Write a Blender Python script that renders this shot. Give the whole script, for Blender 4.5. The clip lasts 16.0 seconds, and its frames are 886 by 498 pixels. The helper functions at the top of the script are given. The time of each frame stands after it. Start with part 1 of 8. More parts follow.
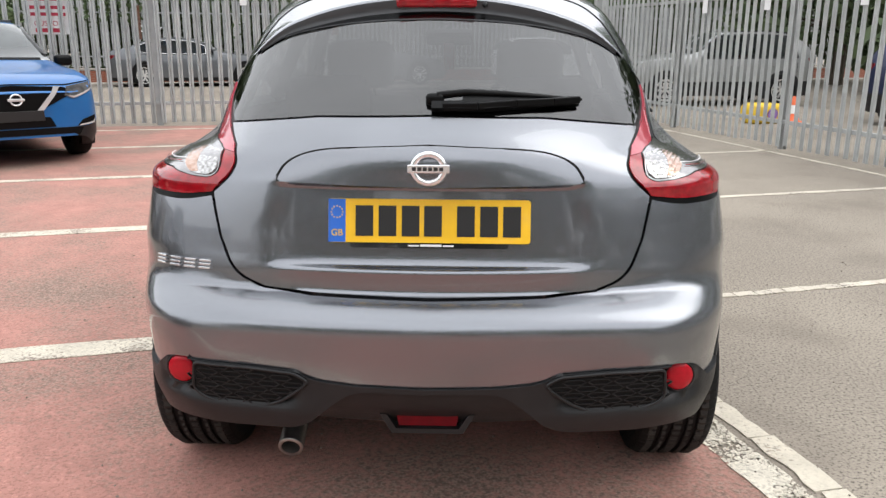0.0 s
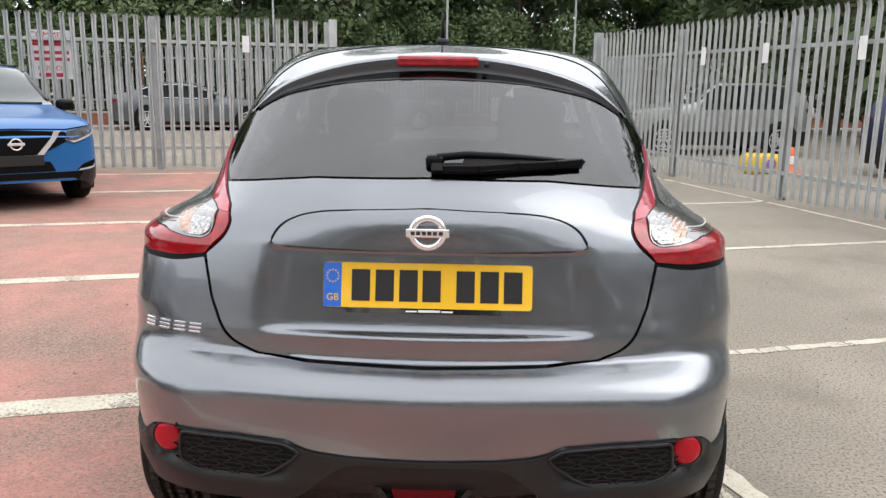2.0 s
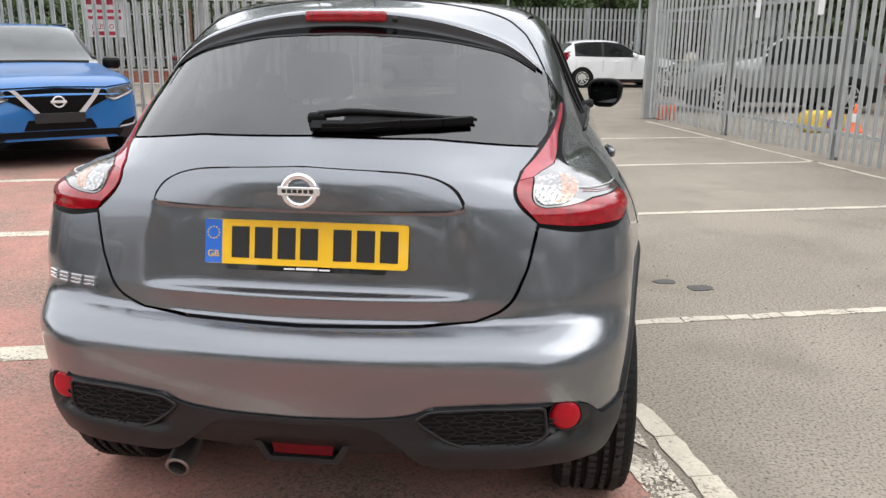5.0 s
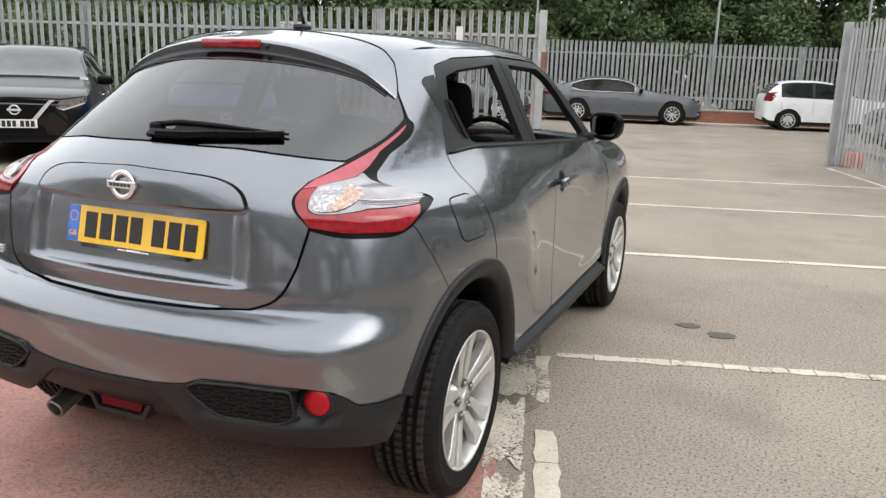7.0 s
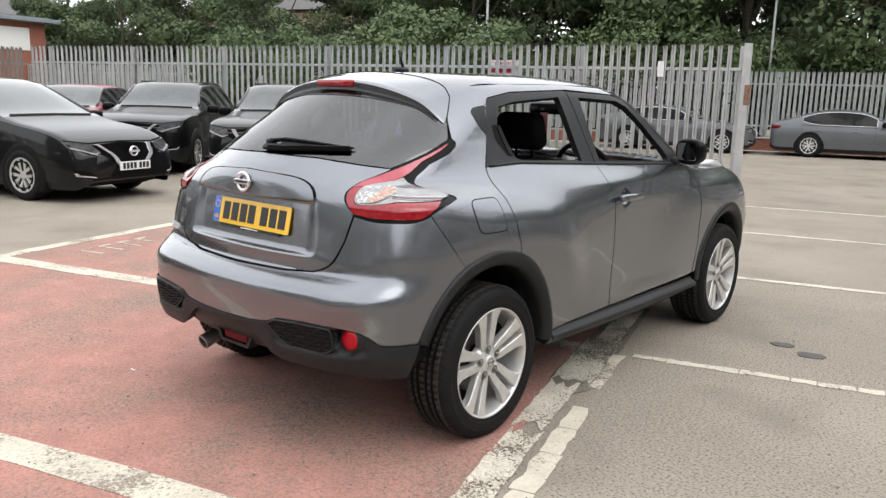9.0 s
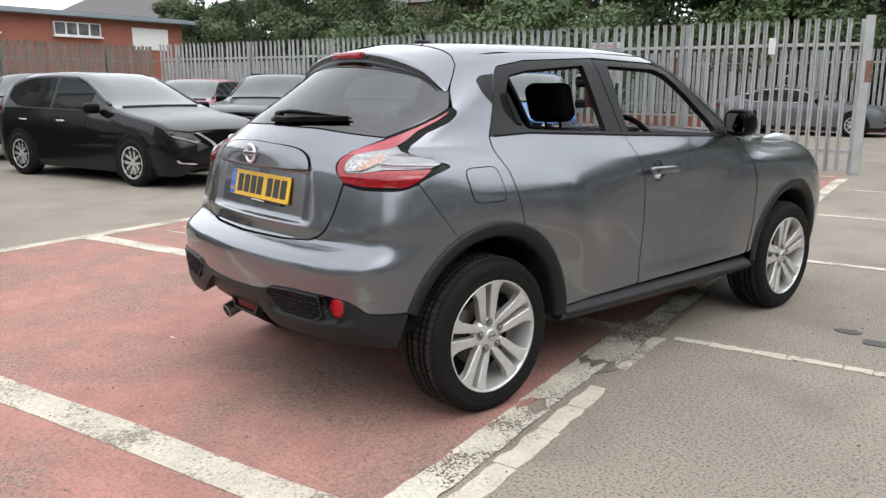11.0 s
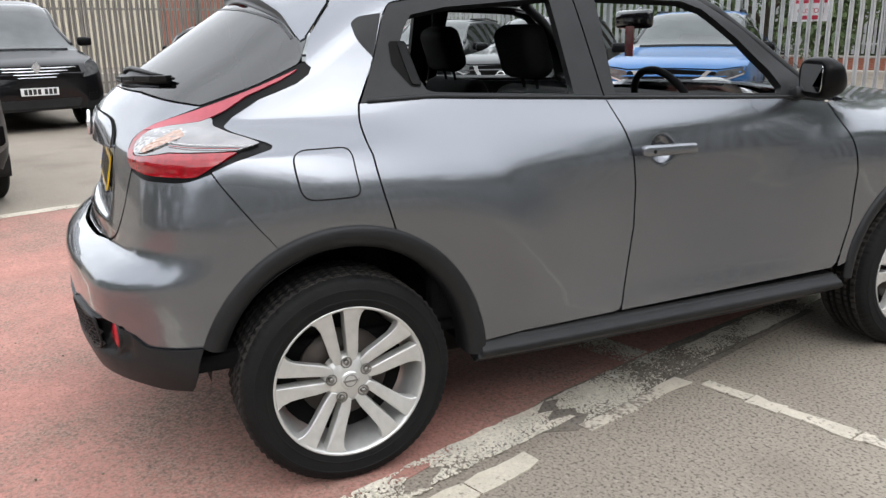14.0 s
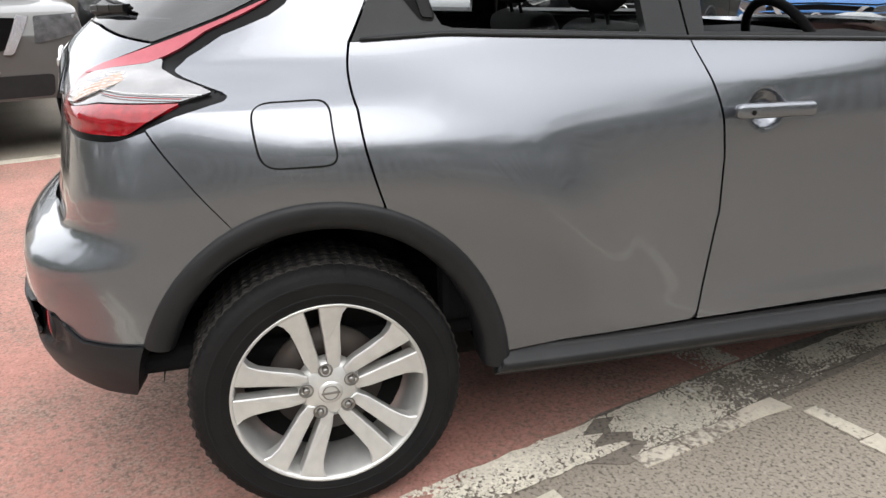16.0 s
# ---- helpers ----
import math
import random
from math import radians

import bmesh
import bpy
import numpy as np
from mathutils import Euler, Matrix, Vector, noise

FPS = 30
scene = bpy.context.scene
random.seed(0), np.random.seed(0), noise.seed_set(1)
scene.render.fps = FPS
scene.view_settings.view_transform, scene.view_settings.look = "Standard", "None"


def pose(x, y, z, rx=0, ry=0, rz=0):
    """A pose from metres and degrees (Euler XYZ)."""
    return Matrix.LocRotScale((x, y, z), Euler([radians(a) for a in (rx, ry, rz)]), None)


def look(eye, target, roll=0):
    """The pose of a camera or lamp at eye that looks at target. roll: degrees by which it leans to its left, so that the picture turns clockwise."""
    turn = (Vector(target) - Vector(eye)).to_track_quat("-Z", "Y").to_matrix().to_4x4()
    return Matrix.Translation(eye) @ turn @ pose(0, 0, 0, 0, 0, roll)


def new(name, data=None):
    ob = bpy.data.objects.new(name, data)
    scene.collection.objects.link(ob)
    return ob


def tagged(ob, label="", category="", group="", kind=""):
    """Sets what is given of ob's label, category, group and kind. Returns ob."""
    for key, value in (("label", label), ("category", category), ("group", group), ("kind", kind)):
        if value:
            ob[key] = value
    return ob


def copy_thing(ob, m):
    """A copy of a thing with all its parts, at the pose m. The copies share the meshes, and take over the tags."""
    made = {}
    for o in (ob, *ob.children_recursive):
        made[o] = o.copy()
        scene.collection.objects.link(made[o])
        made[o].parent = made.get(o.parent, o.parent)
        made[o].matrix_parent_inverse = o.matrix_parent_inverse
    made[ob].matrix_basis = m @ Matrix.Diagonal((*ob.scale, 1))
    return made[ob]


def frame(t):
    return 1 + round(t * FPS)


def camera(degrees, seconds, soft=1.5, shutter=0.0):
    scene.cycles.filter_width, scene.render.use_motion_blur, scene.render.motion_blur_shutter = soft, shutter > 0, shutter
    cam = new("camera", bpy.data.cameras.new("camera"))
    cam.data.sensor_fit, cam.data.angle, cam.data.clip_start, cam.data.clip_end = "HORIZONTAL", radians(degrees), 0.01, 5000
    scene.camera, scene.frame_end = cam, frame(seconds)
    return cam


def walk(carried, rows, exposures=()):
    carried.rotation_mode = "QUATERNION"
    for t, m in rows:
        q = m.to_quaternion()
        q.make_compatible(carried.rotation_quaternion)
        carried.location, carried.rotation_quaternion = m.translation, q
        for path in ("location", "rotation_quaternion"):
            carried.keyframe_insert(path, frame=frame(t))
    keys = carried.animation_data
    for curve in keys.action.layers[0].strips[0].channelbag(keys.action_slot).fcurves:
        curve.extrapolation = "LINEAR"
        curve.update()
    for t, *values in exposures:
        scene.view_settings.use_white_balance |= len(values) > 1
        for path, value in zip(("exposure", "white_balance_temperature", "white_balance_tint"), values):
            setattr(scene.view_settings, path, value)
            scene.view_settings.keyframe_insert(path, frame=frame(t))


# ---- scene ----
cam = camera(58.5, 16.0, 1.4)
PATH = [
    (0, (0.092, -2.586, 1.384), (0.038, -0.654, 0.872), 0.3),
    (0.5, (0.09, -2.546, 1.422), (0.023, -0.6, 0.966), 0.5),
    (1, (0.091, -2.524, 1.45), (0.03, -0.559, 1.082), 0.7),
    (1.5, (0.093, -2.512, 1.45), (0.036, -0.542, 1.109), 0.7),
    (2, (0.088, -2.513, 1.423), (0.036, -0.555, 1.018), 0.9),
    (2.5, (0.084, -2.519, 1.39), (0.038, -0.586, 0.879), 1.4),
    (3, (0.09, -2.522, 1.374), (0.046, -0.611, 0.787), 1.5),
    (3.5, (0.113, -2.517, 1.38), (0.055, -0.607, 0.788), 0.9),
    (4, (0.188, -2.537, 1.403), (0.09, -0.616, 0.856), 0.2),
    (4.5, (0.34, -2.515, 1.412), (0.202, -0.588, 0.895), 0.3),
    (5, (0.57, -2.459, 1.427), (0.342, -0.539, 0.917), 0.5),
    (5.2, (0.686, -2.464, 1.434), (0.4, -0.549, 0.933), 0.1),
    (7.3, (1.934, -2.364, 1.429), (1.078, -0.608, 1.001), 2.4),
    (7.5, (2.056, -2.37, 1.433), (1.122, -0.651, 1.013), 2.5),
    (8, (2.295, -2.455, 1.433), (1.19, -0.834, 1.04), 2.0),
    (8.5, (2.53, -2.549, 1.438), (1.331, -0.993, 1.061), 1.5),
    (9, (2.78, -2.612, 1.442), (1.515, -1.109, 1.065), 1.6),
    (9.2, (2.871, -2.623, 1.445), (1.579, -1.144, 1.064), 1.6),
    (11.3, (3.155, -2.113, 1.344), (1.649, -0.861, 0.939), -0.0),
    (11.5, (3.173, -2.028, 1.341), (1.653, -0.793, 0.933), -0.2),
    (12, (3.204, -1.715, 1.365), (1.645, -0.538, 0.94), -1.2),
    (12.5, (3.278, -1.423, 1.351), (1.668, -0.318, 0.916), -1.1),
    (13, (3.286, -1.146, 1.358), (1.606, -0.161, 0.9), -1.1),
    (13.5, (3.139, -0.865, 1.348), (1.413, 0.017, 0.856), -1.1),
    (13.6, (3.103, -0.805, 1.355), (1.367, 0.055, 0.858), -1.3),
    (14, (3.003, -0.648, 1.351), (1.244, 0.144, 0.823), -0.9),
    (14.5, (2.843, -0.43, 1.335), (1.052, 0.252, 0.763), 0.1),
    (15, (2.678, -0.294, 1.286), (0.882, 0.273, 0.612), 0.3),
    (15.5, (2.611, -0.215, 1.24), (0.803, 0.266, 0.531), -0.7),
    (16, (2.585, -0.163, 1.306), (0.762, 0.317, 0.637), -1.1),
]
walk(cam, [(t, look(eye, target, roll)) for t, eye, target, roll in PATH],
     [(0.0, 1.15, 6450, 10), (5.0, 1.13, 6450, 10), (9.0, 1.12, 6500, 10), (12.0, 0.97, 6250, 10), (13.5, 1.09, 6250, 10), (15.0, 1.26, 6450, 10), (16.0, 1.32, 6500, 10)])

# ---- world and light: a bright overcast day ----
world = bpy.data.worlds.new("overcast_sky")
scene.world = world
world.use_nodes = True
wn, wl = world.node_tree.nodes, world.node_tree.links
sky = wn.new("ShaderNodeTexSky")
sky.sky_type, sky.sun_disc = "NISHITA", False
sky.sun_elevation, sky.sun_rotation = radians(50), radians(95)
sky.dust_density, sky.ozone_density = 2.0, 1.0
pale = wn.new("ShaderNodeHueSaturation")
pale.inputs["Saturation"].default_value = 0.22
wl.new(sky.outputs[0], pale.inputs["Color"])
# a closed layer of bright cloud, twice as bright overhead as at the horizon, with soft lumps
coords, split, rise, lumps, lump_range, layer, tint, cover = (wn.new("ShaderNode" + kind) for kind in ("TexCoord", "SeparateXYZ", "MapRange", "TexNoise", "MapRange", "Math", "Mix", "Mix"))
wl.new(coords.outputs["Generated"], split.inputs[0])
wl.new(split.outputs["Z"], rise.inputs[0])
rise.inputs[3].default_value, rise.inputs[4].default_value = 5.3, 7.0
lumps.inputs["Scale"].default_value, lumps.inputs["Detail"].default_value = 2.2, 4.0
wl.new(coords.outputs["Generated"], lumps.inputs["Vector"])
lump_range.inputs[1].default_value, lump_range.inputs[2].default_value, lump_range.inputs[3].default_value, lump_range.inputs[4].default_value = 0.3, 0.7, 0.82, 1.15
wl.new(lumps.outputs["Fac"], lump_range.inputs[0])
layer.operation = "MULTIPLY"
wl.new(rise.outputs[0], layer.inputs[0])
wl.new(lump_range.outputs[0], layer.inputs[1])
tint.data_type, tint.blend_type, cover.data_type = "RGBA", "MULTIPLY", "RGBA"
tint.inputs["Factor"].default_value = 1.0
tint.inputs[6].default_value = (0.985, 1.0, 1.02, 1)
wl.new(layer.outputs[0], tint.inputs[7])
cover.inputs["Factor"].default_value = 0.75
wl.new(pale.outputs[0], cover.inputs[6])
wl.new(tint.outputs[2], cover.inputs[7])
wl.new(cover.outputs[2], wn["Background"].inputs[0])
wn["Background"].inputs[1].default_value = 0.170
sun_lamp = bpy.data.lights.new("sun", "SUN")
sun_lamp.energy, sun_lamp.angle, sun_lamp.color = 0.3, radians(40), (1.0, 0.97, 0.93)
sun = new("sun", sun_lamp)
sun.rotation_euler = (radians(40), 0, radians(85))


# ---- materials ----
def material(name, base, rough=0.6, metal=0.0, second=None, scale=8.0, amount=0.5, fine=0.0, fine_scale=300.0, bump=0.0, bump_scale=150.0, coat=0.0, coat_rough=0.03,
             spread=(0.35, 0.65), vary=0.0, spec=0.5, stain=None):
    """A principled material: a second colour in patches, fine speckle, fine relief, and a little difference from piece to piece."""
    m = bpy.data.materials.new(name)
    m.use_nodes = True
    n, l = m.node_tree.nodes, m.node_tree.links
    b = n["Principled BSDF"]
    b.inputs["Roughness"].default_value, b.inputs["Metallic"].default_value = rough, metal
    b.inputs["Coat Weight"].default_value, b.inputs["Coat Roughness"].default_value = coat, coat_rough
    b.inputs["Specular IOR Level"].default_value = spec
    place = n.new("ShaderNodeNewGeometry")
    colour = None
    b.inputs["Base Color"].default_value = (*base, 1)

    def blend(kind, fac, old, new_colour):
        mix = n.new("ShaderNodeMix")
        mix.data_type, mix.blend_type = "RGBA", kind
        if isinstance(fac, float):
            mix.inputs["Factor"].default_value = fac
        else:
            l.new(fac, mix.inputs["Factor"])
        if old is None:
            mix.inputs[6].default_value = (*base, 1)
        else:
            l.new(old, mix.inputs[6])
        if isinstance(new_colour, tuple):
            mix.inputs[7].default_value = (*new_colour, 1)
        else:
            l.new(new_colour, mix.inputs[7])
        return mix.outputs[2]

    def noise_fac(size, lo, hi, detail=4.0, top=1.0):
        tex = n.new("ShaderNodeTexNoise")
        tex.inputs["Scale"].default_value, tex.inputs["Detail"].default_value = size, detail
        l.new(place.outputs["Position"], tex.inputs["Vector"])
        ramp = n.new("ShaderNodeMapRange")
        ramp.inputs[1].default_value, ramp.inputs[2].default_value, ramp.inputs[4].default_value = lo, hi, top
        l.new(tex.outputs["Fac"], ramp.inputs[0])
        return ramp.outputs[0]

    if second:
        colour = blend("MIX", noise_fac(scale, *spread, top=amount), colour, second)
    if fine:
        grey = tuple(min(1.0, c * 0.35) for c in base)
        colour = blend("MIX", noise_fac(fine_scale, 0.5, 0.68, 2.0, fine), colour, grey)
        light = tuple(min(1.0, c * 1.45 + 0.02) for c in base)
        colour = blend("MIX", noise_fac(fine_scale * 0.7, 0.56, 0.72, 2.0, fine * 0.7), colour, light)
    if stain:
        tone, size, lo, hi, most = stain
        colour = blend("MIX", noise_fac(size, lo, hi, 7.0, most), colour, tone)
    if vary:
        info = n.new("ShaderNodeObjectInfo")
        shade = n.new("ShaderNodeMapRange")
        shade.inputs[3].default_value, shade.inputs[4].default_value = 1 - vary, 1 + vary
        l.new(info.outputs["Random"], shade.inputs[0])
        colour = blend("MULTIPLY", 1.0, colour, shade.outputs[0])
    if colour is not None:
        l.new(colour, b.inputs["Base Color"])
    if bump:
        tex = n.new("ShaderNodeTexNoise")
        tex.inputs["Scale"].default_value, tex.inputs["Detail"].default_value = bump_scale, 3.0
        l.new(place.outputs["Position"], tex.inputs["Vector"])
        relief = n.new("ShaderNodeBump")
        relief.inputs["Strength"].default_value, relief.inputs["Distance"].default_value = bump, 0.004
        l.new(tex.outputs["Fac"], relief.inputs["Height"])
        l.new(relief.outputs[0], b.inputs["Normal"])
    return m


def glass(name, tint, rough=0.0, face_on=0.05):
    """A thin pane: it lets light through straight, tinted, and mirrors by Fresnel."""
    m = bpy.data.materials.new(name)
    m.use_nodes = True
    n, l = m.node_tree.nodes, m.node_tree.links
    n.remove(n["Principled BSDF"])
    through_it, gloss, mix, fres = n.new("ShaderNodeBsdfTransparent"), n.new("ShaderNodeBsdfGlossy"), n.new("ShaderNodeMixShader"), n.new("ShaderNodeLayerWeight")
    through_it.inputs[0].default_value = (*tint, 1)
    gloss.inputs["Roughness"].default_value = rough
    fres.inputs[0].default_value = 0.5
    power, lift = n.new("ShaderNodeMath"), n.new("ShaderNodeMath")
    power.operation, lift.operation = "POWER", "MULTIPLY_ADD"
    l.new(fres.outputs["Facing"], power.inputs[0])
    power.inputs[1].default_value = 5.0
    l.new(power.outputs[0], lift.inputs[0])
    lift.inputs[1].default_value, lift.inputs[2].default_value = 0.80, face_on
    l.new(lift.outputs[0], mix.inputs[0])
    l.new(through_it.outputs[0], mix.inputs[1])
    l.new(gloss.outputs[0], mix.inputs[2])
    l.new(mix.outputs[0], n["Material Output"].inputs[0])
    return m


def worn_paint(name, paint, below, scale, lo, hi, rough=0.75, grain=14.0, fine=0.45, flakes=False, speck=1.0):
    """Road paint worn through to what lies below in ragged patches and specks."""
    m = material(name, paint, rough, second=tuple(c * 0.72 for c in paint), scale=5.0, amount=0.7, fine=fine, fine_scale=85.0, bump=0.5, bump_scale=180.0)
    n, l = m.node_tree.nodes, m.node_tree.links
    b = n["Principled BSDF"]
    old = b.inputs["Base Color"].links[0].from_socket
    place = n.new("ShaderNodeNewGeometry")
    big, small, add, ramp, mix = n.new("ShaderNodeTexNoise"), n.new("ShaderNodeTexNoise"), n.new("ShaderNodeMath"), n.new("ShaderNodeMapRange"), n.new("ShaderNodeMix")
    big.inputs["Scale"].default_value, big.inputs["Detail"].default_value = scale, 6.0
    small.inputs["Scale"].default_value, small.inputs["Detail"].default_value = scale * grain, 3.0
    for tex in (big, small):
        l.new(place.outputs["Position"], tex.inputs["Vector"])
    weigh = n.new("ShaderNodeMath")
    weigh.operation = "MULTIPLY_ADD"
    l.new(small.outputs["Fac"], weigh.inputs[0])
    weigh.inputs[1].default_value, weigh.inputs[2].default_value = speck, 0.5 - 0.5 * speck
    l.new(big.outputs["Fac"], add.inputs[0])
    l.new(weigh.outputs[0], add.inputs[1])
    l.new(add.outputs[0], ramp.inputs[0])
    ramp.inputs[1].default_value, ramp.inputs[2].default_value = lo, hi
    mix.data_type = "RGBA"
    l.new(ramp.outputs[0], mix.inputs["Factor"])
    l.new(old, mix.inputs[6])
    grit, grit_fac, grit_mix = n.new("ShaderNodeTexNoise"), n.new("ShaderNodeMapRange"), n.new("ShaderNodeMix")
    grit.inputs["Scale"].default_value, grit.inputs["Detail"].default_value = 95.0, 3.0
    l.new(place.outputs["Position"], grit.inputs["Vector"])
    grit_fac.inputs[1].default_value, grit_fac.inputs[2].default_value = 0.38, 0.62
    l.new(grit.outputs["Fac"], grit_fac.inputs[0])
    grit_mix.data_type = "RGBA"
    l.new(grit_fac.outputs[0], grit_mix.inputs["Factor"])
    grit_mix.inputs[6].default_value = (*(c * 0.58 for c in below), 1)
    grit_mix.inputs[7].default_value = (*(c * 1.32 for c in below), 1)
    l.new(grit_mix.outputs[2], mix.inputs[7])
    l.new(mix.outputs[2], b.inputs["Base Color"])
    if flakes:
        gone, blend_out = n.new("ShaderNodeBsdfTransparent"), n.new("ShaderNodeMixShader")
        l.new(ramp.outputs[0], blend_out.inputs[0])
        l.new(b.outputs[0], blend_out.inputs[1])
        l.new(gone.outputs[0], blend_out.inputs[2])
        l.new(blend_out.outputs[0], n["Material Output"].inputs[0])
    return m


PAINT = material("grey_metallic_paint", (0.172, 0.180, 0.197), 0.27, 0.90, coat=1.0, coat_rough=0.040, second=(0.225, 0.235, 0.257), scale=900.0, amount=0.6)
BLACK_PLASTIC = material("black_plastic", (0.0115, 0.0118, 0.0126), 0.45, spec=0.29, second=(0.017, 0.017, 0.018), scale=14.0, amount=0.6, bump=0.12, bump_scale=900.0)
LAMP_BLACK = material("black_lamp_plastic", (0.003, 0.003, 0.0033), 0.35, spec=0.12, second=(0.005, 0.005, 0.005), scale=20.0)
# body colour darkened: the shade of the spoiler's lip and underside is in it
SPOILER_SHADE = material("shaded_spoiler_grey", (0.045, 0.046, 0.049), 0.35, 0.3, second=(0.06, 0.061, 0.064), scale=12.0, amount=0.6)
GLOSS_BLACK = material("gloss_black", (0.010, 0.010, 0.011), 0.12, coat=0.6)
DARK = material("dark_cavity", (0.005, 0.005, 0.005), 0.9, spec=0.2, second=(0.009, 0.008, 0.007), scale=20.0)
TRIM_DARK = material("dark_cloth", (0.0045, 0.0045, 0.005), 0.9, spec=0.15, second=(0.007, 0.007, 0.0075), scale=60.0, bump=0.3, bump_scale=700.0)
TREAD = material("dusty_tread", (0.040, 0.036, 0.032), 0.9, spec=0.2, second=(0.022, 0.020, 0.019), scale=12.0, amount=0.8, bump=0.3, bump_scale=400.0)
RUBBER = material("tyre_rubber", (0.0055, 0.0055, 0.0058), 0.72, spec=0.2, second=(0.010, 0.0096, 0.0092), scale=9.0, amount=0.7, bump=0.2, bump_scale=500.0)
ALLOY = material("silver_alloy", (0.66, 0.65, 0.63), 0.36, 0.60, coat=0.4, second=(0.5, 0.5, 0.49), scale=30.0, amount=0.4)
STEEL = material("brushed_steel", (0.30, 0.29, 0.28), 0.35, 0.95, second=(0.2, 0.185, 0.17), scale=25.0)
CHROME = material("chrome", (0.80, 0.80, 0.81), 0.14, 0.75)
MIRROR = material("mirror_glass", (0.70, 0.71, 0.72), 0.02, 1.0)
WHITE_LENS = material("white_lamp_lens", (0.70, 0.70, 0.71), 0.15, 0.2, coat=0.8, coat_rough=0.01, second=(0.55, 0.55, 0.56), scale=12.0, amount=0.6)
DISC = material("brake_disc_iron", (0.09, 0.08, 0.075), 0.5, 0.6, second=(0.10, 0.07, 0.05), scale=40.0)
RED_LENS = material("red_lens", (0.30, 0.004, 0.010), 0.12, spec=0.5, coat=0.5, coat_rough=0.01, second=(0.17, 0.002, 0.006), scale=45.0, amount=0.7)
REFLECTOR = material("red_reflector", (0.40, 0.006, 0.016), 0.25, spec=0.3, second=(0.32, 0.005, 0.012), scale=90.0, amount=0.7)
# red lens paled: the sky's reflection on the upper arm is in this colour
SKY_PALED_LENS = material("sky_paled_red_lens", (0.40, 0.055, 0.078), 0.10, coat=0.4, coat_rough=0.01, second=(0.33, 0.04, 0.06), scale=30.0, amount=0.6)
CLEAR_LENS = material("clear_lens", (0.25, 0.245, 0.25), 0.16, 0.8, coat=0.5, coat_rough=0.01, second=(0.34, 0.33, 0.33), scale=18.0, amount=0.8)
REAR_GLASS = glass("privacy_glass", (0.10, 0.103, 0.106), face_on=0.13)
SIDE_GLASS = glass("clear_glass", (0.90, 0.93, 0.92), face_on=0.012)
YELLOW = material("yellow_plate", (0.83, 0.50, 0.015), 0.35, second=(0.76, 0.45, 0.015), scale=40.0, amount=0.4, coat=0.5)
WHITE_PLATE = material("white_plate", (0.75, 0.75, 0.73), 0.35, second=(0.66, 0.66, 0.64), scale=40.0, coat=0.5)
PLATE_BLUE = material("plate_blue", (0.02, 0.13, 0.55), 0.35, coat=0.5)
PLATE_BLACK = material("plate_black", (0.012, 0.012, 0.012), 0.4)
WHITE_INK = material("white_ink", (0.72, 0.72, 0.72), 0.5)
ASPHALT = material("worn_asphalt", (0.245, 0.210, 0.170), 0.9, second=(0.33, 0.286, 0.231), scale=0.55, amount=0.8, fine=0.95, fine_scale=84.0, bump=0.25, bump_scale=190.0, stain=((0.12, 0.098, 0.078), 1.3, 0.50, 0.74, 0.45))
SHADED_TARMAC = material("old_shaded_tarmac", (0.15, 0.128, 0.108), 0.9, second=(0.21, 0.182, 0.15), scale=4.0, amount=0.8, fine=0.7, fine_scale=80.0, bump=0.3, bump_scale=190.0)
RED_TARMAC = worn_paint("red_surfacing", (0.43, 0.207, 0.166), (0.245, 0.165, 0.130), 1.1, 0.91, 1.16, 0.88, 40.0, 0.5, speck=0.6)
LINE_WHITE = worn_paint("white_line_paint", (0.62, 0.56, 0.455), (0.27, 0.225, 0.18), 3.0, 1.0, 1.16, 0.75, 22.0)
LINE_SLAB = worn_paint("thick_cream_line_paint", (0.62, 0.56, 0.455), (0.30, 0.25, 0.20), 3.0, 1.12, 1.30, 0.75, 22.0, 0.2)
LINE_THIN = worn_paint("thin_bay_line_paint", (0.60, 0.54, 0.445), (0.25, 0.215, 0.178), 4.0, 1.06, 1.22, fine=0.25)
LINE_WORN = worn_paint("flaking_line_paint", (0.70, 0.64, 0.53), (0.30, 0.26, 0.21), 3.5, 1.03, 1.07, 0.8, 26.0, flakes=True)
LINE_SPARSE = worn_paint("sparse_line_paint", (0.64, 0.59, 0.49), (0.30, 0.26, 0.21), 3.5, 0.935, 0.985, 0.8, 28.0, flakes=True)
GALV = material("galvanised_steel", (0.43, 0.44, 0.435), 0.55, 0.35, second=(0.34, 0.35, 0.345), scale=5.0, amount=0.8, vary=0.10)
BROWN_STEEL = material("weathered_brown_steel", (0.21, 0.19, 0.17), 0.7, 0.2, second=(0.16, 0.14, 0.125), scale=4.0, vary=0.12)
BRICK = material("red_brick", (0.30, 0.105, 0.065), 0.9, second=(0.22, 0.08, 0.05), scale=6.0, bump=0.5, vary=0.2)
MORTAR = material("mortar", (0.30, 0.27, 0.24), 0.95, second=(0.22, 0.2, 0.18), scale=10.0)
STONE_CAP = material("pale_coping", (0.42, 0.39, 0.34), 0.9, second=(0.33, 0.31, 0.27), scale=6.0, bump=0.4)
LEAF_A = material("leaves", (0.048, 0.080, 0.025), 0.6, second=(0.085, 0.120, 0.040), scale=1.3, amount=0.9)
LEAF_B = material("dark_leaves", (0.052, 0.082, 0.034), 0.6, second=(0.088, 0.12, 0.045), scale=1.1, amount=0.9)
BARK = material("bark", (0.085, 0.068, 0.05), 0.95, second=(0.05, 0.04, 0.03), scale=8.0, bump=0.8, bump_scale=30.0)
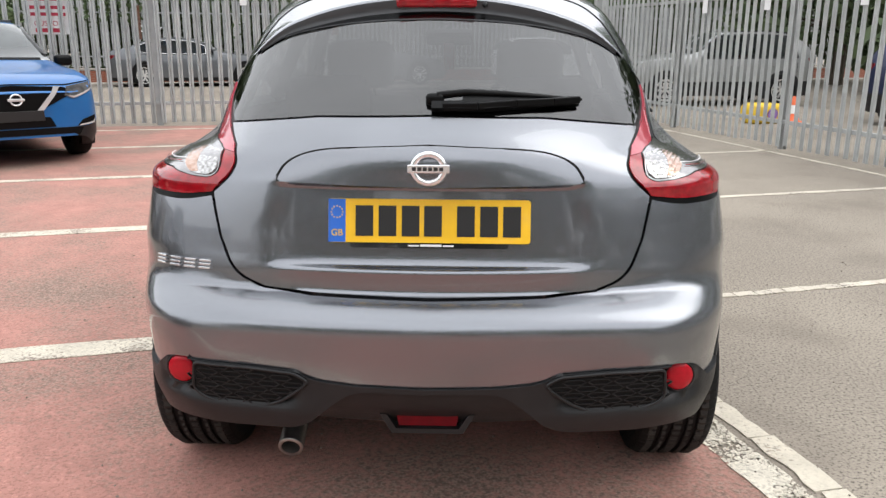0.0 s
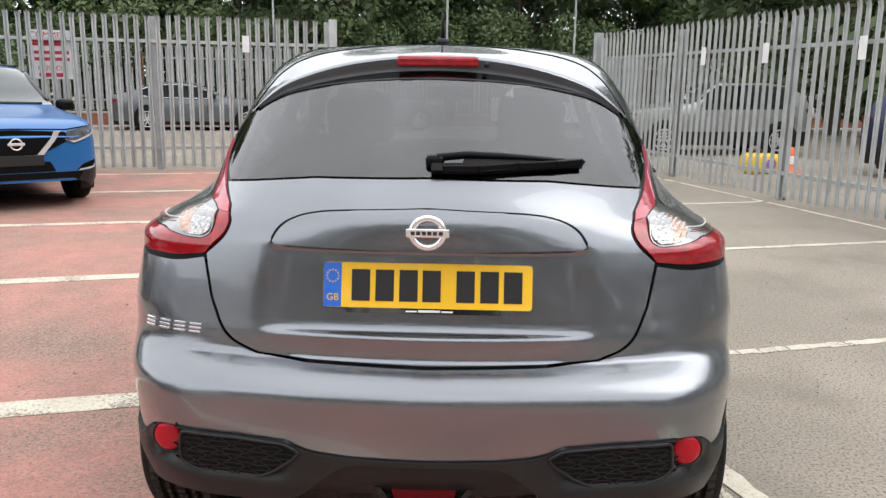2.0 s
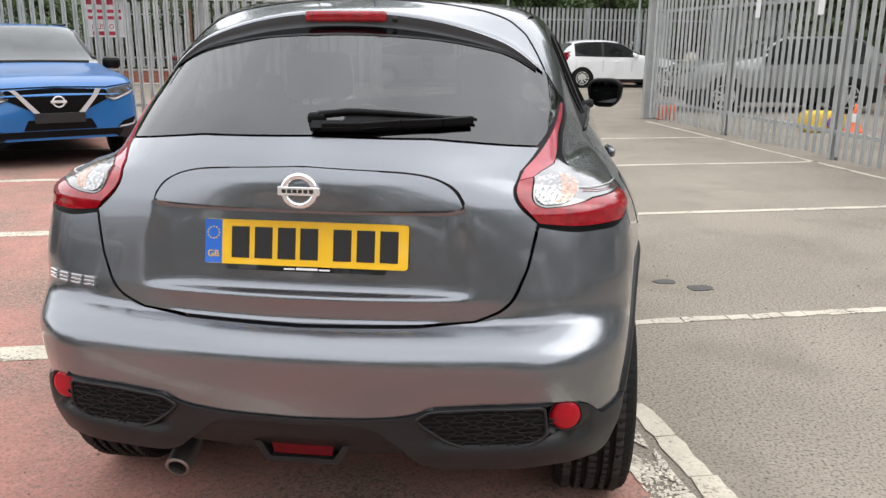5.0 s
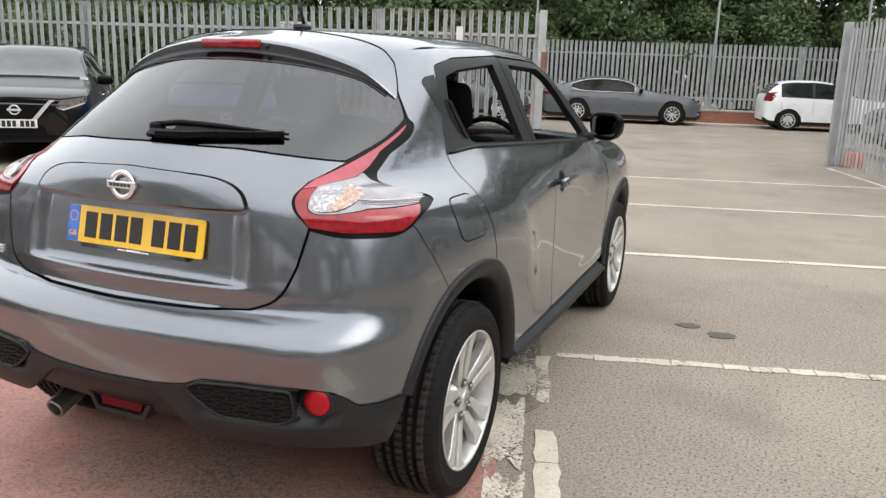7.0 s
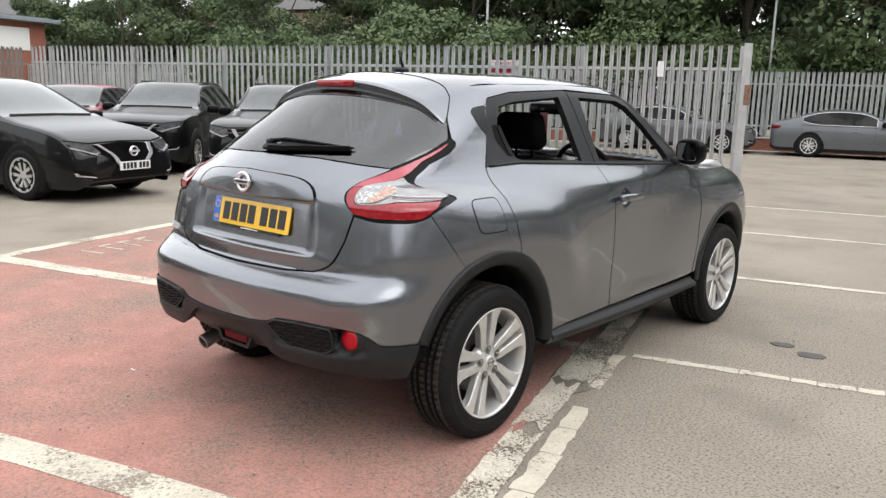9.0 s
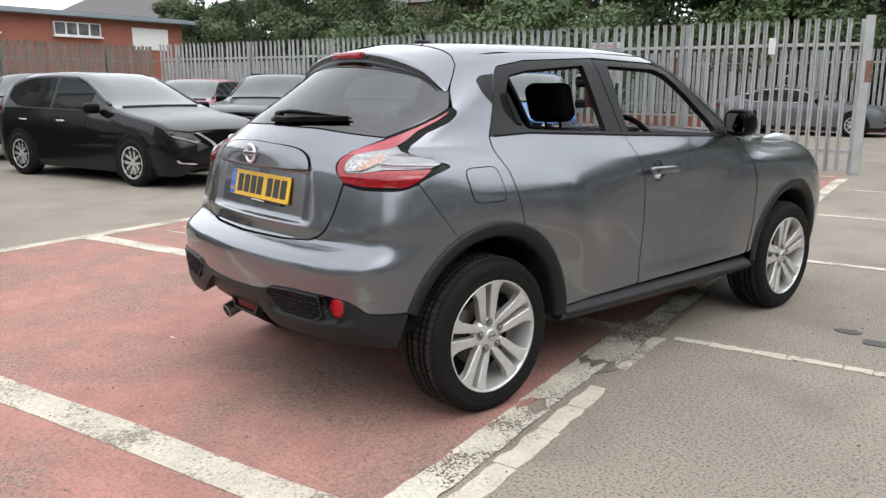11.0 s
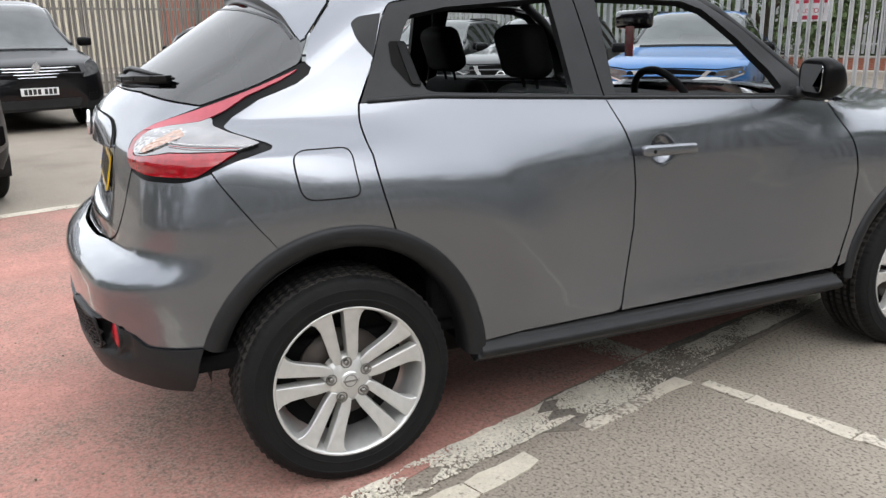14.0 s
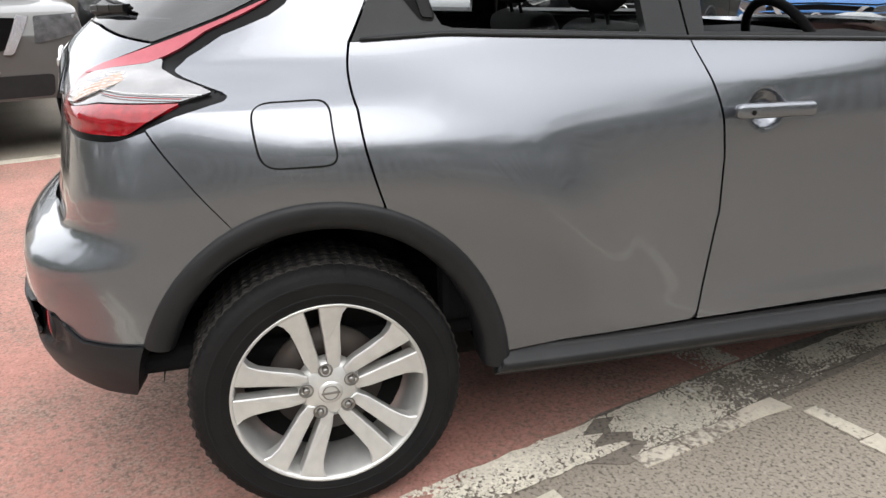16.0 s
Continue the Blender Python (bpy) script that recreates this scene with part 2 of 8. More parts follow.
# ---- the shape of the hatchback's body: x across, y ahead of the rear axle, z up ----
def smooth_curve(knots, values):
    """A monotone cubic through the knots, as a function."""
    k, v = np.array(knots, float), np.array(values, float)
    h, d = np.diff(k), np.diff(v) / np.diff(k)
    m = np.zeros_like(v)
    m[0], m[-1] = d[0], d[-1]
    for n in range(1, len(v) - 1):
        if d[n - 1] * d[n] > 0:
            a, b = 2 * h[n] + h[n - 1], h[n] + 2 * h[n - 1]
            m[n] = (a + b) / (a / d[n - 1] + b / d[n])

    def at(q):
        q = np.clip(q, k[0], k[-1])
        n = np.clip(np.searchsorted(k, q, side="right") - 1, 0, len(h) - 1)
        s = (q - k[n]) / h[n]
        return ((2 * s**3 - 3 * s**2 + 1) * v[n] + (s**3 - 2 * s**2 + s) * h[n] * m[n]
                + (3 * s**2 - 2 * s**3) * v[n + 1] + (s**3 - s**2) * h[n] * m[n + 1])

    return at


def smooth_max(a, b, r):
    h = np.maximum(r - np.abs(a - b), 0) / r
    return np.maximum(a, b) + h * h * r / 4


ZS = [0.20, 0.35, 0.50, 0.70, 0.82, 0.92, 1.02, 1.12, 1.25, 1.40, 1.52, 1.60]
SIDES = [
    (-0.62, [0.70, 0.750, 0.785, 0.798, 0.815, 0.800, 0.775, 0.610, 0.590, 0.565, 0.50, 0.43]),
    (-0.35, [0.74, 0.798, 0.832, 0.840, 0.840, 0.828, 0.804, 0.625, 0.600, 0.575, 0.51, 0.44]),
    (0.05, [0.80, 0.850, 0.872, 0.880, 0.876, 0.862, 0.822, 0.718, 0.655, 0.600, 0.53, 0.46]),
    (0.95, [0.85, 0.887, 0.877, 0.868, 0.866, 0.864, 0.838, 0.775, 0.712, 0.642, 0.575, 0.50]),
    (1.75, [0.85, 0.886, 0.874, 0.863, 0.860, 0.858, 0.842, 0.808, 0.735, 0.665, 0.595, 0.52]),
    (2.50, [0.80, 0.860, 0.876, 0.888, 0.882, 0.855, 0.800, 0.720, 0.650, 0.600, 0.55, 0.50]),
    (3.20, [0.70, 0.770, 0.805, 0.820, 0.805, 0.770, 0.720, 0.560, 0.500, 0.450, 0.42, 0.40]),
]
SIDE_AT = [(y, smooth_curve(ZS, v)) for y, v in SIDES]
REAR_AT = smooth_curve([0.20, 0.38, 0.46, 0.54, 0.62, 0.672, 0.692, 0.715, 0.735, 0.75, 0.80, 0.84, 0.98, 1.03, 1.08, 1.13, 1.19, 1.32, 1.45, 1.50, 1.56],
                       [-0.60, -0.705, -0.735, -0.745, -0.750, -0.750, -0.744, -0.722, -0.687, -0.652, -0.649, -0.643, -0.622, -0.615, -0.611, -0.586, -0.522, -0.335, -0.135, -0.05, 0.10])
BOW_AT = smooth_curve([0.20, 0.60, 0.80, 1.02, 1.16, 1.40, 1.60], [0.17, 0.18, 0.225, 0.275, 0.64, 0.80, 0.80])
ROOF_AT = smooth_curve([-0.8, -0.2, 0.0, 0.3, 0.9, 1.3, 1.55, 2.15, 2.35, 2.8, 3.1, 3.3, 3.5], [1.50, 1.515, 1.54, 1.56, 1.572, 1.558, 1.50, 1.12, 1.09, 1.075, 1.02, 0.90, 0.70])
NOSE_AT = smooth_curve([0.20, 0.40, 0.60, 0.80, 0.95, 1.6], [3.28, 3.36, 3.38, 3.34, 3.26, 2.9])


HAUNCH_AT = smooth_curve([-0.4, -0.1, 0.15, 0.26, 0.38, 0.50, 0.59, 0.80], [1.065, 1.060, 1.048, 1.032, 0.992, 0.927, 0.868, 0.74])
WING_AT = smooth_curve([1.70, 2.1, 2.5, 2.9], [0.85, 0.93, 0.965, 0.95])


def spline_table(knots):
    """Second derivatives of the natural cubic spline through each unit vector of values."""
    k = np.array(knots, float)
    h, n = np.diff(k), len(k)
    a, b = np.eye(n), np.zeros((n, n))
    for i in range(1, n - 1):
        a[i, i - 1:i + 2] = h[i - 1], 2 * (h[i - 1] + h[i]), h[i]
        b[i, i - 1:i + 2] = 6 / h[i - 1], -6 / h[i - 1] - 6 / h[i], 6 / h[i]
    return k, h, np.linalg.solve(a, b)


STATIONS = spline_table([y for y, _ in SIDES])


def station_weights(y):
    """How much each station counts at y: smooth from end to end."""
    k, h, m = STATIONS
    y = np.clip(y, k[0], k[-1])
    i = np.clip(np.searchsorted(k, y, side="right") - 1, 0, len(h) - 1)
    t = (y - k[i]) / h[i]
    s = 1 - t
    return [s * (i == n) + t * (i + 1 == n) + h[i] ** 2 / 6 * ((s**3 - s) * m[i, n] + (t**3 - t) * m[i + 1, n]) for n in range(len(k))]


def ease(v):
    v = np.clip(v, 0, 1)
    return v * v * (3 - 2 * v)


def side_width(y, z):
    w = 0.0
    for weight, (_, f) in zip(station_weights(y), SIDE_AT):
        w = w + weight * f(z)
    ridge = HAUNCH_AT(y)
    reach = ease((y + 0.38) / 0.4) * ease((0.80 - y) / 0.30)
    # a crease along the ridge; the face below it still leans up
    face = np.exp(-(((np.minimum(z, ridge) - ridge + 0.14) / 0.16) ** 2))
    w = w + 0.025 * reach * face * np.exp(-np.maximum(z - ridge, 0) / 0.055)
    ridge = WING_AT(y)
    reach = ease((y - 1.70) / 0.5) * ease((3.15 - y) / 0.4)
    below = np.where(z < ridge, 0.15, 0.06)
    w = w + 0.016 * reach * np.exp(-(((z - ridge) / below) ** 2))
    # the doors' feet: a rounded flare over the sill
    w = w + 0.003 * ease((y - 0.50) / 0.30) * ease((2.00 - y) / 0.25) * np.exp(-(((z - 0.430) / 0.062) ** 2))
    return w


def body_field(x, y, z):
    """Under nought inside the body."""
    ax = np.abs(x)
    # the bumper's shelf softens round the corners
    corner = ease((ax - 0.48) / 0.36) * (1 - ease((z - 0.84) / 0.10))
    low = z + 0.006 * corner
    rear = REAR_AT(low) * (1 - corner) + sum(REAR_AT(low + 0.018 * k) for k in (-2, -1, 0, 1, 2)) / 5 * corner
    rear = rear + BOW_AT(z) * x**2 - y
    side = ax - side_width(y, z)
    top = z - (ROOF_AT(y) - 0.09 * x**2)
    front = y - (NOSE_AT(z) - 0.28 * x**2)
    f = smooth_max(side, rear, 0.16 + 0.10 * np.clip((0.85 - z) / 0.3, 0, 1))
    f = smooth_max(f, top, 0.09)
    return smooth_max(f, front, 0.25)


YC, YF, SPAN = 0.45, 2.35, 0.95
TURN_U = SPAN * math.pi / 2
FRONT_U = TURN_U + YF - YC


def chart_ray(u):
    """The chart runs round the body: u from the middle of the tail, round the corner and along the side."""
    au, sign = np.abs(u), np.where(u < 0, -1.0, 1.0)
    angle = (np.minimum(au, TURN_U) + np.maximum(au - FRONT_U, 0)) / SPAN
    y0 = YC + np.clip(au - TURN_U, 0, YF - YC)
    return y0, sign * np.sin(angle), -np.cos(angle)


def on_body(u, z, out=0.0):
    """Points of the surface at (u, z), moved outwards by out."""
    u, z = np.asarray(u, float), np.asarray(z, float)
    y0, dx, dy = chart_ray(u)
    lo, hi = np.zeros_like(u), np.full_like(u, 2.4)
    for _ in range(22):
        mid = (lo + hi) / 2
        inside = body_field(mid * dx, y0 + mid * dy, z) < 0
        lo, hi = np.where(inside, mid, lo), np.where(inside, hi, mid)
    p = np.stack([lo * dx, y0 + lo * dy, z], -1)
    n = body_normal(p)
    return p + np.asarray(out)[..., None] * n, n


def body_normal(p):
    e = 2e-3
    x, y, z = p[..., 0], p[..., 1], p[..., 2]
    g = np.stack([body_field(x + e, y, z) - body_field(x - e, y, z), body_field(x, y + e, z) - body_field(x, y - e, z), body_field(x, y, z + e) - body_field(x, y, z - e)], -1)
    return g / np.maximum(np.linalg.norm(g, axis=-1, keepdims=True), 1e-9)


Z_TABLE = np.linspace(0.26, 1.56, 131)
U_TABLE = np.linspace(0.0, FRONT_U + TURN_U, 560)


def surface_table():
    uu, zz = np.meshgrid(U_TABLE, Z_TABLE)
    y0, dx, dy = chart_ray(uu)
    lo, hi = np.zeros_like(uu), np.full_like(uu, 2.4)
    for _ in range(16):
        mid = (lo + hi) / 2
        within = body_field(mid * dx, y0 + mid * dy, zz) < 0
        lo, hi = np.where(within, mid, lo), np.where(within, hi, mid)
    return lo * dx, y0 + lo * dy


X_TABLE, Y_TABLE = surface_table()


def u_of(kind, a, z):
    """The chart's u of the point at height z whose x (kind x) or y (kind y) is a, on the right-hand side."""
    if kind == "u":
        return a
    s = (z - Z_TABLE[0]) / (Z_TABLE[1] - Z_TABLE[0])
    k = int(np.clip(s, 0, len(Z_TABLE) - 2))
    w = s - k
    table = X_TABLE if kind == "x" else Y_TABLE
    row = (1 - w) * table[k] + w * table[k + 1]
    if kind == "x":
        n = int(np.searchsorted(U_TABLE, TURN_U))
        top = int(np.argmax(row[:n])) + 1
        return float(np.interp(a, np.maximum.accumulate(row[:top]), U_TABLE[:top]))
    return float(np.interp(a, np.maximum.accumulate(row), U_TABLE))


# ---- mesh helpers ----
def link_mesh(name, verts, faces, mat, parent=None, label="", smooth=False, normals=None):
    me = bpy.data.meshes.new(name)
    me.from_pydata([tuple(map(float, v)) for v in verts], [], faces)
    me.materials.append(mat)
    if smooth:
        me.shade_smooth()
    if normals is not None:
        me.normals_split_custom_set(normals)
    ob = new(name, me)
    ob.parent = parent
    return tagged(ob, label)


def part(name, bm, mat, parent=None, label="", smooth=False):
    """Links a bmesh as one mesh object under a thing or a part."""
    me = bpy.data.meshes.new(name)
    bm.normal_update()
    bm.to_mesh(me)
    bm.free()
    me.materials.append(mat)
    if smooth:
        me.shade_smooth()
    ob = new(name, me)
    ob.parent = parent
    return tagged(ob, label)


def thing(name, label, category, group="", kind="", at=None):
    ob = new(name)
    if at is not None:
        ob.matrix_basis = at
    return tagged(ob, label, category, group, kind)


def box(bm, x0, x1, y0, y1, z0, z1, bevel=0.0, m=None, segments=2):
    """A box with rounded edges, added to bm."""
    made = bmesh.ops.create_cube(bm, size=1.0)["verts"]
    for v in made:
        v.co = Vector((x0 + (v.co.x + 0.5) * (x1 - x0), y0 + (v.co.y + 0.5) * (y1 - y0), z0 + (v.co.z + 0.5) * (z1 - z0)))
    if bevel:
        edges = list({e for v in made for e in v.link_edges})
        out = bmesh.ops.bevel(bm, geom=edges, offset=bevel, segments=segments, profile=0.5, affect="EDGES")
        made = list({v for f in out["faces"] for v in f.verts} | {v for v in made if v.is_valid})
    if m is not None:
        bmesh.ops.transform(bm, matrix=m, verts=made)
    return bm


def lathe(bm, profile, steps=48, axis="x", tweak=None, closed=False):
    """Turns (radius, along) pairs round an axis. tweak(step, index, radius) may change a radius."""
    rings = []
    for k in range(steps):
        a = 2 * math.pi * k / steps
        ring = []
        for n, (r, s) in enumerate(profile):
            r = tweak(k, n, r) if tweak else r
            c, d = r * math.cos(a), r * math.sin(a)
            ring.append(bm.verts.new({"x": (s, c, d), "y": (c, s, d), "z": (c, d, s)}[axis]))
        rings.append(ring)
    count = len(profile)
    for k in range(steps):
        one, two = rings[k], rings[(k + 1) % steps]
        for n in range(count if closed else count - 1):
            bm.faces.new((one[n], one[(n + 1) % count], two[(n + 1) % count], two[n]))
    bmesh.ops.remove_doubles(bm, verts=bm.verts[:], dist=1e-6)
    bmesh.ops.recalc_face_normals(bm, faces=bm.faces[:])
    return bm


def tube(bm, points, radius, sides=10, caps=True):
    """A round bar along points; radius may be a list."""
    pts = [Vector(p) for p in points]
    rings = []
    for n, p in enumerate(pts):
        d = (pts[min(n + 1, len(pts) - 1)] - pts[max(n - 1, 0)]).normalized()
        a = d.orthogonal().normalized()
        b = d.cross(a)
        r = radius[n] if isinstance(radius, (list, tuple)) else radius
        if n and rings:
            prev = (rings[-1][0].co - pts[n - 1]).normalized()
            a = (prev - d * prev.dot(d)).normalized()
            b = d.cross(a)
        rings.append([bm.verts.new(p + r * (math.cos(2 * math.pi * k / sides) * a + math.sin(2 * math.pi * k / sides) * b)) for k in range(sides)])
    for one, two in zip(rings, rings[1:]):
        for k in range(sides):
            bm.faces.new((one[k], one[(k + 1) % sides], two[(k + 1) % sides], two[k]))
    if caps:
        bm.faces.new(rings[0][::-1])
        bm.faces.new(rings[-1])
    return bm


def prism(bm, outline, z0, z1, m=None):
    """A flat outline of (x, y) pairs raised from z0 to z1."""
    low = [bm.verts.new((x, y, z0)) for x, y in outline]
    high = [bm.verts.new((x, y, z1)) for x, y in outline]
    n = len(outline)
    bm.faces.new(low[::-1])
    bm.faces.new(high)
    for k in range(n):
        bm.faces.new((low[k], low[(k + 1) % n], high[(k + 1) % n], high[k]))
    if m is not None:
        bmesh.ops.transform(bm, matrix=m, verts=low + high)
    return bm


def rounded(points, steps=5):
    """A closed outline whose corners (a, b, radius) are rounded."""
    out, n = [], len(points)
    for k, p in enumerate(points):
        q = np.array(p[:2], float)
        r = p[2] if len(p) > 2 else 0.0
        if not r:
            out.append(q)
            continue
        a, b = np.array(points[k - 1][:2], float), np.array(points[(k + 1) % n][:2], float)
        la, lb = np.linalg.norm(a - q), np.linalg.norm(b - q)
        s, e = q + (a - q) * min(r / la, 0.48), q + (b - q) * min(r / lb, 0.48)
        for t in np.linspace(0, 1, steps + 1):
            out.append((1 - t) ** 2 * s + 2 * t * (1 - t) * q + t * t * e)
    return np.array(out)


def shrunk(poly, gap):
    """The outline moved inwards by gap."""
    area = 0.5 * np.sum(poly[:, 0] * np.roll(poly[:, 1], -1) - np.roll(poly[:, 0], -1) * poly[:, 1])
    d = np.roll(poly, -1, 0) - poly
    nrm = np.stack([-d[:, 1], d[:, 0]], 1) / np.maximum(np.linalg.norm(d, axis=1, keepdims=True), 1e-9) * np.sign(area)
    mid = nrm + np.roll(nrm, 1, 0)
    mid /= np.maximum(np.linalg.norm(mid, axis=1, keepdims=True), 0.3)
    return poly + gap * mid


def inside(poly, pts):
    x, y = pts[:, 0], pts[:, 1]
    hit = np.zeros(len(pts), bool)
    for (x0, y0), (x1, y1) in zip(poly, np.roll(poly, -1, 0)):
        if y0 != y1:
            hit ^= ((y0 > y) != (y1 > y)) & (x < (x1 - x0) * (y - y0) / (y1 - y0) + x0)
    return hit


def cells_of(poly, step):
    """Cuts the flat area within an outline into grid cells: points and faces."""
    lo, hi = poly.min(0) - step * 0.013, poly.max(0)
    nx, ny = np.ceil((hi - lo) / step).astype(int) + 1
    edge = set()
    for p, q in zip(poly, np.roll(poly, -1, 0)):
        for t in np.linspace(0, 1, max(2, int(np.linalg.norm(q - p) / step * 10))):
            i, j = np.floor((p + (q - p) * t - lo) / step).astype(int)
            edge.add((int(i), int(j)))
    near = set()
    for i, j in edge:
        near |= {(i + a, j + b) for a in (-1, 0, 1) for b in (-1, 0, 1)}
    ii, jj = np.meshgrid(range(nx), range(ny), indexing="ij")
    mids = lo + (np.stack([ii.ravel(), jj.ravel()], 1) + 0.5) * step
    within = inside(poly, mids)
    points, index, faces = [], {}, []

    def vert(p):
        key = (round(p[0] * 2e5), round(p[1] * 2e5))
        if key not in index:
            index[key] = len(points)
            points.append((p[0], p[1]))
        return index[key]

    loop = [tuple(p) for p in poly]
    for (i, j), full in zip(zip(ii.ravel(), jj.ravel()), within):
        x0, y0 = lo[0] + i * step, lo[1] + j * step
        x1, y1 = x0 + step, y0 + step
        if (i, j) not in near:
            if full:
                faces.append([vert(p) for p in ((x0, y0), (x1, y0), (x1, y1), (x0, y1))])
            continue
        piece = loop
        for axis, limit, sign in ((0, x0, 1), (0, x1, -1), (1, y0, 1), (1, y1, -1)):
            out = []
            for p, q in zip(piece, piece[1:] + piece[:1]):
                a, b = sign * (p[axis] - limit), sign * (q[axis] - limit)
                if a >= 0:
                    out.append(p)
                if (a > 0 > b) or (a < 0 < b):
                    t = a / (a - b)
                    r = [p[0] + (q[0] - p[0]) * t, p[1] + (q[1] - p[1]) * t]
                    r[axis] = limit
                    out.append(tuple(r))
            piece = out
            if len(piece) < 3:
                break
        if len(piece) >= 3:
            ids = []
            for p in piece:
                v = vert(p)
                if not ids or ids[-1] != v:
                    ids.append(v)
            if len(ids) > 1 and ids[0] == ids[-1]:
                ids.pop()
            flat = [points[v] for v in ids]
            area = sum(a[0] * b[1] - b[0] * a[1] for a, b in zip(flat, flat[1:] + flat[:1]))
            if len(ids) >= 3 and len(set(ids)) == len(ids) and abs(area) > 1e-9:
                faces.append(ids if area > 0 else ids[::-1])
    return np.array(points), faces


SHELF_Z = np.array([0.0, 0.98, 1.02, 1.14, 1.18, 2.0])
SHELF_G = np.concatenate([[0.0], np.cumsum(np.diff(SHELF_Z) * np.array([1.0, 2.5, 4.0, 2.5, 1.0]))])


def dense(poly, most=0.012):
    """The outline with its long sides cut up."""
    out = []
    for p, q in zip(poly, np.roll(poly, -1, 0)):
        k = max(1, int(np.ceil(np.linalg.norm(q - p) / most)))
        out += [p + (q - p) * t for t in np.arange(k) / k]
    return np.array(out)


def shelf_cells(poly, step):
    """Cells that are finer where the body's shoulder lies nearly level."""
    poly = dense(poly)
    q, faces = cells_of(np.stack([poly[:, 0], np.interp(poly[:, 1], SHELF_Z, SHELF_G)], 1), step)
    q[:, 1] = np.interp(q[:, 1], SHELF_G, SHELF_Z)
    return q, faces


def skin(name, p, n, faces, mat, parent, depth, label="", lip=0.0):
    """A shell from points, normals and faces, with its rim turned in by depth."""
    facing = sum(float(np.dot(np.cross(p[f[1]] - p[f[0]], p[f[2]] - p[f[1]]), n[f[0]])) for f in faces)
    if facing < 0:
        faces = [f[::-1] for f in faces]
    count = {}
    for f in faces:
        for a, b in zip(f, f[1:] + f[:1]):
            count[(a, b)] = count.get((a, b), 0) + 1
    rim = [(a, b) for a, b in count if (b, a) not in count]
    verts, polys = [tuple(v) for v in p], [list(f) for f in faces]
    loops = [tuple(n[v]) for f in faces for v in f]
    if depth:
        at, low = {}, {}
        for e in rim:
            for v in e:
                if v not in at:
                    at[v] = len(verts)
                    verts.append(tuple(p[v]))
                    low[v] = len(verts)
                    verts.append(tuple(p[v] - n[v] * depth))
        for a, b in rim:
            polys.append([at[b], at[a], low[a], low[b]])
            loops += [(0.0, 0.0, 0.0)] * 4
    return link_mesh(name, verts, polys, mat, parent, label, True, loops)


# ---- the grey hatchback ----
def chart(points):
    return [(u_of(p[0], p[1], p[2]), p[2], *p[3:]) for p in points]


def mirrored(half):
    """A whole outline from its right half, which runs from the middle line to the middle line."""
    return list(half) + [(-p[0], *p[1:]) for p in reversed(half) if abs(p[0]) > 1e-6]


def panel(name, loop, mat, parent, step=0.03, out=0.0, depth=0.016, gap=0.002, side=1, label="", shelf=False):
    """A piece of the body's skin within an outline of the chart. out: how far it stands off, a number or a function of x and z."""
    poly = rounded(loop)
    if gap:
        poly = shrunk(poly, gap)
    q, faces = shelf_cells(poly, step) if shelf else cells_of(poly, step)
    u, z = q[:, 0] * side, q[:, 1]

    def where(u, z):
        p, n = on_body(u, z)
        if callable(out):
            return p + out(p[:, 0], p[:, 1], z)[:, None] * n
        return p + out * n

    p = where(u, z)
    if callable(out):
        e = 1e-3
        n = np.cross(where(u + e, z) - where(u - e, z), where(u, z + e) - where(u, z - e))
        n /= np.maximum(np.linalg.norm(n, axis=1, keepdims=True), 1e-12)
    else:
        n = body_normal(p)
    base = on_body(u, z)[1]
    n *= np.sign((n * base).sum(1, keepdims=True) + 1e-9)
    return skin(name, p, n, faces, mat, parent, depth, label)


def top_panel(name, loop, mat, parent, step=0.04, out=0.0, depth=0.014, label=""):
    """A piece of roof, screen or bonnet, seen from above."""
    poly = rounded(loop)
    q, faces = cells_of(poly, step)
    x, y = q[:, 0], q[:, 1]
    lo, hi = np.full_like(x, 0.6), np.full_like(x, 1.75)
    for _ in range(26):
        mid = (lo + hi) / 2
        within = body_field(x, y, mid) < 0
        lo, hi = np.where(within, mid, lo), np.where(within, hi, mid)
    p = np.stack([x, y, lo], 1)
    n = body_normal(p)
    return skin(name, p + out * n, n, faces, mat, parent, depth, label)


def edge_x(y, z):
    """Half the body's width at y and z."""
    lo, hi = 0.0, 1.1
    for _ in range(24):
        mid = (lo + hi) / 2
        if body_field(np.array(mid), np.array(y), np.array(z)) < 0:
            lo = mid
        else:
            hi = mid
    return lo


def arch(yc, ry, rz, a0, a1, count=14):
    """Points of a wheel arch round (yc, 0.334); angles from straight ahead, upwards."""
    out = []
    for a in np.linspace(a0, a1, count):
        out.append(("y", yc + ry * math.cos(radians(a)), 0.334 + rz * math.sin(radians(a))))
    return out


def step_up(v, lo, hi):
    s = np.clip((v - lo) / (hi - lo), 0, 1)
    return s * s * (3 - 2 * s)


